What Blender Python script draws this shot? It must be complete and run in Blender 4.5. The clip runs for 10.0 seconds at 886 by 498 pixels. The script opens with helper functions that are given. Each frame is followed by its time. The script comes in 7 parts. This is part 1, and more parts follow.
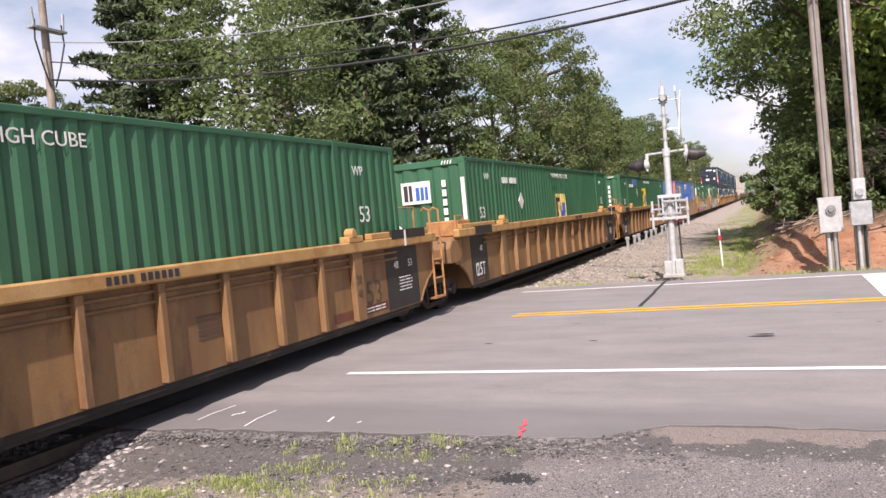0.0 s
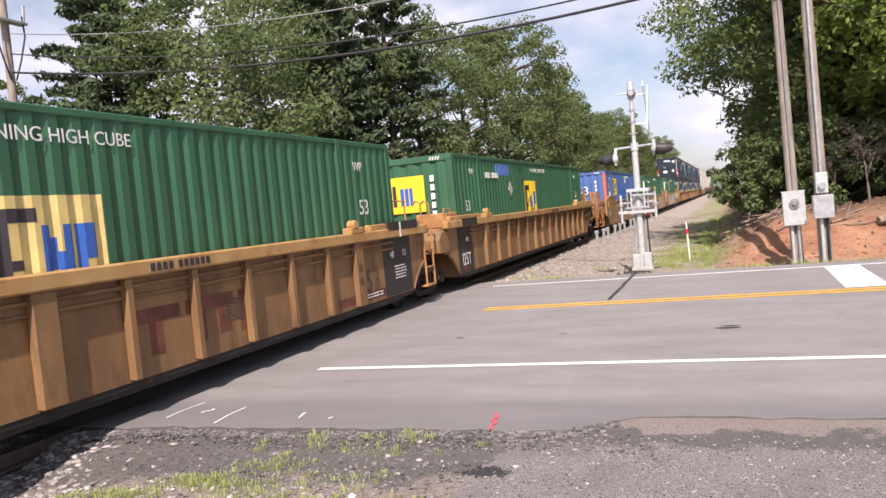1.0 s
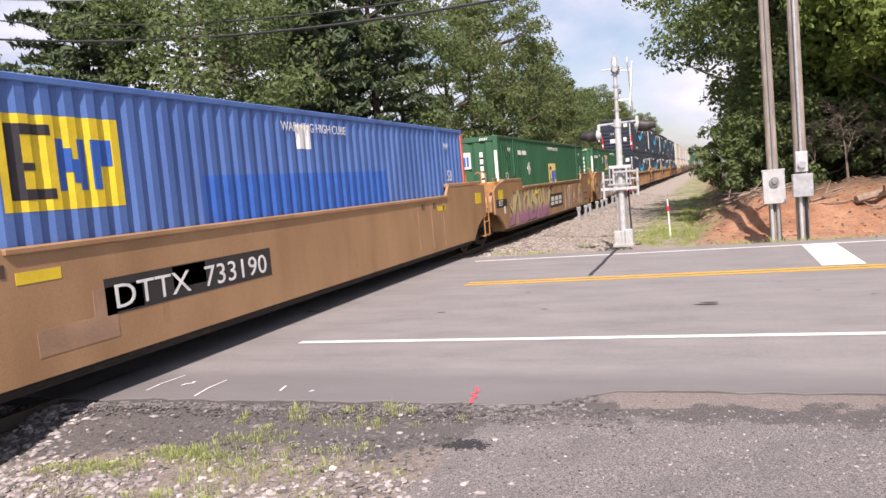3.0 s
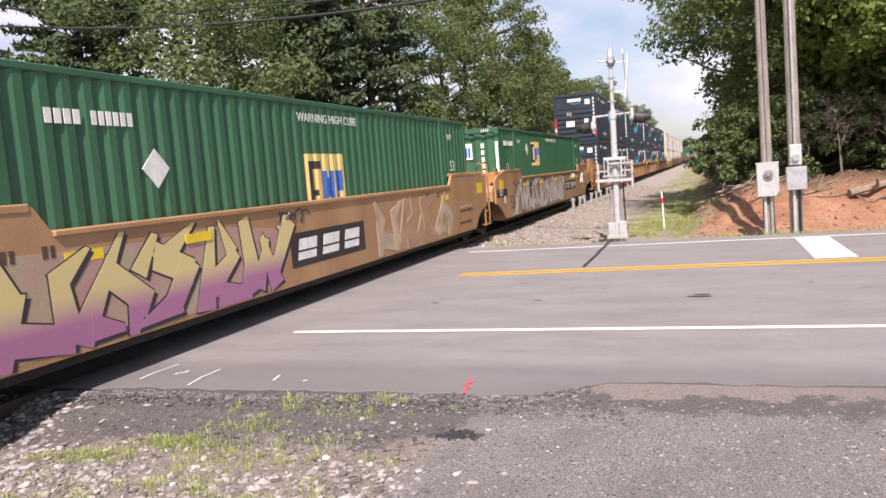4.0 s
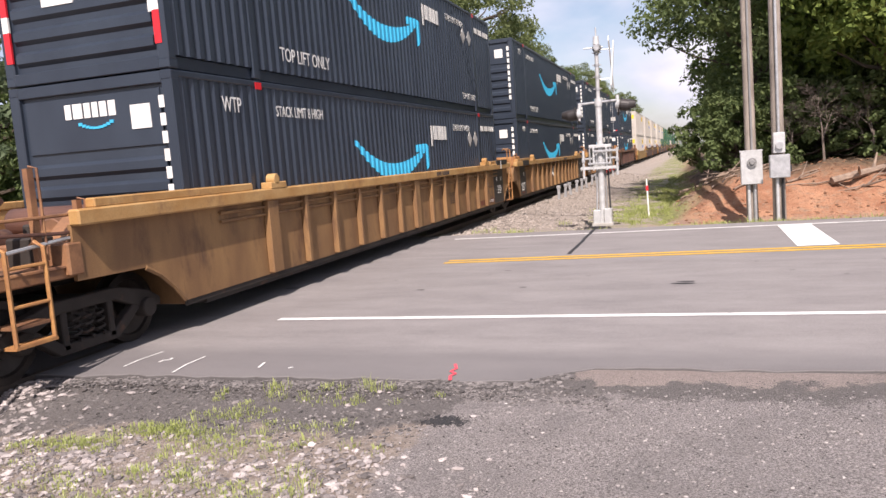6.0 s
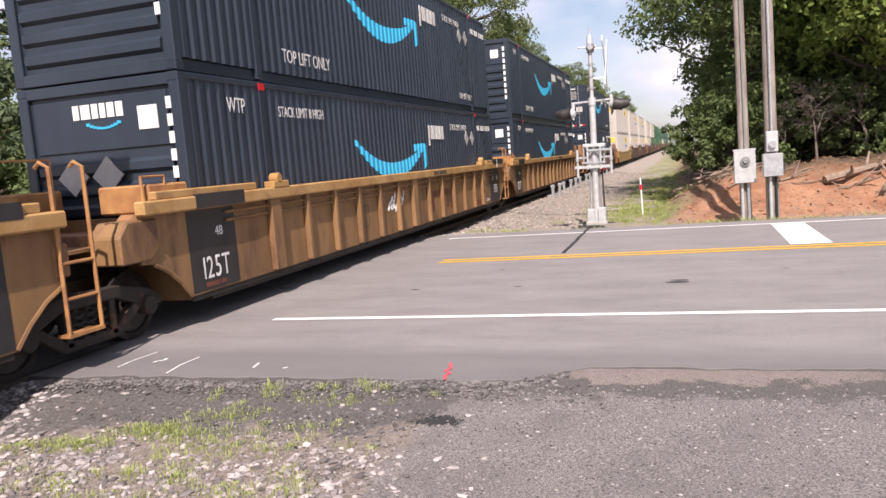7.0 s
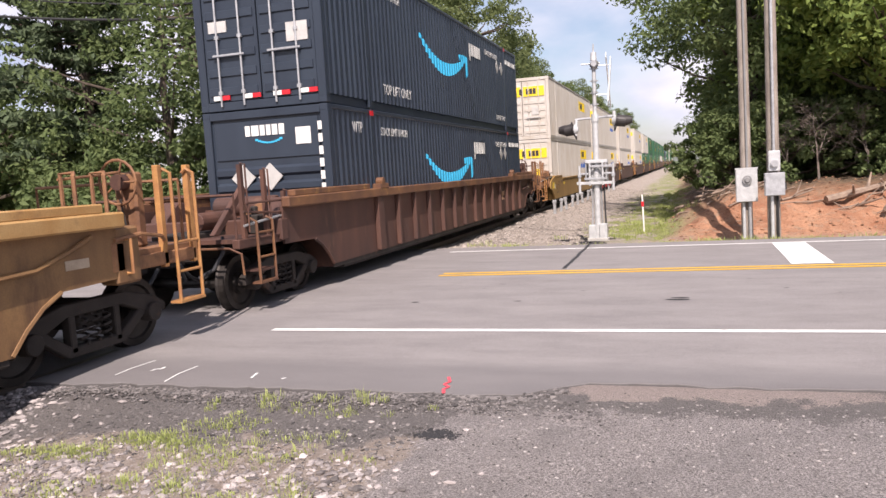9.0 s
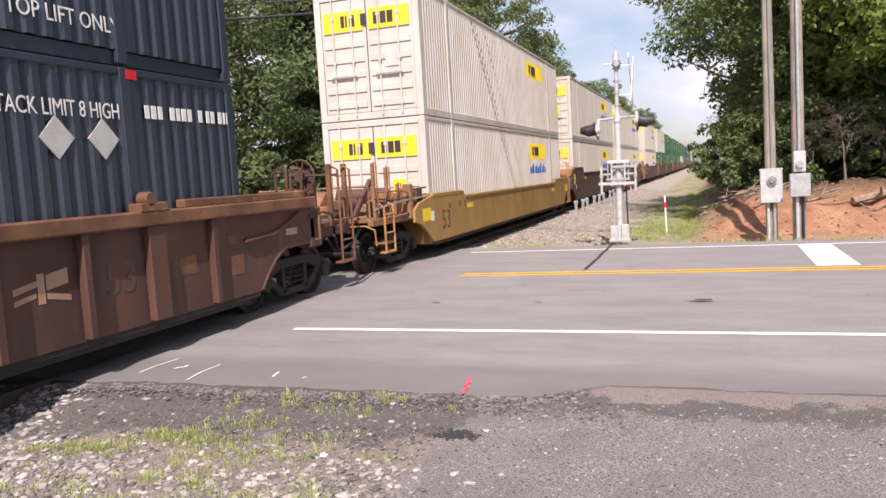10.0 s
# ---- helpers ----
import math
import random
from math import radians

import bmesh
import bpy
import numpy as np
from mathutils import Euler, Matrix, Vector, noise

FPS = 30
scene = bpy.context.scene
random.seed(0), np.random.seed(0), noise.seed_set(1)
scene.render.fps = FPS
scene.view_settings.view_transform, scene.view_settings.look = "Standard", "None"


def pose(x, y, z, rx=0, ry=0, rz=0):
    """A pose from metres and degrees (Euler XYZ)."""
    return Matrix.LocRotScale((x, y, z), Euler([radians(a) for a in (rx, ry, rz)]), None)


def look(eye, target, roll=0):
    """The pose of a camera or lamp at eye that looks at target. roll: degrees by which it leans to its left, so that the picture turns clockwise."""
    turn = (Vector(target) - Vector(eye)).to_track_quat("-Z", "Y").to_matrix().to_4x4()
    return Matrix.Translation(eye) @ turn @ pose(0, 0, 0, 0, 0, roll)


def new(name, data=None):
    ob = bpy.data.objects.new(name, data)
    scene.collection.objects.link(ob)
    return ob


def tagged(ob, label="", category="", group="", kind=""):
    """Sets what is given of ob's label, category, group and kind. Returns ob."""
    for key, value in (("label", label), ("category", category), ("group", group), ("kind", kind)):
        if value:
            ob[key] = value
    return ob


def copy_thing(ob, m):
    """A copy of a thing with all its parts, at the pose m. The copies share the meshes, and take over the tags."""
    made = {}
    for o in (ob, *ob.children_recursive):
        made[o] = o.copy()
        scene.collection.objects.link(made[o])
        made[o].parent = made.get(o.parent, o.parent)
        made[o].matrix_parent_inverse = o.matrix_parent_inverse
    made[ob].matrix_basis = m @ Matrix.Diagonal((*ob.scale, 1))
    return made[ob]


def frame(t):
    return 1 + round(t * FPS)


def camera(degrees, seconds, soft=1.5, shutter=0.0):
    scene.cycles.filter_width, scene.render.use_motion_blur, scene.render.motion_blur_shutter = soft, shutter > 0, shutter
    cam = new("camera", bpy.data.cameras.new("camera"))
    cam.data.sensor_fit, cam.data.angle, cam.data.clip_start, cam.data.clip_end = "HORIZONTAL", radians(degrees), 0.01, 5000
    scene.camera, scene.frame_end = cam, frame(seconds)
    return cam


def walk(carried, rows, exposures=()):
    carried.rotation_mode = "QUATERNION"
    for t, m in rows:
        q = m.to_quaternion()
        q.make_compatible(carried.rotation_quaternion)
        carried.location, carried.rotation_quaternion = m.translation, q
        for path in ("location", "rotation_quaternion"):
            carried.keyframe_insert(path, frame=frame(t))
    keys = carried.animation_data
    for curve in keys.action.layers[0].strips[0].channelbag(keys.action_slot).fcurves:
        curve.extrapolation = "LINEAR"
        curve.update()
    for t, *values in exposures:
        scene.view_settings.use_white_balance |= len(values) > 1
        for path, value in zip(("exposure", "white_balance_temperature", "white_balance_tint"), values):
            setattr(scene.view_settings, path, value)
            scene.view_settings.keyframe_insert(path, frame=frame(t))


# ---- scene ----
cam = camera(61.06, 10.0)
EYE = (0.0, 0.0, 1.87)
PATH = [
    (0.0, 23.12, -2.15, 5.26),
    (0.5, 21.87, -2.41, 5.55),
    (1.0, 20.87, -2.78, 5.44),
    (1.5, 20.15, -3.29, 5.31),
    (2.0, 19.73, -3.89, 5.09),
    (2.5, 19.63, -4.40, 4.96),
    (4.0, 19.14, -5.57, 4.42),
    (4.5, 18.82, -5.95, 4.22),
    (5.0, 18.54, -6.28, 4.07),
    (5.5, 18.28, -6.52, 4.11),
    (7.0, 17.61, -6.71, 4.38),
    (7.5, 17.37, -6.66, 4.18),
    (8.0, 17.35, -6.43, 3.94),
    (8.5, 17.49, -6.07, 3.62),
    (9.0, 17.79, -5.69, 3.36),
    (9.5, 18.37, -5.45, 3.19),
    (10.0, 19.39, -5.57, 3.29),
]
# seconds, yaw, pitch, roll of a phone held in one place
walk(cam, [(t, pose(*EYE, 90 + pitch, roll, yaw)) for t, yaw, pitch, roll in PATH])

# ---------------------------------------------------------------- light
world = bpy.data.worlds.new("sky")
scene.world = world
world.use_nodes = True
wn, wl = world.node_tree.nodes, world.node_tree.links
wn.clear()
SUN_TO = Vector((0.24, -0.92, 1.04)).normalized()
sky = wn.new("ShaderNodeTexSky")
sky.sky_type = "NISHITA"
sky.sun_disc = False
sky.sun_elevation = math.asin(SUN_TO.z)
sky.sun_rotation = math.atan2(SUN_TO.x, SUN_TO.y)
sky.air_density, sky.dust_density = 1.0, 1.5
tc = wn.new("ShaderNodeTexCoord")
mp = wn.new("ShaderNodeMapping")
mp.inputs["Scale"].default_value = (1.0, 1.0, 2.2)
mp.inputs["Location"].default_value = (0.35, 0.1, 0.12)
cl = wn.new("ShaderNodeTexNoise")
cl.inputs["Scale"].default_value = 1.9
cl.inputs["Detail"].default_value = 9.0
cl.inputs["Roughness"].default_value = 0.52
ramp = wn.new("ShaderNodeValToRGB")
ramp.color_ramp.elements[0].position, ramp.color_ramp.elements[1].position = 0.44, 0.585
cl2 = wn.new("ShaderNodeTexNoise")
cl2.inputs["Scale"].default_value = 3.1
cl2.inputs["Detail"].default_value = 6.0
shade = wn.new("ShaderNodeValToRGB")
shade.color_ramp.elements[0].position, shade.color_ramp.elements[0].color = 0.40, (4.3, 4.9, 6.4, 1)
shade.color_ramp.elements[1].position, shade.color_ramp.elements[1].color = 0.60, (7.9, 7.9, 8.5, 1)
mixw = wn.new("ShaderNodeMixRGB")
bg = wn.new("ShaderNodeBackground")
bg.inputs["Strength"].default_value = 0.100
outw = wn.new("ShaderNodeOutputWorld")
wl.new(tc.outputs["Generated"], mp.inputs["Vector"])
wl.new(mp.outputs[0], cl.inputs["Vector"])
wl.new(mp.outputs[0], cl2.inputs["Vector"])
wl.new(cl.outputs["Fac"], ramp.inputs["Fac"])
wl.new(cl2.outputs["Fac"], shade.inputs["Fac"])
wl.new(ramp.outputs["Color"], mixw.inputs["Fac"])
wl.new(sky.outputs["Color"], mixw.inputs["Color1"])
wl.new(shade.outputs["Color"], mixw.inputs["Color2"])
wl.new(mixw.outputs["Color"], bg.inputs["Color"])
wl.new(bg.outputs[0], outw.inputs["Surface"])

sun_data = bpy.data.lights.new("sun", "SUN")
sun_data.energy, sun_data.angle, sun_data.color = 5.0, radians(0.6), (1.0, 0.94, 0.87)
sun = new("sun", sun_data)
sun.matrix_world = look((0, 0, 60), Vector((0, 0, 60)) - SUN_TO)
scene.view_settings.exposure = 0.53
scene.view_settings.use_white_balance = True
scene.view_settings.white_balance_temperature, scene.view_settings.white_balance_tint = 6750, 19


# ---------------------------------------------------------------- materials
def mat(name, color, rough=0.6, metal=0.0, dark=None, scale=6.0, amount=0.35, bump=0.05, fine=60.0,
        island=0.0, streak=False, rust=0.0, rust_color=(0.16, 0.07, 0.035)):
    """Painted or mineral surface: two scales of variation, optional rust or dirt streaks, fine relief."""
    m = bpy.data.materials.new(name)
    m.use_nodes = True
    n, l = m.node_tree.nodes, m.node_tree.links
    b = n["Principled BSDF"]
    b.inputs["Roughness"].default_value = rough
    b.inputs["Metallic"].default_value = metal
    co = n.new("ShaderNodeTexCoord")
    info = n.new("ShaderNodeObjectInfo")
    add = n.new("ShaderNodeVectorMath")
    add.operation = "ADD"
    wide = n.new("ShaderNodeVectorMath")
    wide.operation = "SCALE"
    wide.inputs["Scale"].default_value = 40.0
    comb = n.new("ShaderNodeCombineXYZ")
    for k in range(3):
        l.new(info.outputs["Random"], comb.inputs[k])
    l.new(comb.outputs[0], wide.inputs[0])
    l.new(co.outputs["Object"], add.inputs[0])
    l.new(wide.outputs[0], add.inputs[1])
    mapn = n.new("ShaderNodeMapping")
    if streak:
        mapn.inputs["Scale"].default_value = (1.0, 1.0, 0.34)
    l.new(add.outputs[0], mapn.inputs["Vector"])
    big = n.new("ShaderNodeTexNoise")
    big.inputs["Scale"].default_value, big.inputs["Detail"].default_value = scale, 6.0
    l.new(mapn.outputs[0], big.inputs["Vector"])
    r = n.new("ShaderNodeValToRGB")
    r.color_ramp.elements[0].position, r.color_ramp.elements[1].position = 0.35, 0.68
    d = dark or tuple(c * (1 - amount) for c in color)
    r.color_ramp.elements[0].color, r.color_ramp.elements[1].color = (*d, 1), (*color, 1)
    l.new(big.outputs["Fac"], r.inputs["Fac"])
    last = r.outputs["Color"]
    small = n.new("ShaderNodeTexNoise")
    small.inputs["Scale"].default_value, small.inputs["Detail"].default_value = fine, 4.0
    l.new(add.outputs[0], small.inputs["Vector"])
    mul = n.new("ShaderNodeMixRGB")
    mul.blend_type = "OVERLAY"
    mul.inputs["Fac"].default_value = 0.25
    l.new(last, mul.inputs["Color1"])
    l.new(small.outputs["Fac"], mul.inputs["Color2"])
    last = mul.outputs["Color"]
    if rust:
        rn = n.new("ShaderNodeTexNoise")
        rn.inputs["Scale"].default_value, rn.inputs["Detail"].default_value = 2.6, 8.0
        rn.inputs["Roughness"].default_value = 0.68
        l.new(mapn.outputs[0], rn.inputs["Vector"])
        rr = n.new("ShaderNodeValToRGB")
        rr.color_ramp.elements[0].position, rr.color_ramp.elements[1].position = 0.66 - 0.3 * rust, 0.86 - 0.3 * rust
        l.new(rn.outputs["Fac"], rr.inputs["Fac"])
        mr = n.new("ShaderNodeMixRGB")
        mr.inputs["Color2"].default_value = (*rust_color, 1)
        l.new(rr.outputs["Color"], mr.inputs["Fac"])
        l.new(last, mr.inputs["Color1"])
        last = mr.outputs["Color"]
    if island:
        geo = n.new("ShaderNodeNewGeometry")
        ir = n.new("ShaderNodeValToRGB")
        ir.color_ramp.elements[0].color = (1 - island,) * 3 + (1,)
        ir.color_ramp.elements[1].color = (1 + island * 0.6,) * 3 + (1,)
        l.new(geo.outputs["Random Per Island"], ir.inputs["Fac"])
        im = n.new("ShaderNodeMixRGB")
        im.blend_type = "MULTIPLY"
        im.inputs["Fac"].default_value = 1.0
        l.new(last, im.inputs["Color1"])
        l.new(ir.outputs["Color"], im.inputs["Color2"])
        last = im.outputs["Color"]
    l.new(last, b.inputs["Base Color"])
    if bump:
        bp = n.new("ShaderNodeBump")
        bp.inputs["Strength"].default_value, bp.inputs["Distance"].default_value = bump, 0.02
        l.new(small.outputs["Fac"], bp.inputs["Height"])
        l.new(bp.outputs[0], b.inputs["Normal"])
    return m


def leaf_material(name, light, deep, through_amount=0.45):
    m = bpy.data.materials.new(name)
    m.use_nodes = True
    n, l = m.node_tree.nodes, m.node_tree.links
    b, out = n["Principled BSDF"], n["Material Output"]
    b.inputs["Roughness"].default_value = 0.62
    b.inputs["Specular IOR Level"].default_value = 0.18
    geo, co = n.new("ShaderNodeNewGeometry"), n.new("ShaderNodeTexCoord")
    r = n.new("ShaderNodeValToRGB")
    r.color_ramp.elements[0].color, r.color_ramp.elements[1].color = (*deep, 1), (*light, 1)
    nz = n.new("ShaderNodeTexNoise")
    nz.inputs["Scale"].default_value = 0.55
    l.new(co.outputs["Object"], nz.inputs["Vector"])
    mixf = n.new("ShaderNodeMath")
    mixf.operation = "MULTIPLY_ADD"
    mixf.inputs[1].default_value = 0.5
    l.new(geo.outputs["Random Per Island"], mixf.inputs[0])
    sub = n.new("ShaderNodeMath")
    sub.operation = "MULTIPLY"
    sub.inputs[1].default_value = 0.55
    l.new(nz.outputs["Fac"], sub.inputs[0])
    l.new(sub.outputs[0], mixf.inputs[2])
    l.new(mixf.outputs[0], r.inputs["Fac"])
    l.new(r.outputs["Color"], b.inputs["Base Color"])
    tr = n.new("ShaderNodeBsdfTranslucent")
    l.new(r.outputs["Color"], tr.inputs["Color"])
    mx = n.new("ShaderNodeMixShader")
    mx.inputs["Fac"].default_value = through_amount
    l.new(b.outputs[0], mx.inputs[1])
    l.new(tr.outputs[0], mx.inputs[2])
    l.new(mx.outputs[0], out.inputs["Surface"])
    return m


GREEN = mat("container_green", (0.034, 0.125, 0.062), 0.5, dark=(0.025, 0.095, 0.048), scale=1.5, rust=0.10, rust_color=(0.05, 0.10, 0.06), streak=True)
BLUE = mat("container_blue", (0.085, 0.17, 0.42), 0.5, dark=(0.06, 0.125, 0.33), scale=1.6, rust=0.12, rust_color=(0.10, 0.12, 0.2), streak=True)
SALMON = mat("salmon_paint", (0.62, 0.17, 0.12), 0.55, amount=0.2)
NAVY = mat("container_navy", (0.028, 0.039, 0.057), 0.38, dark=(0.020, 0.028, 0.043), scale=1.5, rust=0.08, rust_color=(0.03, 0.036, 0.045), streak=True)
WHITE = mat("container_white", (0.53, 0.505, 0.475), 0.5, dark=(0.46, 0.42, 0.37), scale=1.6, rust=0.27, rust_color=(0.40, 0.26, 0.13), streak=True)
BROWN_CHORD = mat("chord_brown", (0.19, 0.088, 0.038), 0.65, dark=(0.10, 0.045, 0.026), scale=2.4, rust=0.30, rust_color=(0.42, 0.23, 0.06))
DULL = mat("well_dull_yellow", (0.34, 0.205, 0.060), 0.62, dark=(0.25, 0.145, 0.045), scale=1.4, rust=0.22, streak=True, rust_color=(0.15, 0.085, 0.04))
OCHRE = mat("well_ochre", (0.262, 0.146, 0.060), 0.68, dark=(0.172, 0.090, 0.040), scale=2.4, rust=0.44, streak=True, rust_color=(0.085, 0.042, 0.024))
# rusty yellow chord paint, lightened for the light that its top catches
CHORD = mat("chord_yellow_toplit", (0.45, 0.28, 0.115), 0.6, dark=(0.36, 0.19, 0.060), scale=2.8, rust=0.46, rust_color=(0.20, 0.10, 0.045))
BROWN = mat("well_brown", (0.104, 0.046, 0.031), 0.68, dark=(0.056, 0.027, 0.021), scale=1.6, rust=0.3, streak=True, rust_color=(0.16, 0.08, 0.045))
TAN = mat("well_tan", (0.40, 0.235, 0.118), 0.58, dark=(0.30, 0.168, 0.080), scale=1.3, rust=0.18, streak=True, rust_color=(0.22, 0.12, 0.055))
BLACK = mat("black_paint", (0.030, 0.026, 0.026), 0.55, scale=3, rust=0.18, rust_color=(0.10, 0.055, 0.035))
RUSTED = mat("rusted_paint", (0.30, 0.150, 0.068), 0.7, dark=(0.17, 0.078, 0.040), scale=3, rust=0.5, rust_color=(0.10, 0.048, 0.028))
LADDER = mat("ladder_paint", (0.44, 0.225, 0.075), 0.62, dark=(0.30, 0.135, 0.055), scale=5, rust=0.42, rust_color=(0.17, 0.075, 0.035))
GRIME = mat("underframe_grime", (0.030, 0.023, 0.019), 0.8, scale=5, rust=0.25)
RAIL = mat("rail_steel", (0.11, 0.085, 0.07), 0.5, 0.4, amount=0.35)
WHEEL = mat("wheel_steel", (0.045, 0.038, 0.034), 0.5, 0.5, amount=0.4)
LETTER = mat("letter_white", (0.78, 0.78, 0.75), 0.55, amount=0.2, bump=0)
LETTER_DARK = mat("letter_dark", (0.035, 0.03, 0.035), 0.55, amount=0.2, bump=0)
LETTER_FADED = mat("letter_faded", (0.10, 0.062, 0.040), 0.6, amount=0.3, bump=0)
RED_FADED = mat("red_faded", (0.17, 0.052, 0.030), 0.65, amount=0.45, scale=4, rust=0.3, rust_color=(0.19, 0.10, 0.045), bump=0)
YELLOW = mat("sign_yellow", (0.80, 0.58, 0.03), 0.5, amount=0.15, bump=0)
ROYAL = mat("sign_blue", (0.03, 0.12, 0.45), 0.5, amount=0.15, bump=0)
PALE_YELLOW = mat("faded_yellow", (0.72, 0.56, 0.21), 0.55, amount=0.22, scale=3, bump=0)
CYAN = mat("band_cyan", (0.03, 0.42, 0.68), 0.5, amount=0.1, bump=0)
REFLECT_RED = mat("reflector_red", (0.60, 0.02, 0.03), 0.35, amount=0.1, bump=0)
PLACARD = mat("placard_grey", (0.50, 0.49, 0.47), 0.45, amount=0.15, bump=0)
PINK_SPRAY = mat("spray_pink", (0.40, 0.17, 0.30), 0.6, amount=0.3, scale=1.2, bump=0)
pn, pl = PINK_SPRAY.node_tree.nodes, PINK_SPRAY.node_tree.links
pco, psep, pramp = pn.new("ShaderNodeTexCoord"), pn.new("ShaderNodeSeparateXYZ"), pn.new("ShaderNodeValToRGB")
pramp.color_ramp.elements[0].position, pramp.color_ramp.elements[0].color = 0.70, (0.36, 0.15, 0.27, 1)
pramp.color_ramp.elements[1].position, pramp.color_ramp.elements[1].color = 1.0, (0.58, 0.48, 0.22, 1)
pl.new(pco.outputs["Object"], psep.inputs[0])
pl.new(psep.outputs["Z"], pramp.inputs["Fac"])
pl.new(pramp.outputs["Color"], PINK_SPRAY.node_tree.nodes["Principled BSDF"].inputs["Base Color"])
MINT_SPRAY = mat("spray_mint", (0.36, 0.33, 0.20), 0.6, amount=0.35, dark=(0.40, 0.22, 0.20), scale=1.0, bump=0)
SILVER_SPRAY = mat("spray_silver", (0.58, 0.54, 0.51), 0.5, amount=0.4, scale=2.6, rust=0.24, rust_color=(0.34, 0.25, 0.17), bump=0)
PALE_EDGE = mat("spray_cream", (0.50, 0.39, 0.28), 0.6, amount=0.35, scale=3, bump=0)
PALE_SPRAY = mat("spray_pale", (0.41, 0.25, 0.155), 0.6, amount=0.3, scale=2, bump=0)
GALV = mat("galvanised", (0.50, 0.51, 0.52), 0.42, 0.55, amount=0.25, scale=8)
ALU = mat("aluminium_paint", (0.56, 0.57, 0.57), 0.4, 0.25, amount=0.2, scale=8)
WOOD = mat("pole_wood", (0.33, 0.285, 0.245), 0.85, dark=(0.20, 0.168, 0.142), scale=6, streak=True, bump=0.4)
BARK = mat("bark", (0.11, 0.085, 0.065), 0.9, dark=(0.06, 0.045, 0.035), scale=6, streak=True, bump=0.6)
DEADWOOD = mat("dead_wood", (0.30, 0.225, 0.17), 0.85, dark=(0.18, 0.13, 0.10), scale=6, bump=0.4)
CABLE = mat("cable_black", (0.02, 0.02, 0.022), 0.6, amount=0.1, bump=0)
CABLE_GREY = mat("cable_grey", (0.22, 0.22, 0.22), 0.5, amount=0.1, bump=0)
CONCRETE = mat("concrete", (0.40, 0.385, 0.36), 0.85, scale=2, bump=0.3)
PAINT_WHITE = mat("road_white", (0.80, 0.80, 0.78), 0.6, amount=0.18, scale=9, bump=0.15)
PAINT_YELLOW = mat("road_yellow", (0.72, 0.42, 0.03), 0.6, amount=0.22, scale=9, bump=0.15)
PAINT_PINK = mat("marker_pink", (0.80, 0.10, 0.13), 0.6, amount=0.2, bump=0)
TAR = mat("tar_seal", (0.030, 0.029, 0.030), 0.6, amount=0.2)
ROCK = mat("loose_rock", (0.42, 0.375, 0.36), 0.85, amount=0.45, scale=5, bump=0.5, island=0.68)
BALLAST = mat("ballast_rock", (0.40, 0.35, 0.31), 0.85, amount=0.35, scale=5, bump=0.5, island=0.5)
GRIT = mat("grit", (0.36, 0.335, 0.32), 0.85, amount=0.3, scale=5, island=0.75)
GRASS = leaf_material("grass_blade", (0.44, 0.47, 0.19), (0.25, 0.31, 0.095), 0.28)
LEAF_A = leaf_material("leaf_broad", (0.205, 0.255, 0.100), (0.082, 0.128, 0.054))
LEAF_B = leaf_material("leaf_olive", (0.215, 0.245, 0.098), (0.092, 0.132, 0.056))
LEAF_C = leaf_material("leaf_bright", (0.300, 0.370, 0.095), (0.075, 0.140, 0.040), 0.46)
NEEDLE = leaf_material("needle", (0.130, 0.170, 0.090), (0.060, 0.088, 0.052), 0.28)


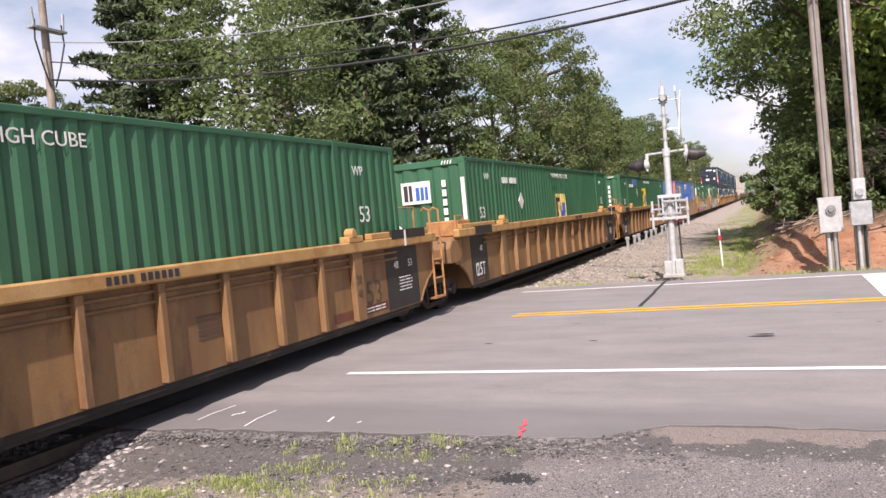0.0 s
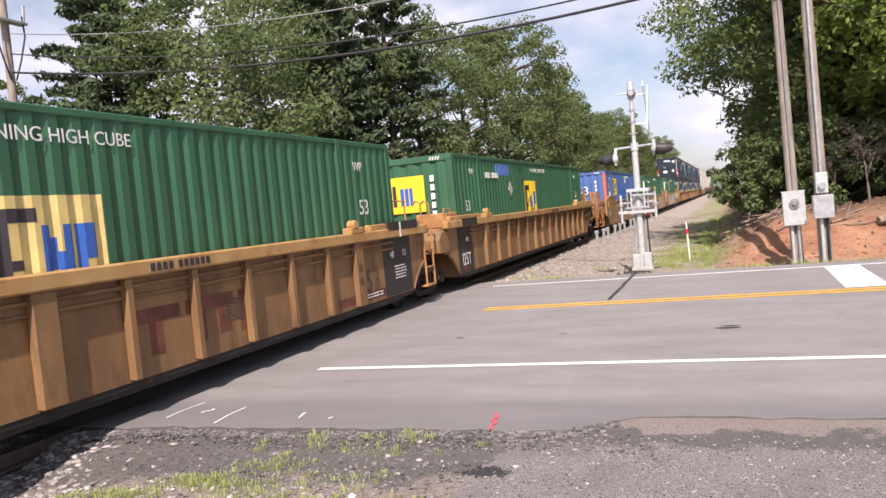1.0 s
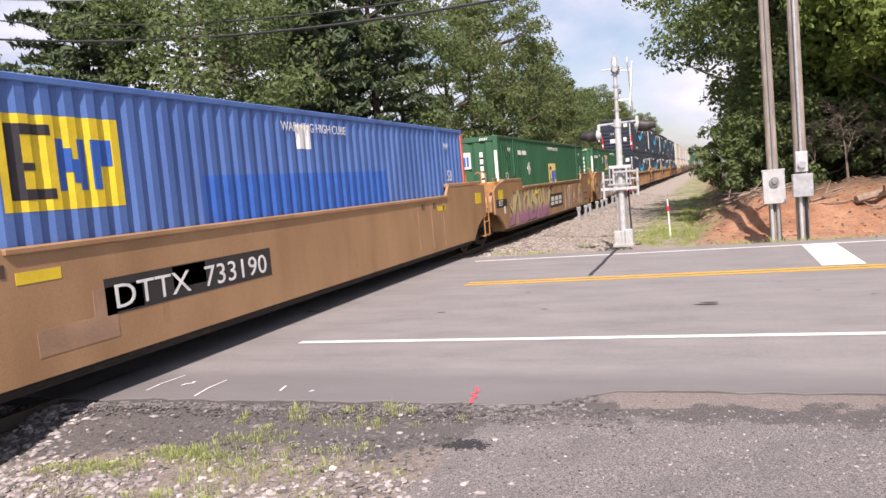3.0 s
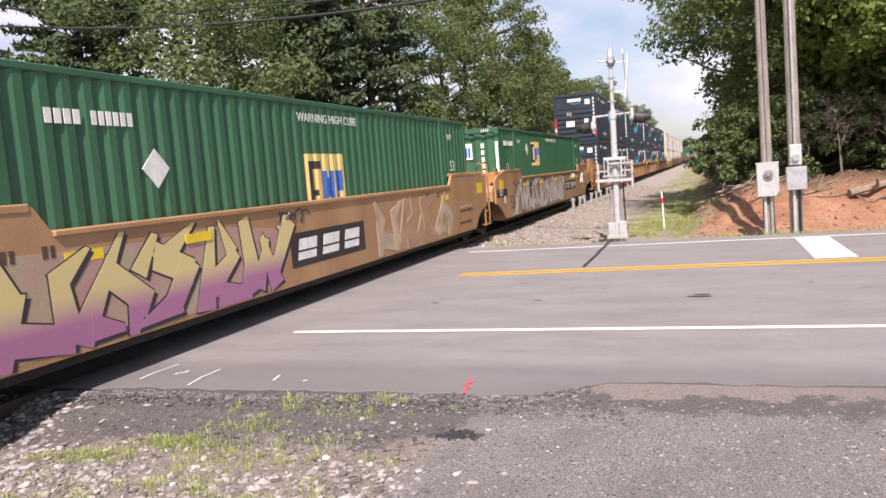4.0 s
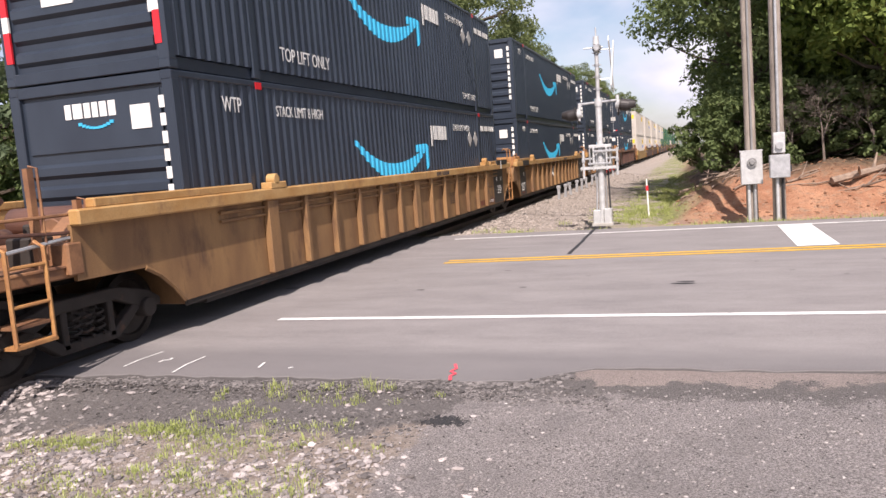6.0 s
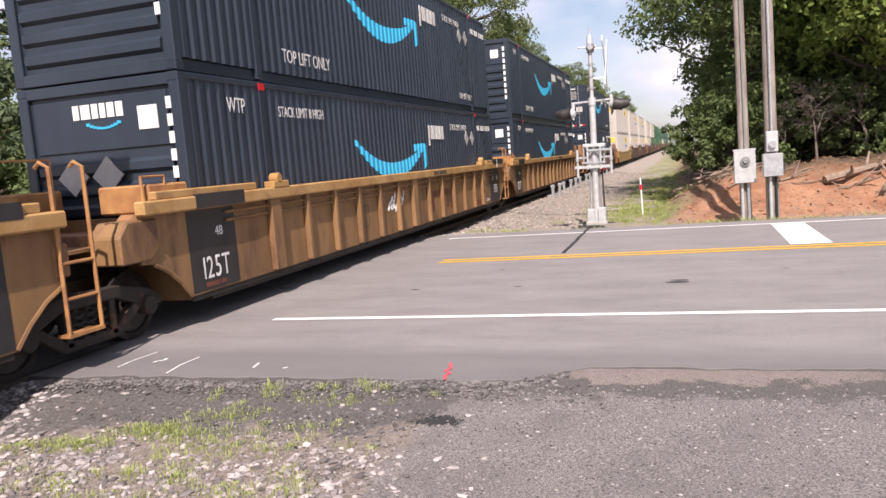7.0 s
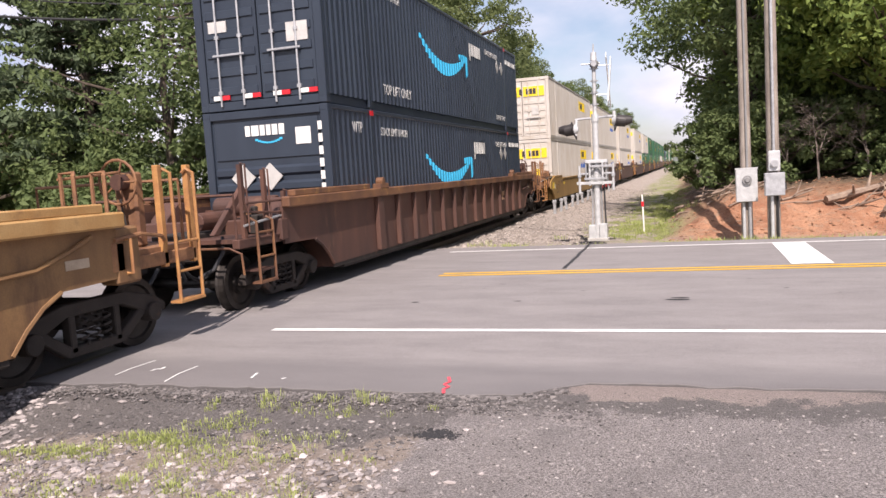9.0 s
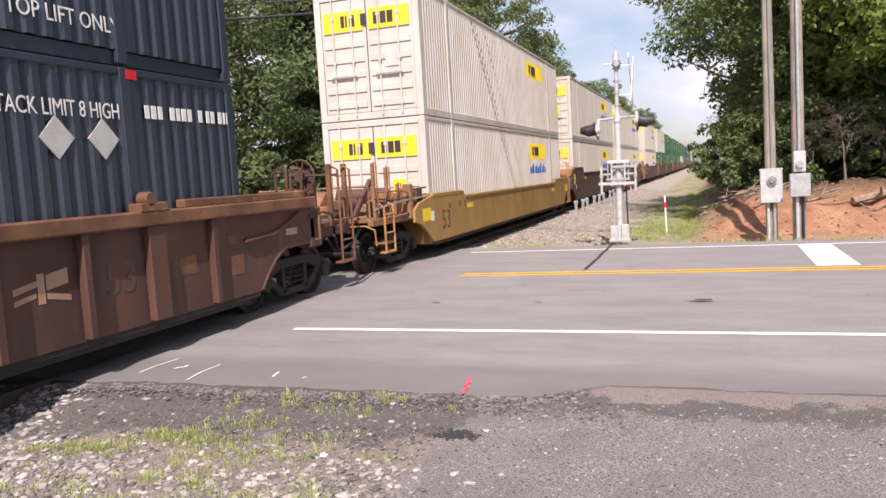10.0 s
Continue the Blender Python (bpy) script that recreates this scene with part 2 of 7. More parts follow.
# ---------------------------------------------------------------- mesh tools
class Geo:
    def __init__(self):
        self.v, self.f = [], []

    def add(self, verts, faces):
        k = len(self.v)
        self.v += [tuple(p) for p in verts]
        self.f += [tuple(i + k for i in f) for f in faces]
        return self

    def box(self, x0, x1, y0, y1, z0, z1):
        v = [(x, y, z) for z in (z0, z1) for y in (y0, y1) for x in (x0, x1)]
        return self.add(v, [(0, 2, 3, 1), (4, 5, 7, 6), (0, 1, 5, 4), (2, 6, 7, 3), (0, 4, 6, 2), (1, 3, 7, 5)])

    def rod(self, p, q, r, n=8, r2=None, cap=True):
        p, q = Vector(p), Vector(q)
        w = (q - p).normalized()
        u = w.orthogonal().normalized()
        s = w.cross(u)
        r2 = r if r2 is None else r2
        v = []
        for c, rr in ((p, r), (q, r2)):
            v += [c + (u * math.cos(2 * math.pi * i / n) + s * math.sin(2 * math.pi * i / n)) * rr for i in range(n)]
        f = [(i, (i + 1) % n, n + (i + 1) % n, n + i) for i in range(n)]
        if cap:
            f += [tuple(range(n - 1, -1, -1)), tuple(range(n, 2 * n))]
        return self.add(v, f)

    def pipe(self, points, r, n=6):
        pts = [Vector(p) for p in points]
        v, f, u = [], [], None
        for i, p in enumerate(pts):
            w = (pts[min(i + 1, len(pts) - 1)] - pts[max(i - 1, 0)]).normalized()
            u = w.orthogonal().normalized() if u is None else (u - w * u.dot(w)).normalized()
            q = w.cross(u)
            v += [p + (u * math.cos(2 * math.pi * k / n) + q * math.sin(2 * math.pi * k / n)) * r for k in range(n)]
        for i in range(len(pts) - 1):
            f += [(i * n + k, i * n + (k + 1) % n, (i + 1) * n + (k + 1) % n, (i + 1) * n + k) for k in range(n)]
        m = (len(pts) - 1) * n
        f += [tuple(range(n - 1, -1, -1)), tuple(range(m, m + n))]
        return self.add(v, f)

    def prism_x(self, pts, x0, x1):
        """Outline of (y, z) points carried from x0 to x1."""
        n = len(pts)
        v = [(x0, y, z) for y, z in pts] + [(x1, y, z) for y, z in pts]
        f = [(i, n + i, n + (i + 1) % n, (i + 1) % n) for i in range(n)]
        return self.add(v, f + [tuple(range(n)), tuple(range(2 * n - 1, n - 1, -1))])

    def mesh(self, name, material, bevel=0.0, smooth=False):
        me = bpy.data.meshes.new(name)
        me.from_pydata(self.v, [], self.f)
        bm = bmesh.new()
        bm.from_mesh(me)
        bmesh.ops.recalc_face_normals(bm, faces=bm.faces)
        if bevel:
            bmesh.ops.bevel(bm, geom=bm.edges[:], offset=bevel, segments=1, affect="EDGES", clamp_overlap=True)
        bm.to_mesh(me)
        bm.free()
        if smooth:
            me.shade_smooth()
        me.materials.append(material)
        return me


def part(name, geo, material, parent, label="", bevel=0.0, smooth=False, at=None):
    me = geo if isinstance(geo, bpy.types.Mesh) else geo.mesh(name, material, bevel, smooth)
    ob = new(name, me)
    ob.parent = parent
    if at is not None:
        ob.matrix_basis = at
    if label:
        ob["label"] = label
    return ob


def thing(name, label, category, group="", kind=""):
    return tagged(new(name), label, category, group, kind)


text_cache = {}


def text_mesh(words, height, material, wide=1.0):
    key = (words, height, material.name, wide)
    if key not in text_cache:
        cu = bpy.data.curves.new("words", "FONT")
        cu.body, cu.size, cu.extrude = words, height / 0.72, 0.0015
        cu.resolution_u = 3
        ob = new("words", cu)
        bpy.context.view_layer.update()
        me = bpy.data.meshes.new_from_object(ob.evaluated_get(bpy.context.evaluated_depsgraph_get()))
        bpy.data.objects.remove(ob)
        for v in me.vertices:
            v.co.x *= wide
        me.materials.clear()
        me.materials.append(material)
        text_cache[key] = me
    return text_cache[key]


def write_side(parent, words, y, z, height, material, x, wide=1.0):
    """Lettering on a face that looks to +x, read from there."""
    for k, piece in enumerate(words if height >= 0.24 and len(words) < 7 else [words]):
        me = text_mesh(piece, height, material, wide)
        m = Matrix.Translation((x, y, z)) @ Matrix(((0, 0, 1, 0), (1, 0, 0, 0), (0, 1, 0, 0), (0, 0, 0, 1)))
        part("lettering", me, material, parent, at=m)
        y += max(v.co.x for v in me.vertices) + 0.10 * height


def write_end(parent, words, x, z, height, material, y=-0.03, wide=1.0):
    """Lettering on a face that looks to -y."""
    for piece in words if height >= 0.24 and len(words) < 7 else [words]:
        me = text_mesh(piece, height, material, wide)
        m = Matrix.Translation((x, y, z)) @ Matrix(((1, 0, 0, 0), (0, 0, -1, 0), (0, 1, 0, 0), (0, 0, 0, 1)))
        part("lettering", me, material, parent, at=m)
        x += max(v.co.x for v in me.vertices) + 0.10 * height


bar_cache = {}


def bar_mesh(w, height, material, across):
    key = (round(w, 3), round(height, 3), material.name, across)
    if key not in bar_cache:
        g = Geo().box(-0.006, 0.002, 0, w, 0, height) if across else Geo().box(0, w, -0.002, 0.006, 0, height)
        bar_cache[key] = g.mesh("marking", material)
    return bar_cache[key]


def bars_side(parent, y, z, height, widths, material, x, name="marking"):
    for w in widths:
        if w > 0:
            part(name, bar_mesh(w, height, material, True), material, parent, at=pose(x, y, z))
            y += w + 0.035
        else:
            y -= w


def bars_end(parent, x, z, height, widths, material, y=-0.03, name="marking"):
    for w in widths:
        if w > 0:
            part(name, bar_mesh(w, height, material, False), material, parent, at=pose(x, y, z))
            x += w + 0.03
        else:
            x -= w


# ---------------------------------------------------------------- containers, 53 feet
CL, CW, CH = 16.15, 1.295, 2.896


def wave_wall(length, height, pitch, depth, flip=False):
    """Trapezoid-corrugated sheet with a back, running along y from 0, facing +x at x = 0."""
    n = max(2, round(length / pitch))
    p = length / n
    prof = []
    for i in range(n):
        y = i * p
        prof += [(-depth, y), (-depth, y + 0.22 * p), (0.0, y + 0.42 * p), (0.0, y + 0.80 * p)]
    prof.append((-depth, length))
    k = len(prof)
    g = Geo()
    s = -1 if flip else 1
    v = [(s * x, y, 0.0) for x, y in prof] + [(s * x, y, height) for x, y in prof]
    v += [(-s * 0.07, 0, 0), (-s * 0.07, length, 0), (-s * 0.07, 0, height), (-s * 0.07, length, height)]
    f = [(i, i + 1, k + i + 1, k + i) for i in range(k - 1)] + [(2 * k + 1, 2 * k, 2 * k + 2, 2 * k + 3)]
    return g.add(v, f)


container_parts = {}


def cpart(key, make):
    if key not in container_parts:
        container_parts[key] = make()
    return container_parts[key]


def container(kind, end="plain", label="", marks="", group="containers on the train"):
    """Origin: middle of the near end's foot; y runs along the train."""
    side_m, post_m, end_m = {"green": (GREEN, GREEN, GREEN), "blue": (BLUE, SALMON, BLUE),
                             "navy": (NAVY, NAVY, NAVY), "white": (WHITE, WHITE, WHITE)}[kind]
    c = thing("container", label, "shipping container", group)
    pitch, depth = {"white": (0.17, 0.030), "navy": (0.225, 0.036)}.get(kind, (0.285, 0.030))
    for s in (1, -1):
        me = cpart((kind, "side", s), lambda: wave_wall(CL - 0.28, CH - 0.245, pitch, depth, s < 0).mesh("side_wall", side_m))
        part("side_wall", me, side_m, c, at=pose(s * (CW - 0.012), 0.14, 0.17))
        me = cpart((kind, "top", s), lambda: Geo().box(-0.055, 0.055, 0.12, CL - 0.12, CH - 0.08, CH).mesh("top_rail", side_m, 0.012))
        part("top_rail", me, side_m, c, at=pose(s * (CW - 0.055), 0, 0))
        me = cpart((kind, "low", s), lambda: Geo().box(-0.06, 0.06, 0.12, CL - 0.12, 0.0, 0.17).mesh("bottom_rail", side_m, 0.012))
        part("bottom_rail", me, side_m, c, at=pose(s * (CW - (0.12 if kind == "navy" else 0.06)), 0, 0))
        for y in (1.98, CL - 1.98):
            me = cpart((kind, "mid"), lambda: Geo().box(-0.05, 0.008, -0.075, 0.075, 0.02, CH + 0.004).mesh("middle_post", side_m, 0.008))
            part("middle_post", me, side_m, c, at=pose(s * CW - (0.0 if s > 0 else -0.042), y, 0))
        for y in (0, CL):
            d = 0.30 if kind == "blue" and y == 0 else 0.15
            me = cpart((kind, "post", d), lambda: Geo().box(-0.08, 0.08, -d / 2, d / 2, 0.10, CH - 0.10).mesh("corner_post", post_m, 0.015))
            part("corner_post", me, post_m, c, at=pose(s * (CW - 0.075), d / 2 if y == 0 else CL - d / 2, 0))
            for z in (0, CH - 0.118):
                me = cpart((kind, "cast"), lambda: Geo().box(-0.081, 0.081, -0.089, 0.089, -0.003, 0.121).mesh("corner_casting", side_m, 0.015))
                part("corner_casting", me, side_m, c, at=pose(s * (CW - 0.078), 0.089 - 0.003 if y == 0 else CL - 0.086, z))
    me = cpart((kind, "roof"), lambda: wave_wall(CL - 0.2, 2 * CW - 0.2, 0.6, 0.02).mesh("roof", side_m))
    part("roof", me, side_m, c, at=Matrix.Translation((CW - 0.1, 0.1, CH - 0.012)) @ Matrix.Rotation(radians(-90), 4, "Y"))
    part("floor", cpart((kind, "floor"), lambda: Geo().box(-CW + 0.12, CW - 0.12, 0.1, CL - 0.1, 0.05, 0.15).mesh("floor", GRIME)), GRIME, c)
    for y in (0, CL):
        part("end_sill", cpart((kind, "sill"), lambda: Geo().box(-CW + 0.15, CW - 0.15, -0.05, 0.05, 0.0, 0.16).mesh("end_sill", end_m, 0.01)), end_m, c, at=pose(0, 0.055 if y == 0 else CL - 0.055, 0))
        part("end_header", cpart((kind, "head"), lambda: Geo().box(-CW + 0.15, CW - 0.15, -0.05, 0.05, CH - 0.15, CH - 0.002).mesh("end_header", end_m, 0.01)), end_m, c, at=pose(0, 0.055 if y == 0 else CL - 0.055, 0))
    me = cpart((kind, "end"), lambda: wave_wall(2 * CW - 0.3, CH - 0.3, 0.36, 0.04).mesh("end_wall", end_m))
    part("end_wall", me, end_m, c, at=pose(CW - 0.15, CL - 0.03, 0.155) @ pose(0, 0, 0, 0, 0, 90))
    if end == "plain":
        part("end_wall", me, end_m, c, at=pose(-CW + 0.15, 0.03, 0.155) @ pose(0, 0, 0, 0, 0, -90))
    elif end == "ribbed":
        wall = part("end_wall", cpart((kind, "ribs"), lambda: Geo().box(-CW + 0.15, CW - 0.15, 0.06, 0.10, 0.15, CH - 0.14).mesh("end_wall", end_m)), end_m, c)
        for i in range(6):
            me = cpart((kind, "rib"), lambda: Geo().add([(x, y, zz) for x in (-CW + 0.2, CW - 0.2) for y, zz in ((0.06, 0), (0.012, 0.05), (0.012, 0.15), (0.06, 0.2))],
                                                        [(0, 1, 5, 4), (1, 2, 6, 5), (2, 3, 7, 6), (0, 3, 2, 1), (4, 5, 6, 7)]).mesh("rib", end_m))
            part("rib", me, end_m, wall, at=pose(0, 0, 0.24 + i * 0.285))
        part("sign_plate", cpart((kind, "plate"), lambda: Geo().box(-CW + 0.22, CW - 0.22, 0.035, 0.065, 2.0, CH - 0.2).mesh("sign_plate", end_m, 0.006)), end_m, wall)
    else:
        for s in (-1, 1):
            def leaf():
                return Geo().box(-0.56, 0.56, -0.025, 0.025, 0.17, CH - 0.16).mesh("door", end_m, 0.008)
            d = part("door", cpart((kind, "leaf"), leaf), end_m, c, at=pose(s * 0.572, 0.055, 0))
            for i in range(7):
                part("rib", cpart((kind, "door_rib"), lambda: Geo().box(-0.50, 0.50, -0.052, -0.02, 0, 0.15).mesh("rib", end_m, 0.008)), end_m, d, at=pose(0, 0, 0.28 + i * 0.345))
            for x in (-0.26, 0.22):
                part("locking_bar", cpart((kind, "bar"), lambda: Geo().rod((0, -0.075, 0.08), (0, -0.075, CH - 0.06), 0.02, 8).box(-0.04, 0.04, -0.09, -0.03, 0.3, 0.36).box(-0.04, 0.04, -0.09, -0.03, 1.3, 1.36).box(-0.04, 0.04, -0.09, -0.03, 2.3, 2.36).mesh("locking_bar", GALV if kind == "navy" else WHITE)), GALV, d, at=pose(x, 0, 0))
            part("latch_handle", cpart((kind, "latch"), lambda: Geo().box(-0.36, 0.30, -0.11, -0.085, 0.98, 1.02).mesh("latch_handle", GALV, 0.006)), GALV, d)
    dress(c, kind, end, marks)
    return c


WAVES = {"green": (0.285, 0.030), "blue": (0.285, 0.030), "navy": (0.225, 0.036), "white": (0.17, 0.030)}
KNOTS = (0.0, 0.22, 0.42, 0.80)
dressing = {"kind": "green"}


def skin_x(y):
    """Outer face of the corrugated side at y, for the container being dressed."""
    pitch, depth = WAVES[dressing["kind"]]
    p = (CL - 0.28) / round((CL - 0.28) / pitch)
    u = ((y - 0.14) % p) / p
    return CW - 0.012 + float(np.interp(u, (0, 0.22, 0.42, 0.80, 1.0), (-depth, -depth, 0, 0, -depth)))


def skin(c, y0, y1, low, top, material, name, off=0.003, more=0):
    """Thin painted field on the corrugated side; low and top give its height along y."""
    pitch, depth = WAVES[dressing["kind"]]
    p = (CL - 0.28) / round((CL - 0.28) / pitch)
    ys = {round(y0, 4), round(y1, 4)} | {round(y0 + (y1 - y0) * k / (more + 1), 4) for k in range(1, more + 1)}
    for k in range(int((y0 - 0.14) / p), int((y1 - 0.14) / p) + 1):
        ys |= {round(0.14 + (k + q) * p, 4) for q in KNOTS if y0 < 0.14 + (k + q) * p < y1}
    ys = sorted(ys)
    v = [(skin_x(y) + off, y, low(y)) for y in ys] + [(skin_x(y) + off, y, top(y)) for y in ys]
    n = len(ys)
    return part(name, Geo().add(v, [(i, i + 1, n + i + 1, n + i) for i in range(n - 1)]), material, c)


def panel_side(c, y0, y1, z0, z1, material, name="sign_panel", off=0.003):
    return skin(c, y0, y1, lambda y: z0, lambda y: z1, material, name, off)


def panel_end(c, x0, x1, z0, z1, material, name="sign_panel", y=-0.004):
    return part(name, Geo().box(x0, x1, y, y + 0.03, z0, z1), material, c)


def diamond_side(c, y, z, r, material=PLACARD):
    return part("placard", Geo().prism_x([(y - r, z), (y, z - r), (y + r, z), (y, z + r)], CW - 0.02, CW - 0.006), material, c)


def diamond_end(c, x, z, r, material=PLACARD, y=-0.01):
    g = Geo().add([(a, b, d) for b in (y, y + 0.03) for a, d in ((x - r, z), (x, z - r), (x + r, z), (x, z + r))],
                  [(0, 1, 2, 3), (7, 6, 5, 4), (0, 4, 5, 1), (1, 5, 6, 2), (2, 6, 7, 3), (3, 7, 4, 0)])
    return part("placard", g, material, c)


def block_mark(c, y, z, w, h, ground):
    """Black bracket and blue slabs on a coloured panel."""
    if ground:
        panel_side(c, y, y + w, z, z + h, ground)
    for a, b, d, e in ((0.06, 0.17, 0.12, 0.90), (0.17, 0.40, 0.79, 0.90), (0.17, 0.40, 0.12, 0.23), (0.17, 0.27, 0.42, 0.50)):
        panel_side(c, y + a * w, y + b * w, z + d * h, z + e * h, LETTER_DARK, "marking", 0.006)
    for a, b, d, e in ((0.43, 0.51, 0.20, 0.76), (0.51, 0.56, 0.40, 0.66), (0.56, 0.61, 0.28, 0.54), (0.61, 0.69, 0.20, 0.76), (0.73, 0.80, 0.20, 0.76), (0.80, 0.92, 0.46, 0.76)):
        panel_side(c, y + a * w, y + b * w, z + d * h, z + e * h, ROYAL, "marking", 0.006)


def dress(c, kind, end, marks):
    dressing["kind"] = kind
    X = CW - 0.008
    if kind in ("green", "blue"):
        write_side(c, "53", 0.75, 1.50 if kind == "green" else 1.92, 0.27 if kind == "green" else 0.38, LETTER, X)
        write_side(c, "53", CL - 1.40, 1.62, 0.27, LETTER, X)
        write_side(c, "WP", 2.52 if "high" in marks else 1.22, 2.40, 0.16, LETTER, X)
        write_side(c, "WP", CL - 1.5, 2.38, 0.16, LETTER, X)
        if kind == "green":
            bars_side(c, 0.62 if "high" in marks else 2.55, 2.33, 0.15, (0.085, 0.085, 0.085, 0.085, -0.12, 0.07, 0.07, 0.07, 0.07, 0.07, 0.07), LETTER, X)
        write_side(c, "WARNING HIGH CUBE", 7.40, 2.55, 0.145, LETTER, X, 1.02)
        hatch = Geo()
        for k in range(4):
            for s in (-1, 1):
                x = s * (CW - 0.35) + k * 0.07 * -s
                hatch.add([(x, -0.003, CH - 0.12), (x + 0.03, -0.003, CH - 0.12), (x + 0.06, -0.003, CH - 0.04), (x + 0.03, -0.003, CH - 0.04)], [(0, 1, 2, 3)])
        part("hazard_stripes", hatch, LETTER, c)
        for i in range(8):
            bars_end(c, CW - 0.58, CH - 0.62 - i * 0.21, 0.15, (0.10,), LETTER, -0.012)
    if kind == "green":
        if "white" in marks:
            panel_end(c, -0.30, 0.42, 1.95, 2.45, LETTER)
            bars_end(c, -0.24, 2.02, 0.36, (0.10, 0.08), LETTER_DARK, -0.008)
            bars_end(c, 0.06, 2.02, 0.30, (0.09, 0.08, 0.07), ROYAL, -0.008)
            diamond_side(c, *((3.92, 2.21, 0.21) if "high" in marks else (4.05, 1.86, 0.23)), LETTER)
            diamond_end(c, -0.62, 1.42, 0.25, LETTER)
            if "high" in marks:
                block_mark(c, 4.65, 1.64, 1.42, 0.88, PALE_YELLOW)
            else:
                block_mark(c, 7.68 if "later" in marks else 7.54, 0.86, 1.35, 1.18, PALE_YELLOW if "gold" in marks else PLACARD)
            panel_side(c, 0.03, 0.13, 1.15, 2.45, LETTER, "sticker")
            panel_end(c, -CW + 0.04, -CW + 0.12, 1.15, 2.45, LETTER, "sticker")
            panel_end(c, CW - 0.12, CW - 0.03, 1.15, 2.45, LETTER, "sticker")
            write_end(c, "53", -0.55, 0.62, 0.30, LETTER, -0.012)
        else:
            panel_end(c, -0.72, 0.55, 1.58, 2.45, YELLOW)
            bars_end(c, -0.42, 1.75, 0.5, (0.11, 0.09), LETTER_DARK, -0.008)
            bars_end(c, -0.08, 1.75, 0.42, (0.09, 0.09, 0.08), ROYAL, -0.008)
            diamond_end(c, -0.70, 1.28, 0.25)
            diamond_side(c, 4.95, 2.02, 0.22)
            block_mark(c, 6.52, 0.86, 1.5, 1.42, YELLOW)
            write_end(c, "53", -0.4, 0.72, 0.34, LETTER, -0.012)
            if "patch" in marks:
                panel_side(c, 3.5, 4.9, 2.42, 2.74, BLUE, "repainted_patch")
    elif kind == "blue":
        write_end(c, "53", -0.25, 1.72, 0.46, LETTER, -0.012)
        panel_end(c, -0.32, 0.22, 1.22, 1.58, LETTER, "sticker")
        panel_side(c, 0.85, 1.40, 1.35, 1.80, LETTER, "sticker")
        block_mark(c, 2.55, 1.60, 1.5, 0.92, YELLOW)
        panel_side(c, 5.4, 11.2, 1.08, 1.90, ROYAL, "repainted_patch")
        panel_side(c, 7.85, 8.25, 2.28, 2.66, LETTER, "sticker")
    elif kind == "navy":
        smile(c, 7.25, 1.22, 4.0)
        bars_side(c, 9.75, 2.08, 0.34, (0.12, -0.05, 0.08, 0.16, -0.03, 0.06, 0.10, 0.10, 0.10, -0.03, 0.16), LETTER, X)
        bars_side(c, 9.75, 1.92, 0.18, (0.09,), LETTER, X)
        write_side(c, "STACK LIMIT 8 HIGH", 2.45, 2.40, 0.17, LETTER, X, 0.72)
        write_side(c, "STACK LIMIT 8 HIGH", 12.45 if "late" in marks else 11.60, 2.33, 0.17, LETTER, X, 0.74)
        write_side(c, "TOP LIFT ONLY", 2.75, 0.36, 0.22, LETTER, X, 0.8)
        write_side(c, "TOP LIFT ONLY", 12.75, 0.33, 0.17, LETTER, X, 0.86)
        write_side(c, "WTP", 1.05, 2.42, 0.22, LETTER, X, 0.7)
        bars_side(c, 14.46, 2.36, 0.15, (0.07, 0.08, 0.07, -0.10, 0.08, 0.06, 0.08, 0.07, -0.10, 0.07, -0.05, 0.06, 0.07, -0.05, 0.07, 0.04, 0.07), LETTER, X)
        for dy in (0, 0.5):
            diamond_side(c, 13.19 + dy * 1.22, 2.11, 0.215)
        for y in (1.90, CL - 1.96):
            part("lift_mark", cpart("lift", lambda: Geo().box(CW + 0.004, CW + 0.014, 0, 0.16, CH - 0.12, CH - 0.02).mesh("lift_mark", REFLECT_RED)), REFLECT_RED, c, at=pose(0, y, 0))
        if end == "ribbed":
            bars_end(c, -0.42, 2.42, 0.19, (0.10, 0.15, 0.10, 0.09, 0.11, 0.11), LETTER, 0.028)
            g = Geo()
            for i in range(10):
                a = i / 9
                x = -0.22 + 0.5 * a
                g.box(x, x + 0.06, 0.024, 0.036, 2.27 + 0.22 * (a - 0.5) ** 2, 2.30 + 0.26 * (a - 0.5) ** 2)
            part("marking", g, CYAN, c)
            panel_end(c, 0.62, 0.92, 2.22, 2.52, LETTER, "sticker", 0.022)
            bars_end(c, -0.28, 2.05, 0.09, (0.05, 0.05, 0.05, 0.05, -0.06, 0.05, 0.05, 0.05, 0.05, 0.05), LETTER, 0.05)
            for i in range(9):
                bars_end(c, CW - 0.21, CH - 0.45 - i * 0.22, 0.15, (0.08,), LETTER, -0.004)
            if "placards" in marks:
                for x in (-0.52, 0.05):
                    diamond_end(c, x, 1.66, 0.25, PLACARD, -0.004)
            if "reflectors" in marks:
                for s in (-1, 1):
                    for i in range(6):
                        panel_end(c, s * (CW - 0.11) - 0.05, s * (CW - 0.11) + 0.05, 0.30 + i * 0.2, 0.50 + i * 0.2, (REFLECT_RED, LETTER)[i in (2,)], "reflector", -0.008)
                panel_end(c, -0.55, -0.05, 0.95, 1.28, LETTER, "sticker", 0.0)
                panel_end(c, 0.55, 0.80, 1.02, 1.36, LETTER, "sticker", 0.0)
                write_end(c, "53", -0.50, 1.62, 0.17, LETTER, 0.0, 1.3)
        else:
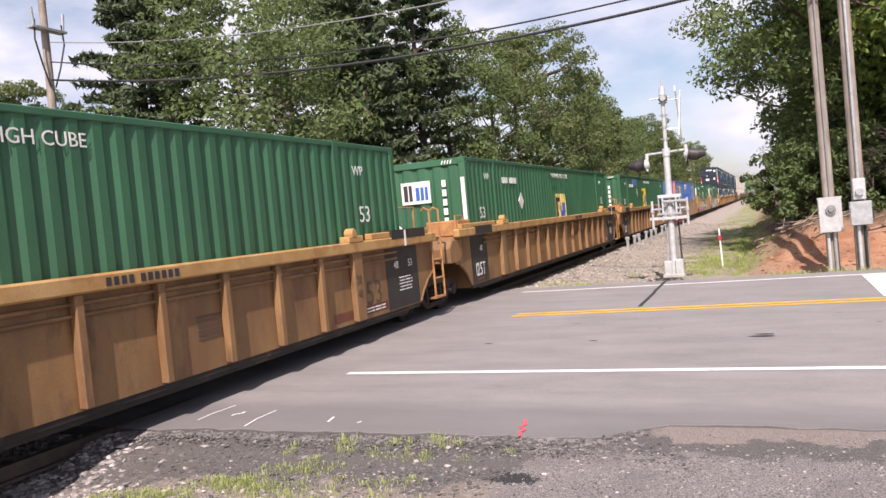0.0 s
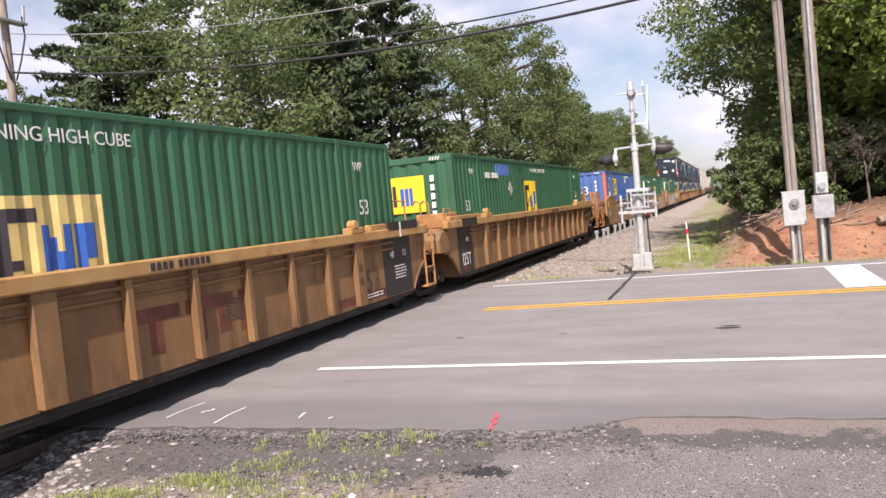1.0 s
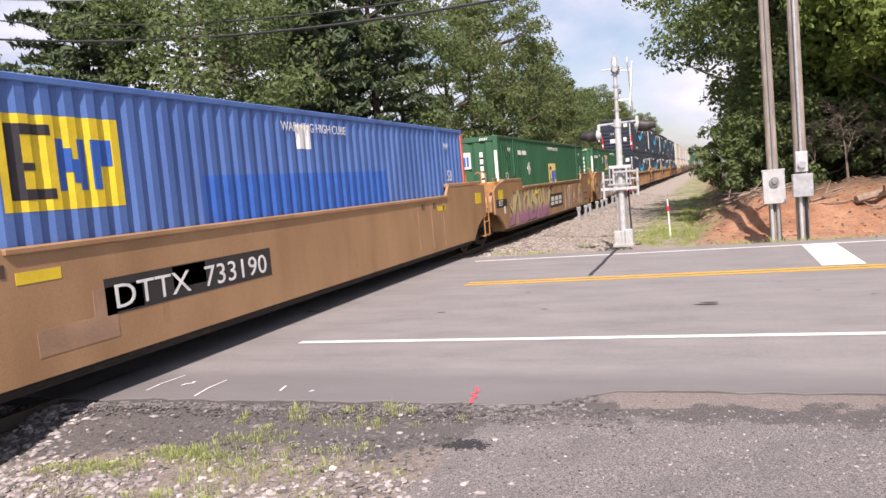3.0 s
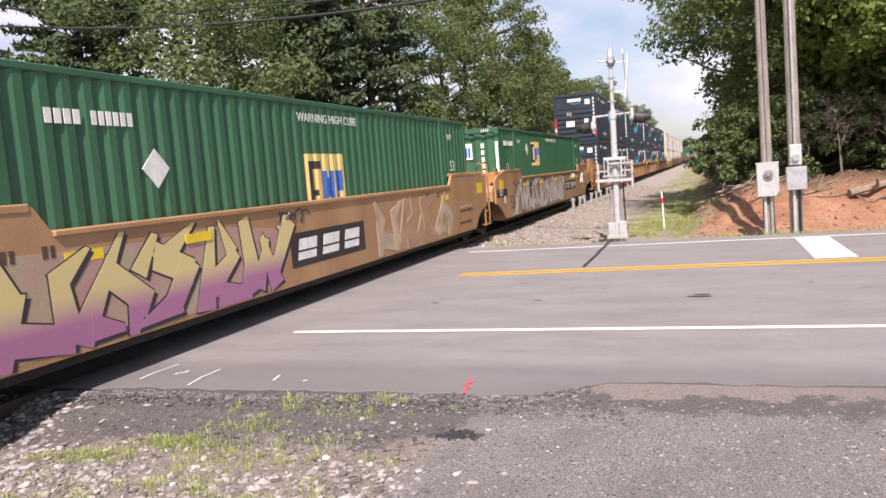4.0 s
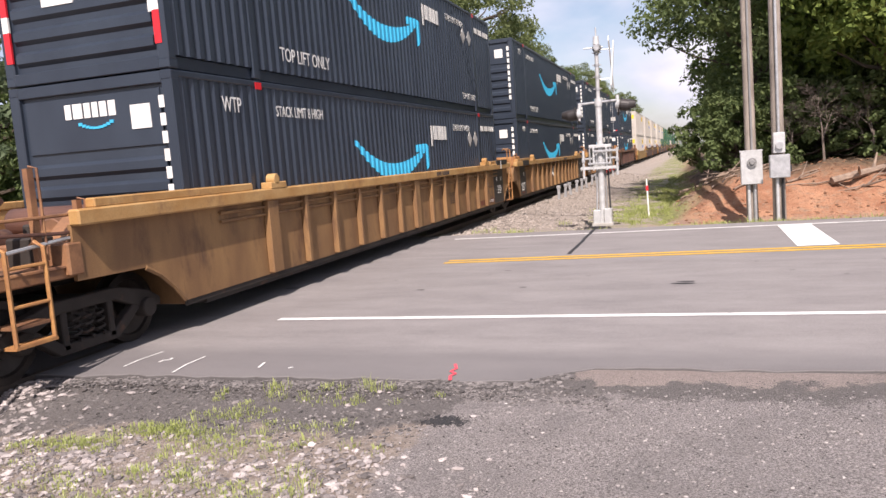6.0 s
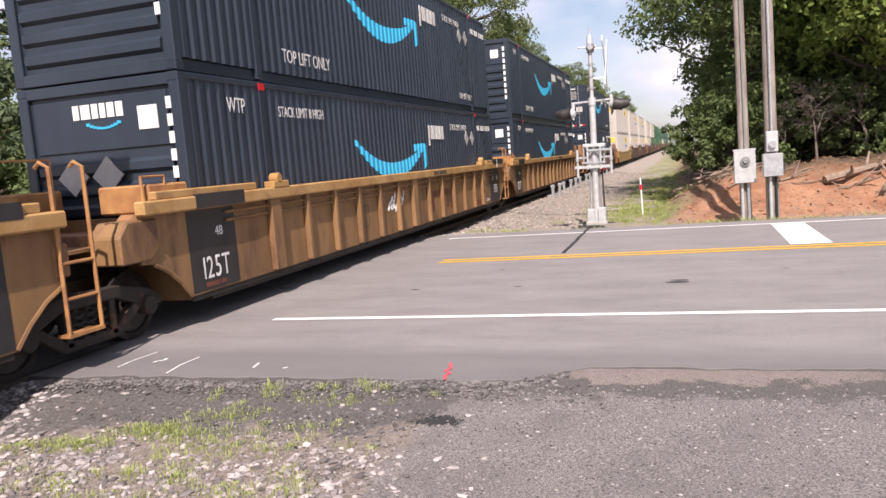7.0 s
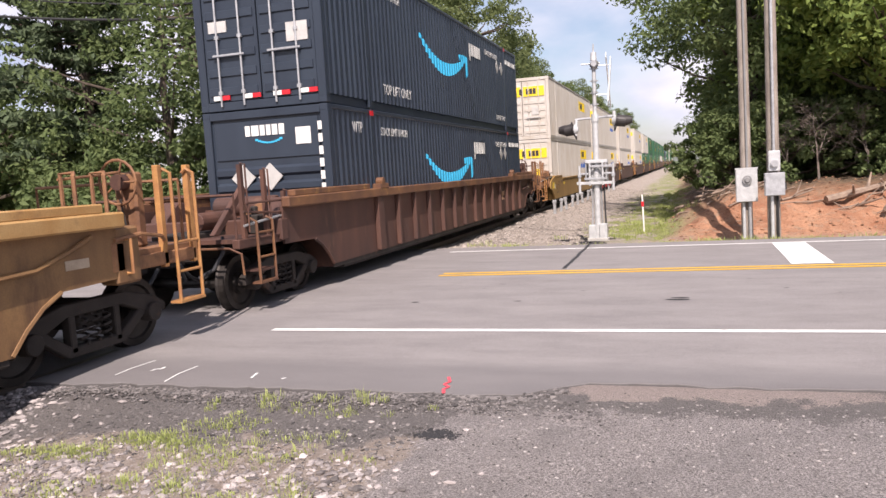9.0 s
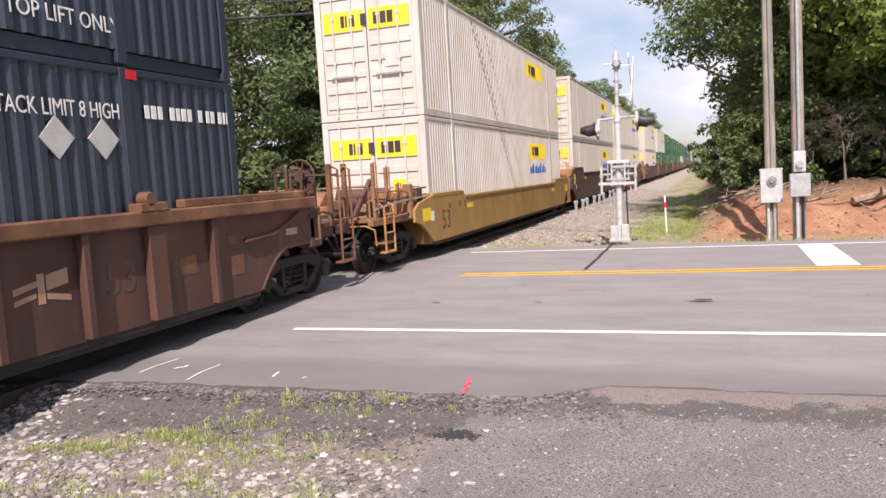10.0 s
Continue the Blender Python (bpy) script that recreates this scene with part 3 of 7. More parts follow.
            for x in (-0.95, -0.45):
                diamond_end(c, x, 2.42, 0.25, PLACARD, -0.015)
            bars_end(c, 0.22, 2.6, 0.08, (0.12, 0.12, 0.1), LETTER, -0.01)
            for i in range(6):
                bars_end(c, 0.25, 2.42 - i * 0.09, 0.04, (0.25, 0.12 + 0.05 * (i % 2)), PLACARD, -0.01)
            panel_end(c, 0.60, 1.02, 1.12, 1.45, PLACARD, "sticker", -0.012)
            panel_end(c, -1.0, -0.62, 1.42, 1.62, PLACARD, "sticker", -0.012)
            for x in (-1.0, -0.35, 0.25, 0.8):
                panel_end(c, x, x + 0.17, 0.20, 0.28, LETTER, "reflector", -0.01)
                panel_end(c, x + 0.17, x + 0.34, 0.20, 0.28, REFLECT_RED, "reflector", -0.01)
    elif kind == "white":
        panel_side(c, 10.5, 13.3, 1.95, 2.50, YELLOW)
        bars_side(c, 10.95, 2.08, 0.30, (0.10, 0.12, -0.08, 0.14, 0.14, 0.14, 0.14), LETTER_DARK, CW - 0.004)
        if "blue" in marks:
            for i in range(11):
                h = 0.3 + 0.25 * ((i * 7) % 5) / 5
                panel_side(c, 10.6 + i * 0.24, 10.8 + i * 0.24, 1.42, 1.42 + 0.7 * h, ROYAL, "marking")
        for s in (-1, 1):
            panel_end(c, s * 0.57 - 0.50, s * 0.57 + 0.50, 2.02, 2.48, YELLOW, "sign_panel", 0.0)
        bars_end(c, -0.62, 2.12, 0.26, (0.09, 0.04, -0.03, 0.13, -0.12, 0.14), LETTER_DARK, -0.006)
        bars_end(c, 0.20, 2.12, 0.26, (0.14, 0.14, 0.14), LETTER_DARK, -0.006)
        panel_end(c, 0.45, 0.80, 1.15, 1.5, YELLOW if "blue" in marks else PLACARD, "sticker", -0.004)


def smile(c, y, z, w):
    """Curved cyan band, drawn as a plain crescent with a pointed tip."""
    def low(yy):
        a = (yy - y) / w + 0.5
        return z + 0.78 * (2 * a - 1) ** 2 * (1.0 if a < 0.5 else 0.75)

    def top(yy):
        a = max(0.0, min(1.0, (yy - y) / w + 0.5))
        return low(yy) + 0.05 + 0.29 * math.sin(math.pi * (0.04 + 0.90 * a)) ** 0.9

    skin(c, y - w / 2, y + w / 2, low, top, CYAN, "crescent_mark", 0.003, 24)
    e = y + w / 2
    skin(c, e - 0.58, e + 0.24, lambda q: z + 0.62 + 0.10 * (q - e), lambda q: z + 0.76 + 0.05 * (q - e) - 0.5 * max(0.0, q - e - 0.10), CYAN, "pointed_tip", 0.005, 8)
    skin(c, e - 0.02, e + 0.23, lambda q: z + 0.08 + 0.9 * abs(q - e - 0.04), lambda q: z + 0.65, CYAN, "pointed_tip", 0.004, 4)


# ---------------------------------------------------------------- well cars
SX = 1.42          # outer face of a car's side, from the track's middle
GAP_IN, GAP_OUT = 3.45, 7.27
wheelsets = []     # (wheelset, place along its car)
car_cache = {}


def kept(key, make):
    if key not in car_cache:
        car_cache[key] = make()
    return car_cache[key]


def truck(car, y):
    """A two-axle truck: frame beam, side frames with spring nests, wheelsets."""
    def beam():
        g = Geo().box(-1.0, 1.0, -0.20, 0.20, 0.42, 0.72)
        return g.mesh("truck", GRIME, 0.02)
    t = part("truck", kept("bolster", beam), GRIME, car, "rusty black cast-steel truck", at=pose(0, y, 0))
    for s in (1, -1):
        def frame_side():
            g = Geo()
            top = [(-1.15, 0.50), (-0.95, 0.62), (-0.45, 0.74), (0.45, 0.74), (0.95, 0.62), (1.15, 0.50), (1.15, 0.40), (0.80, 0.44), (0.40, 0.60), (-0.40, 0.60), (-0.80, 0.44), (-1.15, 0.40)]
            g.prism_x(top, -0.07, 0.07)
            g.prism_x([(-0.85, 0.47), (-0.42, 0.16), (0.42, 0.16), (0.85, 0.47), (0.70, 0.50), (0.36, 0.27), (-0.36, 0.27), (-0.70, 0.50)], -0.06, 0.06)
            for a in (-0.33, 0.33):
                g.box(-0.06, 0.06, a - 0.045, a + 0.045, 0.2, 0.68)
            for a in (-0.89, 0.89):
                g.rod((-0.05, a, 0.42), (0.13, a, 0.42), 0.115, 14)
            return g.mesh("side_frame", GRIME, 0.012)
        part("side_frame", kept("side_frame", frame_side), GRIME, t, at=pose(s * 1.02, 0, 0) @ pose(0, 0, 0, 0, 0, 0 if s > 0 else 180))
        for a in (-0.17, 0.0, 0.17):
            def spring():
                g = Geo()
                pts = [(0.065 * math.cos(k * 0.9), 0.065 * math.sin(k * 0.9), 0.27 + k * 0.0115) for k in range(28)]
                return g.pipe(pts, 0.016, 5).mesh("spring", GRIME)
            part("spring", kept("spring", spring), GRIME, t, at=pose(s * 1.03, a, 0))
    for a in (-0.89, 0.89):
        def axle():
            g = Geo().rod((-0.95, 0, 0), (0.95, 0, 0), 0.085, 12)
            for s in (1, -1):
                prof = [(0.69, 0.445), (0.72, 0.425), (0.84, 0.42), (0.845, 0.34), (0.815, 0.32), (0.79, 0.17), (0.86, 0.15), (0.86, 0.0)]
                n = 28
                v, f = [], []
                for k in range(n):
                    c, q = math.cos(2 * math.pi * k / n), math.sin(2 * math.pi * k / n)
                    v += [(s * x, r * c, r * q) for x, r in prof] + [(s * 0.69, 0.0, 0.0)]
                m = len(prof) + 1
                for k in range(n):
                    for i in range(m - 1):
                        f.append((k * m + i, k * m + i + 1, ((k + 1) % n) * m + i + 1, ((k + 1) % n) * m + i))
                    f.append((k * m + m - 1, k * m, ((k + 1) % n) * m, ((k + 1) % n) * m + m - 1))
                g.add(v, f)
            return g.mesh("wheelset", WHEEL)
        w = part("wheelset", kept("axle", axle), WHEEL, t, "steel wheels on an axle", at=pose(0, a, 0.42))
        wheelsets.append((w, car, y + a, a))
    return t


def ladder(car, y, material, low=0.32, top=2.0):
    def make():
        g = Geo()
        for a in (-0.22, 0.22):
            g.pipe([(0, a, low), (0, a, top), (-0.10, a, top + 0.05), (-0.16, a, top)], 0.022, 6)
        k = low + 0.02
        while k < 1.5:
            g.rod((0, -0.22, k), (0, 0.22, k), 0.018, 6)
            k += 0.36
        g.box(-0.14, 0.02, -0.24, 0.24, low - 0.01, low + 0.02)
        return g.mesh("ladder", material)
    return part("ladder", kept(("ladder", material.name, low, top), make), material, car, "yellow-painted steel ladder", at=pose(SX - 0.02, y, 0))


def handrail(car, y0, y1, z0, z1, material, x=SX - 0.08):
    g = Geo().pipe([(x, y0, z0), (x, y0, z1), (x, y1, z1), (x, y1, z0)], 0.02, 6)
    return part("handrail", g, material, car)


def platform(car, y0, y1, material, coupled):
    """The end of a unit beyond its well: deck, end sill, brackets."""
    material = RUSTED if material in (TAN, OCHRE, DULL) else material
    s = 1 if y1 > CL else -1
    part("end_deck", Geo().box(-1.30, 1.30, y0, y1, 1.18, 1.30), material, car, bevel=0.015)
    part("centre_sill", Geo().box(-0.35, 0.35, y0 - (1.0 if coupled and s < 0 else 0.3), y1 + (1.0 if coupled and s > 0 else 0.3), 0.78, 1.20), GRIME, car, bevel=0.02)
    ye = y1 if s > 0 else y0
    part("end_sill", Geo().box(-1.36, 1.36, ye - 0.10, ye + 0.10, 1.0, 1.34), material, car, bevel=0.02)
    for q in (-1, 1):
        part("bracket", Geo().prism_x([(ye - s * 0.75, 1.18), (ye - s * 0.75, 1.62), (ye - s * 0.45, 1.66), (ye - s * 0.1, 1.40), (ye, 1.18)], q * 1.05 - 0.16, q * 1.05 + 0.16), material, car, bevel=0.015)
    part("tread_plate", Geo().box(0.55, 1.28, min(ye, ye - s * 0.5), max(ye, ye - s * 0.5), 1.30, 1.335), GRIME, car)


def coupler_gear(car, y, s, material):
    g = Geo().box(-0.12, 0.12, min(y, y + s * 1.15), max(y, y + s * 1.15), 0.80, 1.04)
    g.box(-0.20, 0.20, min(y + s * 0.95, y + s * 1.3), max(y + s * 0.95, y + s * 1.3), 0.74, 1.10)
    part("coupler", g, GRIME, car, "knuckle coupler in grimy cast steel", bevel=0.03)
    pts = [(0.35, y + s * (0.2 + 1.1 * k / 8), 0.95 - 0.45 * math.sin(math.pi * k / 9)) for k in range(9)]
    part("air_hose", Geo().pipe(pts, 0.028, 6), CABLE, car)


def brake_wheel(car, y, material, x=0.55, z=2.0):
    g = Geo()
    n = 18
    ring = [(x + 0.27 * math.cos(2 * math.pi * k / n), y, z + 0.27 * math.sin(2 * math.pi * k / n)) for k in range(n + 1)]
    g.pipe(ring, 0.018, 6)
    for k in range(5):
        a = 2 * math.pi * k / 5
        g.rod((x, y, z), (x + 0.27 * math.cos(a), y, z + 0.27 * math.sin(a)), 0.014, 5)
    part("brake_wheel", g, material, car)
    part("brake_stand", Geo().box(x - 0.16, x + 0.16, y + 0.10, y + 0.26, 1.20, 2.12), material, car, bevel=0.03)


# strokes of sprayed shapes in a unit box: from, to, thickness at both ends
STROKES = {
    "sickle": ((0.98, 1.0, 0.50, 0.62, 0.10, 0.36), (0.60, 0.80, 0.25, 0.12, 0.42, 0.36), (0.35, 0.14, -0.35, 0.0, 0.34, 0.04), (0.30, 0.30, -0.15, 0.62, 0.22, 0.04)),
    "fang": ((-0.08, 1.0, 0.22, 0.12, 0.24, 0.40), (0.20, 0.14, 0.46, 0.70, 0.34, 0.10), (0.42, 0.74, 0.70, 0.08, 0.12, 0.40), (0.62, 0.20, 1.10, 0.92, 0.22, 0.36), (0.95, 0.80, 1.18, 1.02, 0.30, 0.04)),
    "claw": ((0.0, 1.02, 0.24, 0.55, 0.10, 0.34), (0.20, 0.62, 0.12, 0.0, 0.38, 0.16), (0.14, 0.30, 0.92, 0.14, 0.34, 0.32), (0.88, 0.12, 0.70, 0.74, 0.36, 0.22), (0.72, 0.70, 1.14, 0.94, 0.28, 0.05)),
    "wedge": ((1.08, 0.96, 0.20, 0.80, 0.06, 0.36), (0.30, 0.92, 0.52, 0.10, 0.34, 0.36), (0.50, 0.10, -0.10, 0.26, 0.34, 0.04), (0.44, 0.34, 1.08, 0.04, 0.30, 0.06)),
    "flame": ((0.04, 0.04, 0.30, 0.96, 0.40, 0.12), (0.24, 0.30, 0.76, 0.62, 0.36, 0.18), (0.70, 0.64, 0.50, 1.04, 0.26, 0.05), (0.34, 0.18, 1.02, 0.10, 0.36, 0.18), (0.92, 0.12, 1.05, 0.56, 0.26, 0.06)),
    "bolt": ((0.92, 1.02, 0.30, 0.60, 0.08, 0.36), (0.26, 0.70, 0.80, 0.46, 0.34, 0.34), (0.82, 0.54, 0.40, 0.10, 0.34, 0.32), (0.50, 0.14, -0.14, 0.0, 0.34, 0.04), (0.24, 0.90, -0.02, 0.56, 0.10, 0.26)),
    "peak": ((0.62, 1.04, 0.05, 0.06, 0.08, 0.40), (0.42, 0.72, 0.98, 0.30, 0.30, 0.34), (0.90, 0.40, 0.80, 0.0, 0.36, 0.14), (0.16, 0.20, 0.56, 0.12, 0.30, 0.08)),
}


def sprayed(car, y, z, shapes, w, h, material, seed, edge, shine, x=SX + 0.004):
    """Angular sprayed shapes with a dark edge and a dropped shadow."""
    rnd = random.Random(seed)
    for i, key in enumerate(shapes):
        back, front = Geo(), Geo()
        lean, lift = rnd.uniform(-0.05, 0.12), rnd.uniform(-0.04, 0.04)
        for j, (a, b, c, d, t0, t1) in enumerate(STROKES[key]):
            p = Vector((y + w * (i + a + rnd.uniform(-0.04, 0.04)) + lean * b * w, z + h * (b + lift)))
            q = Vector((y + w * (i + c + rnd.uniform(-0.04, 0.04)) + lean * d * w, z + h * (d + lift)))
            u = (q - p).normalized()
            n = Vector((-u.y, u.x))

            def outline(grow, dy=0.0, dz=0.0):
                k0, k1 = t0 * h * 0.5 + grow, t1 * h * 0.5 + grow
                pts = (p - u * (0.05 + grow) + n * k0 * 0.8, p - u * 0.02 - n * k0, q + u * (0.05 + grow) - n * k1, q + u * 0.02 + n * k1 * 0.8)
                return [(e.x + dy, min(z + h + 0.03, max(z - 0.03, e.y + dz))) for e in pts]
            back.prism_x(outline(0.022), x - 0.012, x + 0.0002 * j + 0.0011 * (i % 2))
            if edge is LETTER_DARK:
                back.prism_x(outline(0.0, 0.05, -0.045), x - 0.012, x + 0.0002 * j + 0.0001 + 0.0011 * (i % 2))
            front.prism_x(outline(0.0), x - 0.01, x + 0.0026 + 0.0004 * j + 0.0002 * (i % 2))
        part("graffiti_outline", back, edge, car)
        part("graffiti", front, material if i % 3 else shine, car)


def scrawl(car, y, z, w, h, material, seed, x=SX + 0.004):
    """A quick looping line of spray paint, no letters."""
    rnd = random.Random(seed)
    turns, skew, p0 = rnd.uniform(3.6, 5.2), rnd.uniform(0.08, 0.15), rnd.uniform(0, 6.28)
    pts = []
    for k in range(64):
        u = k / 63
        size = 0.30 + 0.18 * math.sin(9.0 * u + p0)
        pts.append((x, y + w * u + skew * w * math.sin(2 * math.pi * turns * u + p0), z + h * (0.5 + size * math.cos(2 * math.pi * turns * u + 0.6 * p0))))
    part("graffiti", Geo().pipe(pts, 0.012, 4), material, car)


def ribbed_car(near_out, far_out, dark=False, label="", marks=(), group="well cars of the train"):
    SX = 1.345
    c = thing("well_car", label, "well car", group)
    body, chord = (BROWN, BROWN_CHORD) if dark else (OCHRE, CHORD)
    yn, yf = -0.25, CL + (0.28 if far_out else 0.5)
    en, ef = (-1.10 if not near_out else -1.9), (CL + 1.15 if not far_out else CL + 1.75)
    for s in (1, -1):
        inner, outer = SX - 0.05, SX
        out = [(yn, 0.41), (yf, 0.41), (yf + 0.18, 0.62), (yf + 0.40, 0.80), (yf + 0.64, 0.92), (ef, 0.94), (ef, 1.52), (en, 1.52), (en, 0.94), (yn - 0.64, 0.92), (yn - 0.40, 0.80), (yn - 0.18, 0.62)]
        part("side_plate", Geo().prism_x(out, s * inner, s * outer), body, c, "weathered ochre steel side")
        part("top_chord", Geo().box(min(s * 1.33, s * 1.475), max(s * 1.33, s * 1.475), en - 0.02, ef + 0.02, 1.50, 1.67), chord, c, bevel=0.02)
        # dark strip hiding the container's foot, coloured as the shade below the side
        part("side_sill", Geo().box(min(s * 1.298, s * 1.335), max(s * 1.298, s * 1.335), yn + 0.02, yf - 0.02, 0.335, 0.47), GRIME, c, bevel=0.015)
        part("arch_rim", Geo().pipe([(s * (SX - 0.01), a, b) for a, b in ((yn - 0.64, 0.92), (yn - 0.40, 0.80), (yn - 0.18, 0.62), (yn, 0.42))], 0.03, 6), body, c)
        part("arch_rim", Geo().pipe([(s * (SX - 0.01), a, b) for a, b in ((yf + 0.64, 0.92), (yf + 0.40, 0.80), (yf + 0.18, 0.62), (yf, 0.42))], 0.03, 6), body, c)
        n = 13
        for i in range(n):
            y = 1.84 + i * 1.038
            wide = 0.14 if i in (0, 6, n - 1) else 0.05
            me = kept(("rib", wide, dark), lambda: Geo().box(0, 0.10, -wide, wide, 0.43, 1.50).mesh("rib", body, 0.012))
            part("rib", me, body, c, at=pose(s * SX - (0 if s > 0 else 0.10), y, 0))
        if far_out:
            me = kept(("rib", 0.05, dark), lambda: Geo().box(0, 0.10, -0.05, 0.05, 0.43, 1.50).mesh("rib", body, 0.012))
            part("rib", me, body, c, at=pose(s * SX - (0 if s > 0 else 0.10), 15.34, 0))
        for z in (() if dark else (1.30, 1.41)):
            part("conduit", Geo().rod((s * (SX + 0.028), 0.6, z), (s * (SX + 0.028), CL - 0.4, z), 0.022, 6), body, c)
        for y in (2.0, 14.25):
            g = Geo().box(min(s * 1.30, s * 1.48), max(s * 1.30, s * 1.48), y - 0.22, y + 0.22, 1.66, 1.76)
            g.rod((s * 1.33, y - 0.05, 1.80), (s * 1.48, y - 0.05, 1.80), 0.085, 10)
            part("container_guide", g, chord, c, "yellow casting with a rounded lug", bevel=0.012)
        for y0, y1 in ((en + 0.25, 1.35), (CL - 1.35, ef - 0.25)):
            part("raised_cap", Geo().box(min(s * 1.31, s * 1.44), max(s * 1.31, s * 1.44), y0, y1, 1.665, 1.77), chord, c, bevel=0.015)
    part("well_floor", Geo().box(-1.32, 1.32, 0.2, CL, 0.29, 0.345), GRIME, c)
    for y in (0.05, CL + 0.0):
        part("bulkhead", Geo().box(-1.29, 1.29, y - 0.22 if y < 1 else y + 0.12, y - 0.12 if y < 1 else y + 0.22, 0.35, 1.45), body, c)
    platform(c, en, 0.0, body, near_out)
    platform(c, CL + 0.1, ef, body, far_out)
    X = SX + 0.004
    if not dark:
        if not near_out:
            part("black_panel", Geo().box(SX - 0.02, X, yn + 0.03, yn + 1.08, 0.43, 1.48), BLACK, c)
            part("black_cap", Geo().box(1.32, 1.478, yn + 0.1, yn + 1.2, 1.505, 1.69), BLACK, c)
            write_side(c, "48", yn + 0.60, 1.12, 0.13, LETTER, X + 0.002)
            write_side(c, "125T", yn + 0.22, 0.58, 0.30, LETTER, X + 0.002, 0.75)
            bars_side(c, yn + 0.30, 0.47, 0.06, (0.3, 0.12), RED_FADED, X + 0.002)
        if not far_out:
            part("black_panel", Geo().box(SX - 0.02, X, yf - 1.28, yf - 0.02, 0.43, 1.48), BLACK, c)
            part("black_cap", Geo().box(1.32, 1.478, yf - 1.2, yf + 0.15, 1.63, 1.79), BLACK, c)
            part("reflector", Geo().box(1.44, 1.482, yf - 0.72, yf - 0.66, 1.50, 1.78), LETTER, c)
            write_side(c, "48", yf - 0.98, 1.12, 0.13, LETTER, X + 0.002)
            write_side(c, "53", yf - 0.42, 1.12, 0.13, LETTER, X + 0.002)
            for k in range(5):
                bars_side(c, yf - 0.82 + 0.03 * (k % 2), 0.94 - 0.055 * k, 0.018, (0.20, 0.12 + 0.04 * (k % 3), 0.06), LETTER, X + 0.002)
        write_side(c, "53", 14.62, 0.62, 0.40, LETTER_FADED, X, 1.0)
        write_side(c, "20", 14.20, 1.02, 0.13, LETTER_FADED, SX + 0.105, 0.8)
        write_side(c, "40", 14.20, 0.80, 0.13, LETTER_FADED, SX + 0.105, 0.8)
        part("repainted_patch", Geo().box(SX - 0.02, X - 0.002, 13.6, 15.85 if far_out else 15.35, 0.475, 0.62), RED_FADED, c)
        for k in (0.51, 0.56):
            bars_side(c, 14.6, k, 0.02, (0.25, 0.2, 0.12), LETTER, X)
        bars_side(c, 9.4, 1.54, 0.085, (0.06, 0.06, 0.06, 0.06, -0.06, 0.06, 0.06, 0.06, 0.06, 0.06, 0.06), LETTER_DARK, 1.48)
        for k in range(6):
            bars_side(c, 10.72, 1.02 - 0.05 * k, 0.025, (0.45, 0.12), LETTER_FADED, X)
    if "blocks" in marks:
        for a, b, d, e in ((9.08, 9.92, 0.98, 1.14), (9.42, 9.62, 0.62, 0.98), (10.02, 10.92, 0.98, 1.14), (10.18, 10.36, 0.62, 0.98), (10.60, 10.84, 0.66, 0.98), (11.02, 11.22, 0.62, 1.14)):
            part("faded_mark", Geo().box(SX - 0.02, X, a, b, d, e), RED_FADED, c)
    if "box" in marks:
        g = Geo()
        for a, b, d, e in ((5.0, 5.5, 1.1, 1.12), (5.0, 5.5, 0.7, 0.72), (5.0, 5.02, 0.7, 1.12), (5.48, 5.5, 0.7, 1.12)):
            g.box(SX, X, a, b, d, e)
        part("stencil", g, LETTER_FADED, c)
    if "chalk" in marks:
        for k in range(3):
            scrawl(c, 6.55 + 0.04 * k, 0.84 + 0.02 * k, 0.80, 0.42, LETTER, 3 + k, SX + 0.004)
    if "number" in marks:
        bars_side(c, 11.6, 0.9, 0.2, (0.1, 0.1, 0.1, 0.1, -0.25, 0.1, 0.1, 0.1, 0.1), LETTER_FADED, X)
    if "tag" in marks:
        for y0, z0, y1, z1, d in ((12.45, 1.00, 12.72, 1.06, 0.05), (12.45, 0.90, 12.70, 0.95, 0.05), (12.72, 0.88, 12.80, 1.17, 0.0), (12.82, 1.00, 13.08, 1.15, 0.04), (12.82, 0.92, 13.10, 0.98, -0.06)):
            part("faded_mark", Geo().prism_x([(y0, z0), (y1, z0 + d), (y1, z1 + d), (y0, z1)], SX - 0.02, X), PALE_SPRAY, c)
        for y0, y1, z0, z1 in ((14.72, 15.05, 0.86, 1.08), (15.75, 16.05, 0.72, 0.98), (15.72, 15.95, 1.12, 1.24)):
            part("repainted_patch", Geo().box(SX - 0.02, X, y0, y1, z0, z1), BROWN_CHORD, c)
        write_side(c, "53", 13.55, 0.82, 0.34, LETTER_FADED, X)
    finish_ends(c, near_out, far_out, chord, body)
    return c


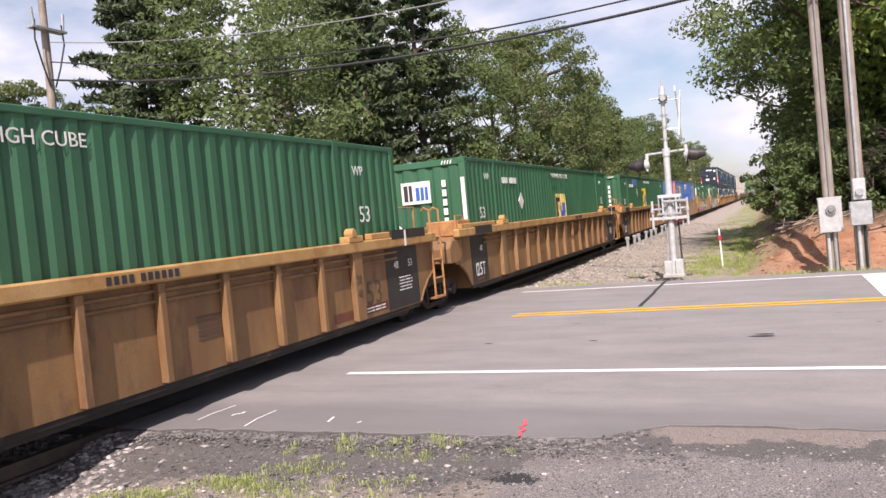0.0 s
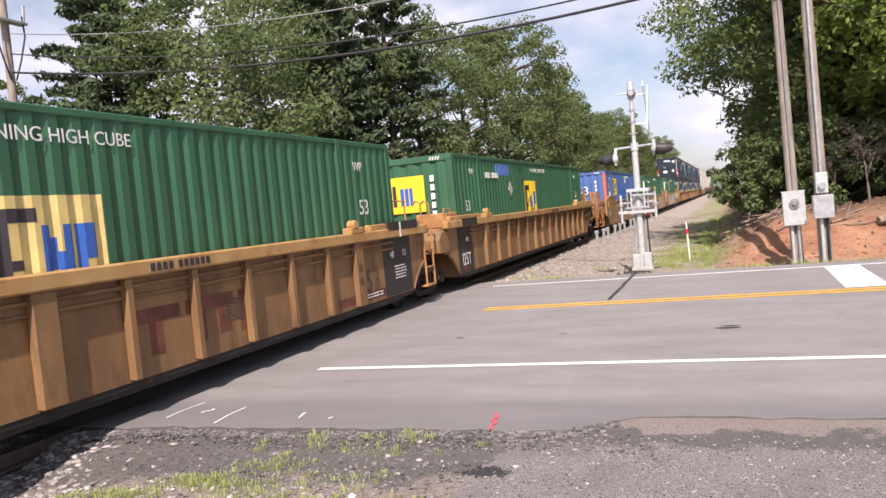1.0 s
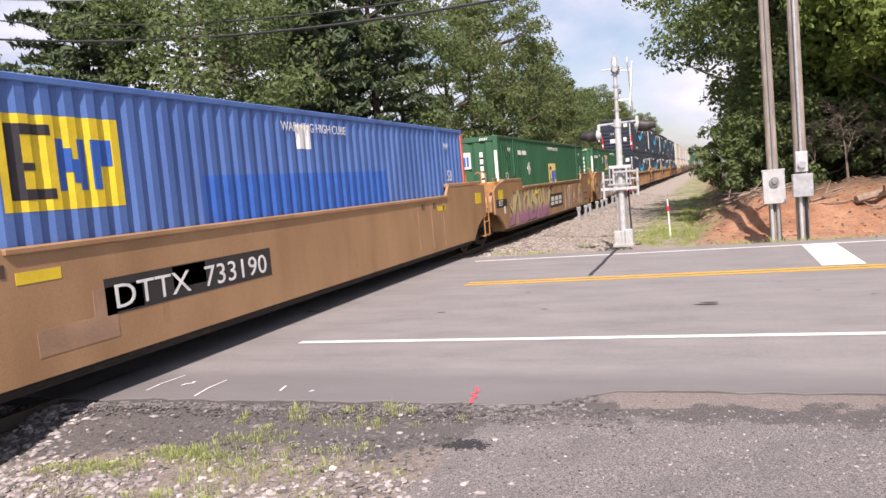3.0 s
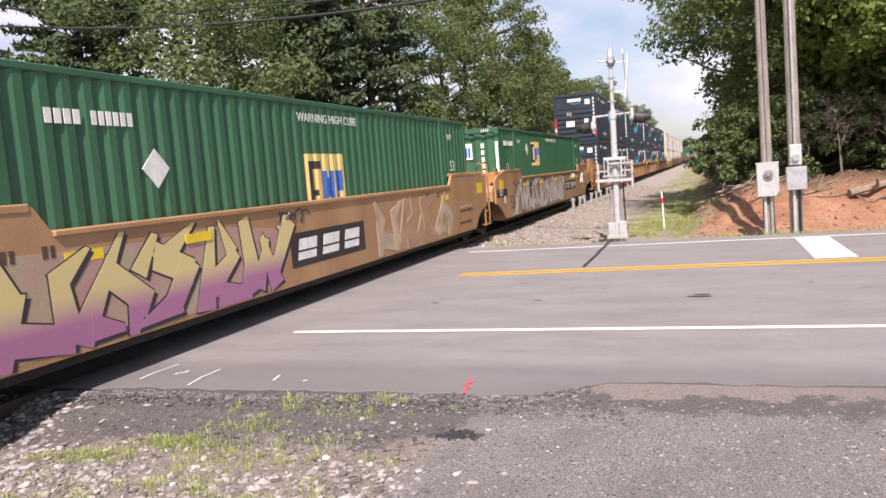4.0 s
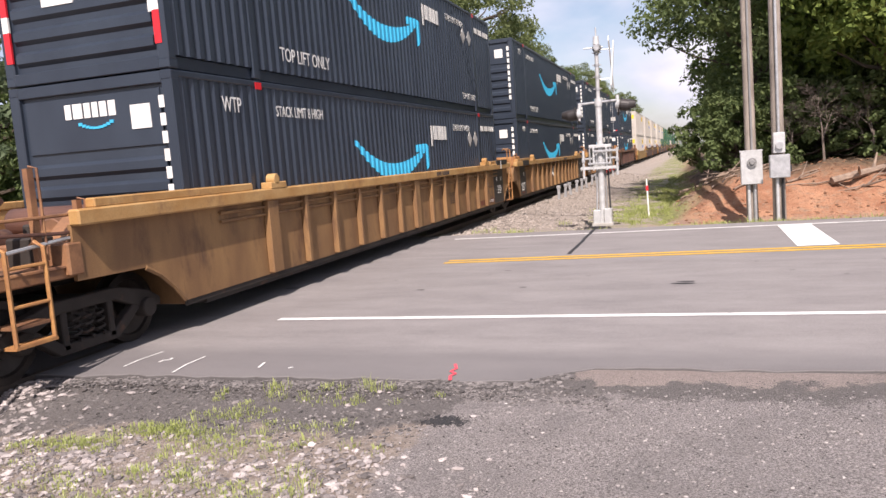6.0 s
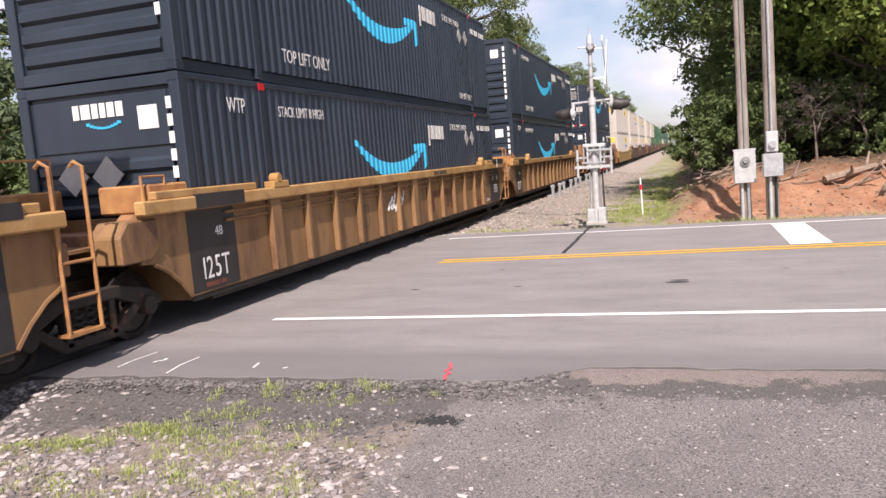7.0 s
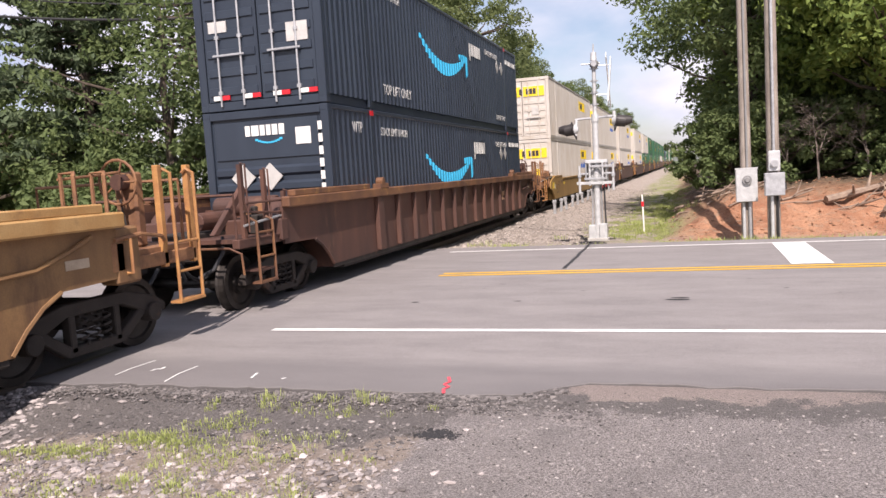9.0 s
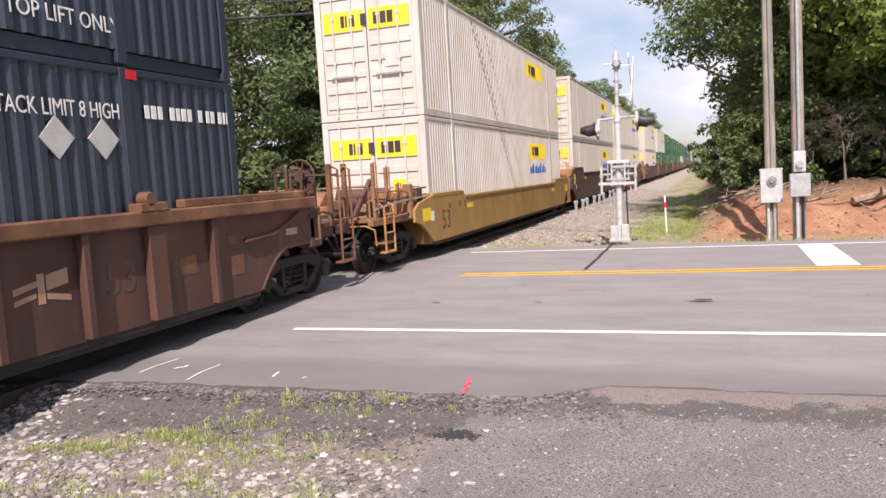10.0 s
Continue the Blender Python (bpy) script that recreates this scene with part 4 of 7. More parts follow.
def smooth_car(near_out, far_out, label="", marks=(), group="well cars of the train", shade=None, drop=0.0):
    c = thing("well_car", label, "well car", group)
    body = shade or TAN
    yn, yf = -0.13, CL + 0.05
    en, ef = -1.20, CL + 1.25
    high, mid = 1.86 - 1.5 * drop, 1.62 - drop
    for s in (1, -1):
        out = [(yn, 0.40), (yf, 0.40), (yf + 0.38, 0.72), (yf + 0.80, 0.88), (ef, 0.94), (ef, high - 0.06), (CL - 1.75, high - 0.02), (CL - 1.95, mid), (2.35, mid), (2.15, high + 0.02), (-0.1, high), (en + 0.3, high - 0.12), (en, high - 0.26), (en, 0.92), (yn - 0.75, 0.86), (yn - 0.40, 0.68)]
        part("side_plate", Geo().prism_x(out, s * (SX - 0.06), s * SX), body, c, "smooth tan steel side")
        # same strip below the smooth side: shade put in as a near-black colour
        part("side_sill", Geo().box(min(s * 1.298, s * 1.352), max(s * 1.298, s * 1.352), yn + 0.02, yf - 0.02, 0.335, 0.45), GRIME, c, bevel=0.02)
        part("top_edge", Geo().box(min(s * 1.31, s * 1.45), max(s * 1.31, s * 1.45), 2.35, CL - 1.95, mid - 0.05, mid + 0.02), body, c, bevel=0.015)
        for y0, y1 in ((-0.1, 2.12), (CL - 1.75, CL + 0.9)):
            part("raised_cap", Geo().box(min(s * 1.30, s * 1.43), max(s * 1.30, s * 1.43), y0, y1, high - 0.04, high + 0.05), body, c, bevel=0.015)
    part("well_floor", Geo().box(-1.32, 1.32, 0.2, CL, 0.29, 0.345), GRIME, c)
    for y in (0.05, CL):
        part("bulkhead", Geo().box(-1.35, 1.35, y - 0.22 if y < 1 else y + 0.12, y - 0.12 if y < 1 else y + 0.22, 0.35, 1.5), body, c)
    platform(c, en, 0.0, body, near_out)
    platform(c, CL + 0.1, ef, body, far_out)
    X = SX + 0.004
    write_side(c, "53", 0.45, 0.64, 0.46, LETTER_FADED, X)
    for y in (1.0, 1.75, 2.2, CL - 2.9, CL - 3.6):
        bars_side(c, y, mid - 0.24, 0.12, (0.06, 0.05), LETTER_FADED, X)
    part("reflector", Geo().box(SX, X, 2.45, 2.95, mid - 0.32, mid - 0.21), YELLOW, c)
    part("reflector", Geo().box(SX, X, CL - 2.6, CL - 2.1, mid - 0.32, mid - 0.21), YELLOW, c)
    part("reflector", Geo().box(SX, X, -0.75, -0.25, high - 0.54, high - 0.26), YELLOW, c)
    part("reflector", Geo().box(SX, X, CL + 0.35, CL + 0.85, high - 0.54, high - 0.26), YELLOW, c)
    part("sticker", Geo().box(SX, X, yn - 0.1, yn + 0.08, 0.88, 1.10), LETTER, c)
    if not near_out:
        part("black_panel", Geo().box(SX - 0.02, X - 0.001, -1.05, 0.15, 1.08, 1.32), BLACK, c)
        write_side(c, "125T", -0.80, 1.13, 0.17, LETTER, X + 0.002)
    if "number" in marks:
        n0 = 10.25 if "pale" in marks else 3.46
        part("black_panel", Geo().box(SX - 0.02, X, n0, n0 + 3.08, 0.83, 1.21), BLACK, c)
        wide = 2.86 / max(v.co.x for v in text_mesh("DTTX  733190", 0.26, LETTER).vertices)
        write_side(c, "DTTX  733190", n0 + 0.10, 0.885, 0.26, LETTER, X + 0.003, wide)
    if "patches" in marks:
        part("repainted_patch", Geo().box(SX, X, 2.6, 3.6, 0.6, 0.85), PALE_SPRAY, c)
        part("repainted_patch", Geo().box(SX, X, 3.3, 4.0, 0.85, 1.12), PALE_SPRAY, c)
        for k in range(3):
            part("repainted_patch", Geo().box(SX, X, 12.3 + 0.8 * k, 12.38 + 0.8 * k, 0.5, 1.5), PALE_SPRAY, c)
        part("repainted_patch", Geo().box(SX, X, 4.5, 5.1, 0.95, 1.2), OCHRE, c)
    if "pink" in marks:
        part("spray_haze", Geo().prism_x([(0.35, 0.47), (6.2, 0.45), (6.6, 0.9), (6.3, 1.30), (5.0, 1.44), (3.6, 1.40), (1.5, 1.46), (0.75, 1.30), (0.5, 0.9)], SX - 0.02, SX + 0.0015), MINT_SPRAY, c)
        sprayed(c, 0.55, 0.45, ("sickle", "claw", "peak", "bolt", "flame", "fang"), 0.98, 1.06, PINK_SPRAY, 5, LETTER_DARK, PINK_SPRAY)
        part("black_panel", Geo().box(SX - 0.02, X, 6.62, 9.20, 0.66, 1.18), BLACK, c)
        for a in (6.80, 7.58, 8.36):
            part("marking", Geo().prism_x([(a, 0.76), (a + 0.56, 0.76), (a + 0.64, 1.08), (a + 0.08, 1.08)], SX, X + 0.003), LETTER, c)
            part("marking", Geo().box(SX, X + 0.0045, a + 0.02, a + 0.66, 0.88, 0.91), BLACK, c)
        sprayed(c, 9.75, 0.46, ("claw", "flame", "wedge", "peak"), 1.12, 1.02, PALE_SPRAY, 9, PALE_EDGE, PALE_EDGE)
        scrawl(c, 6.3, 1.33, 0.9, 0.22, LETTER_DARK, 41)
        part("reflector", Geo().box(SX, X + 0.012, 4.25, 4.75, mid - 0.32, mid - 0.21), YELLOW, c)
        for k, (a, b) in enumerate(((14.9, 1.02), (14.9, 0.92), (14.8, 0.62))):
            bars_side(c, a, b, 0.05, (0.5, 0.3, 0.2), (PALE_EDGE, LETTER_FADED, LETTER_FADED)[k], X)
    if "pale" in marks:
        part("reflector", Geo().box(SX, X + 0.012, 5.20, 5.62, 1.30, 1.42), YELLOW, c)
        part("reflector", Geo().box(SX, X + 0.012, 8.15, 8.60, 1.31, 1.42), YELLOW, c)
        part("reflector", Geo().box(SX, X, 11.7, 12.3, 1.30, 1.40), YELLOW, c)
        part("marking", Geo().prism_x([(9.95, 1.30), (10.03, 1.21), (10.0, 1.09), (10.1, 1.16), (10.22, 1.10), (10.17, 1.22), (10.26, 1.31), (10.13, 1.30), (10.07, 1.44), (10.04, 1.31)], SX - 0.02, X + 0.002), LETTER, c)
        sprayed(c, 1.05, 0.45, ("sickle", "fang", "claw", "wedge", "flame"), 1.0, 1.08, SILVER_SPRAY, 15, LETTER_DARK, SILVER_SPRAY)
        sprayed(c, 6.15, 0.46, ("bolt", "peak", "fang", "claw", "flame"), 0.76, 1.10, SILVER_SPRAY, 17, LETTER_DARK, SILVER_SPRAY)
        for k in range(4):
            bars_side(c, 1.32 + 0.02 * (k % 2), 1.40 - 0.06 * k, 0.022, (0.22, 0.16), LETTER_FADED, X)
        scrawl(c, 3.35, 1.22, 0.45, 0.22, LETTER_DARK, 51, SX + 0.012)
        scrawl(c, 3.30, 0.98, 0.40, 0.22, LETTER_DARK, 52, SX + 0.012)
        scrawl(c, 12.3, 1.28, 0.9, 0.26, LETTER, 22)
        scrawl(c, 12.35, 1.34, 0.8, 0.2, LETTER, 23)
        scrawl(c, 5.9, 1.38, 0.8, 0.16, LETTER_DARK, 27)
        scrawl(c, 14.75, 0.98, 0.9, 0.36, LETTER, 25)
        y0, y1, z0, z1 = 15.74, 16.20, 0.75, 1.01
        for a, b, d, e in ((y0, y1, z1 - 0.02, z1), (y0, y1, z0, z0 + 0.02), (y0, y0 + 0.02, z0 + 0.02, z1 - 0.02), (y1 - 0.02, y1, z0 + 0.02, z1 - 0.02)):
            part("stencil", Geo().box(SX - 0.02, X + 0.003, a, b, d, e), LETTER, c)
        part("black_panel", Geo().box(SX - 0.02, X, y0, y1, z0, z1), BLACK, c)
        scrawl(c, 15.0, 1.25, 0.7, 0.26, LETTER, 28)
    finish_ends(c, near_out, far_out, CHORD if not marks else OCHRE, body)
    return c


def hoop(c, y, z0, z1, x, material, depth=0.22):
    part("grab_hoop", Geo().pipe([(x, y, z0), (x, y, z1), (x - 0.02, y + 0.03, z1 + 0.03), (x - depth, y + 0.05, z1 + 0.03), (x - depth, y + 0.05, z0)], 0.024, 6), material, c)


def finish_ends(c, near_out, far_out, bright, body):
    deck = RUSTED if body in (TAN, OCHRE, DULL) else body
    bright = LADDER if bright is CHORD or bright is OCHRE else bright
    if near_out:
        truck(c, -1.55)
        coupler_gear(c, -1.9, -1, body)
        for y, z0, z1 in ((-2.86, 1.0, 2.18), (-2.25, 1.0, 2.10), (-1.69, 0.98, 1.76)):
            part("stanchion", Geo().box(SX - 0.20, SX - 0.14, y - 0.035, y + 0.035, z0, z1).pipe([(SX - 0.12, y + 0.06, z0 + 0.2), (SX - 0.12, y + 0.06, z1), (SX - 0.18, y + 0.02, z1 + 0.02)], 0.014, 6), deck, c)
        part("brace", Geo().prism_x([(-3.25, 1.20), (-3.12, 1.18), (-2.32, 1.80), (-2.40, 1.90)], 0.92, 1.00), BROWN, c, bevel=0.01)
        part("brace", Geo().prism_x([(-1.30, 1.16), (-1.18, 1.16), (-0.90, 1.62), (-1.00, 1.66)], 1.20, 1.28), BROWN, c, bevel=0.01)
        ladder(c, -2.55, bright, 0.45, 1.35)
        part("walkway", Geo().box(-1.25, 1.25, -3.05, -1.2, 1.06, 1.12), deck, c)
        part("edge_beam", Geo().box(1.18, 1.30, -3.1, -1.15, 0.98, 1.12), deck, c, bevel=0.015)
        part("air_reservoir", Geo().rod((-0.55, -0.85, 1.52), (0.65, -0.85, 1.52), 0.17, 16), BROWN, c, "rusty air reservoir cylinder", bevel=0.02)
        part("brake_cylinder", Geo().rod((0.72, -1.55, 1.42), (0.72, -0.75, 1.42), 0.16, 14).rod((0.72, -2.0, 1.42), (0.72, -1.55, 1.42), 0.04, 8), RUSTED, c, bevel=0.01)
        part("brake_cylinder", Geo().rod((0.25, -2.6, 1.36), (0.25, -1.7, 1.36), 0.14, 14), BROWN, c, bevel=0.01)
        part("valve_box", Geo().box(0.95, 1.25, -0.62, -0.28, 1.30, 1.62), BROWN, c, bevel=0.02)
        part("valve_box", Geo().box(0.72, 1.06, -2.15, -1.85, 1.12, 1.42).rod((0.9, -2.0, 1.42), (0.9, -2.0, 1.55), 0.06, 10), GRIME, c, bevel=0.02)
        for k, (z, d) in enumerate(((1.10, 0.0), (1.30, 0.08), (1.50, -0.06))):
            part("brake_pipe", Geo().pipe([(1.28, -2.9, z), (1.30, -2.0, z + d), (1.31, -1.2, z + d + 0.04), (1.31, -0.9, z + 0.12), (1.31, -0.2, z + 0.14)], 0.02, 6), (deck, GALV, BROWN)[k], c)
        part("air_hose", Geo().pipe([(0.9, -2.9, 1.15), (1.0, -3.05, 0.95), (0.95, -3.25, 0.72), (0.8, -3.4, 0.62)], 0.026, 6), CABLE, c)
        part("uncoupling_lever", Geo().pipe([(0.15, -3.15, 1.0), (1.15, -3.12, 1.0), (1.34, -3.12, 0.92), (1.36, -3.12, 0.62)], 0.018, 6), bright, c)
        part("handrail", Geo().pipe([(1.2, -3.0, 1.1), (1.2, -3.0, 1.75), (-1.2, -3.0, 1.75), (-1.2, -3.0, 1.1)], 0.022, 6), deck, c)
        part("handrail", Geo().pipe([(1.30, -2.86, 1.62), (1.30, -1.69, 1.62), (1.30, -0.8, 1.50)], 0.018, 6), deck, c)
        part("step", Geo().box(1.12, 1.40, -2.75, -2.35, 0.62, 0.65), deck, c)
        part("end_post", Geo().box(1.16, 1.34, -1.24, -1.06, 1.0, 1.74), deck, c, bevel=0.02)
    else:
        handrail(c, -0.95, -0.55, 1.5, 1.95, bright)
        part("end_block", Geo().box(0.62, 1.36, -0.86, -0.12, 1.52, 1.86), bright, c, "ochre steel end block", bevel=0.025)
        part("end_block", Geo().box(-1.36, -0.62, -0.86, -0.12, 1.52, 1.86), bright, c, "ochre steel end block", bevel=0.025)
        part("side_bearing", Geo().prism_x([(-1.45, 0.98), (-0.95, 0.98), (-0.80, 1.10), (-0.80, 1.46), (-1.30, 1.46), (-1.45, 1.30)], 0.95, 1.38), body, c, bevel=0.02)
    if far_out:
        truck(c, CL + 1.62)
        coupler_gear(c, CL + 2.3, 1, body)
        ladder(c, CL + 2.90, bright, 0.50, 2.08)
        for a in (2.62, 3.18):
            part("ladder_post", Geo().box(1.22, 1.30, CL + a - 0.04, CL + a + 0.04, 0.95, 2.18), bright, c, bevel=0.008)
        brake_wheel(c, CL + 2.48, deck, 0.80, 2.0)
        part("chain_guide", Geo().rod((0.80, CL + 2.46, 2.0), (0.80, CL + 2.75, 2.0), 0.10, 12), BROWN, c)
        part("walkway", Geo().box(-1.25, 1.25, CL + 1.4, CL + 3.2, 1.14, 1.20), deck, c)
        part("edge_beam", Geo().box(1.18, 1.30, CL + 1.6, CL + 3.2, 0.98, 1.14), deck, c, bevel=0.015)
        part("end_plate", Geo().box(1.10, 1.36, CL + 1.70, CL + 2.10, 0.86, 1.50), body, c, bevel=0.03)
        part("handrail", Geo().pipe([(1.15, CL + 3.15, 1.2), (1.15, CL + 3.15, 2.0), (-1.15, CL + 3.15, 2.0), (-1.15, CL + 3.15, 1.2)], 0.022, 6), deck, c)
        part("handrail", Geo().pipe([(0.95, CL + 1.42, 2.05), (0.95, CL + 1.9, 2.08), (0.90, CL + 2.4, 2.12)], 0.016, 6), deck, c)
        for a in (1.40, 1.84):
            hoop(c, CL + a, 1.5, 2.08, 1.18, deck)
        part("side_pipe", Geo().pipe([(1.385, CL - 0.1, 1.14), (1.385, CL + 0.6, 1.18), (1.385, CL + 1.0, 1.30), (1.385, CL + 1.35, 1.44)], 0.024, 6), body, c)
        part("brake_pipe", Geo().pipe([(1.36, CL + 1.7, 1.36), (1.38, CL + 2.1, 1.40), (1.34, CL + 2.5, 1.34), (1.30, CL + 2.6, 1.28)], 0.024, 6), deck, c)
        part("grab_iron", Geo().pipe([(1.36, CL + 1.86, 0.98), (1.44, CL + 1.86, 0.98), (1.44, CL + 1.86, 1.36), (1.36, CL + 1.86, 1.36)], 0.020, 6), bright, c)
        part("chain", Geo().pipe([(0.80, CL + 2.5, 1.8), (0.84, CL + 2.5, 1.5), (0.82, CL + 2.5, 1.22)], 0.016, 5), GRIME, c)
        part("air_hose", Geo().pipe([(0.9, CL + 3.0, 1.1), (1.0, CL + 3.2, 0.9), (0.9, CL + 3.45, 0.66)], 0.026, 6), CABLE, c)
        part("sticker", Geo().box(1.345, 1.352, CL + 1.0, CL + 1.32, 1.12, 1.22), PALE_EDGE, c)
    else:
        truck(c, CL + GAP_IN / 2)
        ladder(c, CL + 1.30, bright, 0.40, 2.1)
        handrail(c, CL + 0.85, CL + 1.75, 1.3, 2.2, bright, 0.75)
        part("walkway", Geo().box(-0.9, 0.9, CL + 1.0, CL + GAP_IN - 1.0, 1.16, 1.20), body, c)


# ---------------------------------------------------------------- the train
TRACK_X, FLOOR_Z = -7.30, 0.35
moving = []        # (thing, place along the train, height)


def set_unit(place, car, boxes):
    moving.append((car, place, 0.0))
    for k, b in enumerate(boxes):
        moving.append((b, place, FLOOR_Z + k * (CH + 0.02)))


def green_box(marks, label):
    return container("green", "plain", label, marks)


def navy_box(end, marks=""):
    return container("navy", end, "dark navy corrugated steel container with a cyan crescent mark" if end == "ribbed" else "dark navy steel container with locked double doors", marks)


green_label = "green corrugated steel container seated in a well car"
white_label = "dirty white ribbed container with yellow panels and locked doors"
ochre_label = "weathered ochre well car with ribbed sides and yellow top chord"
tan_label = "tan well car with smooth sides and sprayed graffiti"
set_unit(-4.08, ribbed_car(True, False, label=ochre_label), [green_box("gold", green_label)])
set_unit(15.54, ribbed_car(False, False, label=ochre_label, marks=("blocks", "box")), [green_box("white gold later", "green corrugated container with a white panel on its end")])
set_unit(35.18, ribbed_car(False, True, label=ochre_label, marks=("number", "box")), [green_box("gold patch", "green corrugated container with a yellow panel on its end")])
set_unit(58.60, smooth_car(True, False, label="tan well car with smooth sides and white number", marks=("number", "patches")),
         [container("blue", "plain", "blue corrugated container with salmon-red corner posts", "")])
set_unit(78.16, smooth_car(False, False, label=tan_label, marks=("pink",)), [green_box("white gold", "green corrugated container with a white panel on its end")])
set_unit(97.78, smooth_car(False, True, label=tan_label, marks=("pale", "number")), [green_box("white gold high", "green corrugated container with a white panel on its end")])
set_unit(121.14, ribbed_car(True, False, label=ochre_label), [navy_box("ribbed"), navy_box("ribbed", "reflectors")])
set_unit(140.69, ribbed_car(False, False, label=ochre_label, marks=("chalk", "blocks", "box")), [navy_box("ribbed", "placards"), navy_box("ribbed")])
set_unit(160.27, ribbed_car(False, True, label=ochre_label, marks=("number",)), [navy_box("ribbed", "placards"), navy_box("ribbed")])
set_unit(183.69, ribbed_car(True, True, True, label="rust-brown well car with ribbed sides", marks=("tag",)), [navy_box("ribbed", "placards late"), navy_box("doors")])
proto_white = container("white", "doors", white_label, "blue")
first = smooth_car(True, False, label="dull yellow well car with low smooth sides", shade=DULL, drop=0.28)
set_unit(207.12, first, [proto_white, container("white", "doors", white_label, "")])

# the rest of the train, in the distance: repeats of what has gone before
mid_car = smooth_car(False, False, label="brown well car with smooth sides", shade=BROWN)
end_car = smooth_car(False, True, label="brown well car with smooth sides", shade=BROWN)
front_car = smooth_car(True, False, label="brown well car with smooth sides", shade=BROWN)
proto_green = moving[1][0]
proto_navy = navy_box("ribbed")
away = pose(TRACK_X, 900, 0)
stack = "ww ww ww gw gg gg gg wg gg nn g gg ww gg g gg ww g".split()
at = 207.12
protos = {"w": proto_white, "g": proto_green, "n": proto_navy}
used = {"mid": False, "end": False, "front": False}
for i, load in enumerate(stack):
    kind = ("mid", "end", "front")[i % 3]
    at += GAP_OUT + CL if kind == "front" else GAP_IN + CL
    source = {"mid": mid_car, "end": end_car, "front": front_car}[kind]
    car = copy_thing(source, away) if used[kind] else source
    used[kind] = True
    boxes = []
    for letter in load:
        if letter == "n":
            boxes.append(copy_thing(proto_navy, away) if boxes else proto_navy)
        else:
            boxes.append(copy_thing(protos[letter], away))
    set_unit(at, car, boxes)


# ---------------------------------------------------------------- ground
def smooth01(a):
    a = max(0.0, min(1.0, a))
    return a * a * (3 - 2 * a)


def ground_z(x, y):
    z = -0.07
    # foreground falls away a little towards the track
    if y < 6.7:
        z -= 0.09 * smooth01((-x - 3.0) / 3.0) * smooth01((5.7 - y) / 0.9)
        z += 0.040 * smooth01((x + 3.2) / 2.0) + 0.022 * smooth01((x + 1.6) / 0.8)
        z += 0.034 * smooth01((y - 5.35) / 0.4) * smooth01((-x - 0.9) / 0.6) * smooth01((x + 6.6) / 0.5)
        z = min(z, -0.016)
    # ballast shoulder outside the road
    d = abs(x - TRACK_X)
    if y < 5.9 and d < 2.4:
        z -= 0.10 * smooth01((5.9 - y) / 1.5) * smooth01((2.4 - d) / 1.0)
    if y > 18.3:
        away_y = smooth01((y - 18.3) / 1.5)
        z += away_y * (-0.06 - 0.22 * smooth01((d - 1.8) / 2.0))
    # clay bank beyond the road
    if y > 18.6:
        z += 1.36 * smooth01((x + 1.1 + 0.35 * math.sin(y * 0.31)) / 3.2) * smooth01((y - 20.3) / 4.9)
        z += 0.5 * smooth01((x - 2.5) / 7.0) * smooth01((y - 21.0) / 9.0)
    if x < -10.5:
        z += 0.5 * smooth01((-10.5 - x) / 5.0) * (smooth01((y - 19) / 4) + smooth01((5 - y) / 4))
    z += 0.05 * noise.noise((x * 0.7, y * 0.7, 0)) * smooth01((abs(y - 12.2) - 6.0) / 1.0)
    if y > 20 and x > -1:
        k = smooth01((y - 20.5) / 2.5)
        z += k * (0.14 * noise.noise((x * 1.3, y * 0.9, 4.0)) - 0.16 * (1 - abs(noise.noise((x * 1.1 + y * 0.5, y * 0.35 - x * 0.6, 8.0)))) ** 4 + 0.05 * noise.noise((x * 4, y * 4, 2)))
    return z


def spread(a, b, near0, near1, fine):
    """Grid lines: fine between near0 and near1, growing outwards to a and b."""
    mid = list(np.arange(near0, near1 + 1e-6, fine))
    lo, hi, st = [], [], fine
    p = near0
    while p > a:
        st *= 1.25
        p -= st
        lo.append(max(p, a))
    st, p = fine, mid[-1]
    while p < b:
        st *= 1.25
        p += st
        hi.append(min(p, b))
    return lo[::-1] + mid + hi


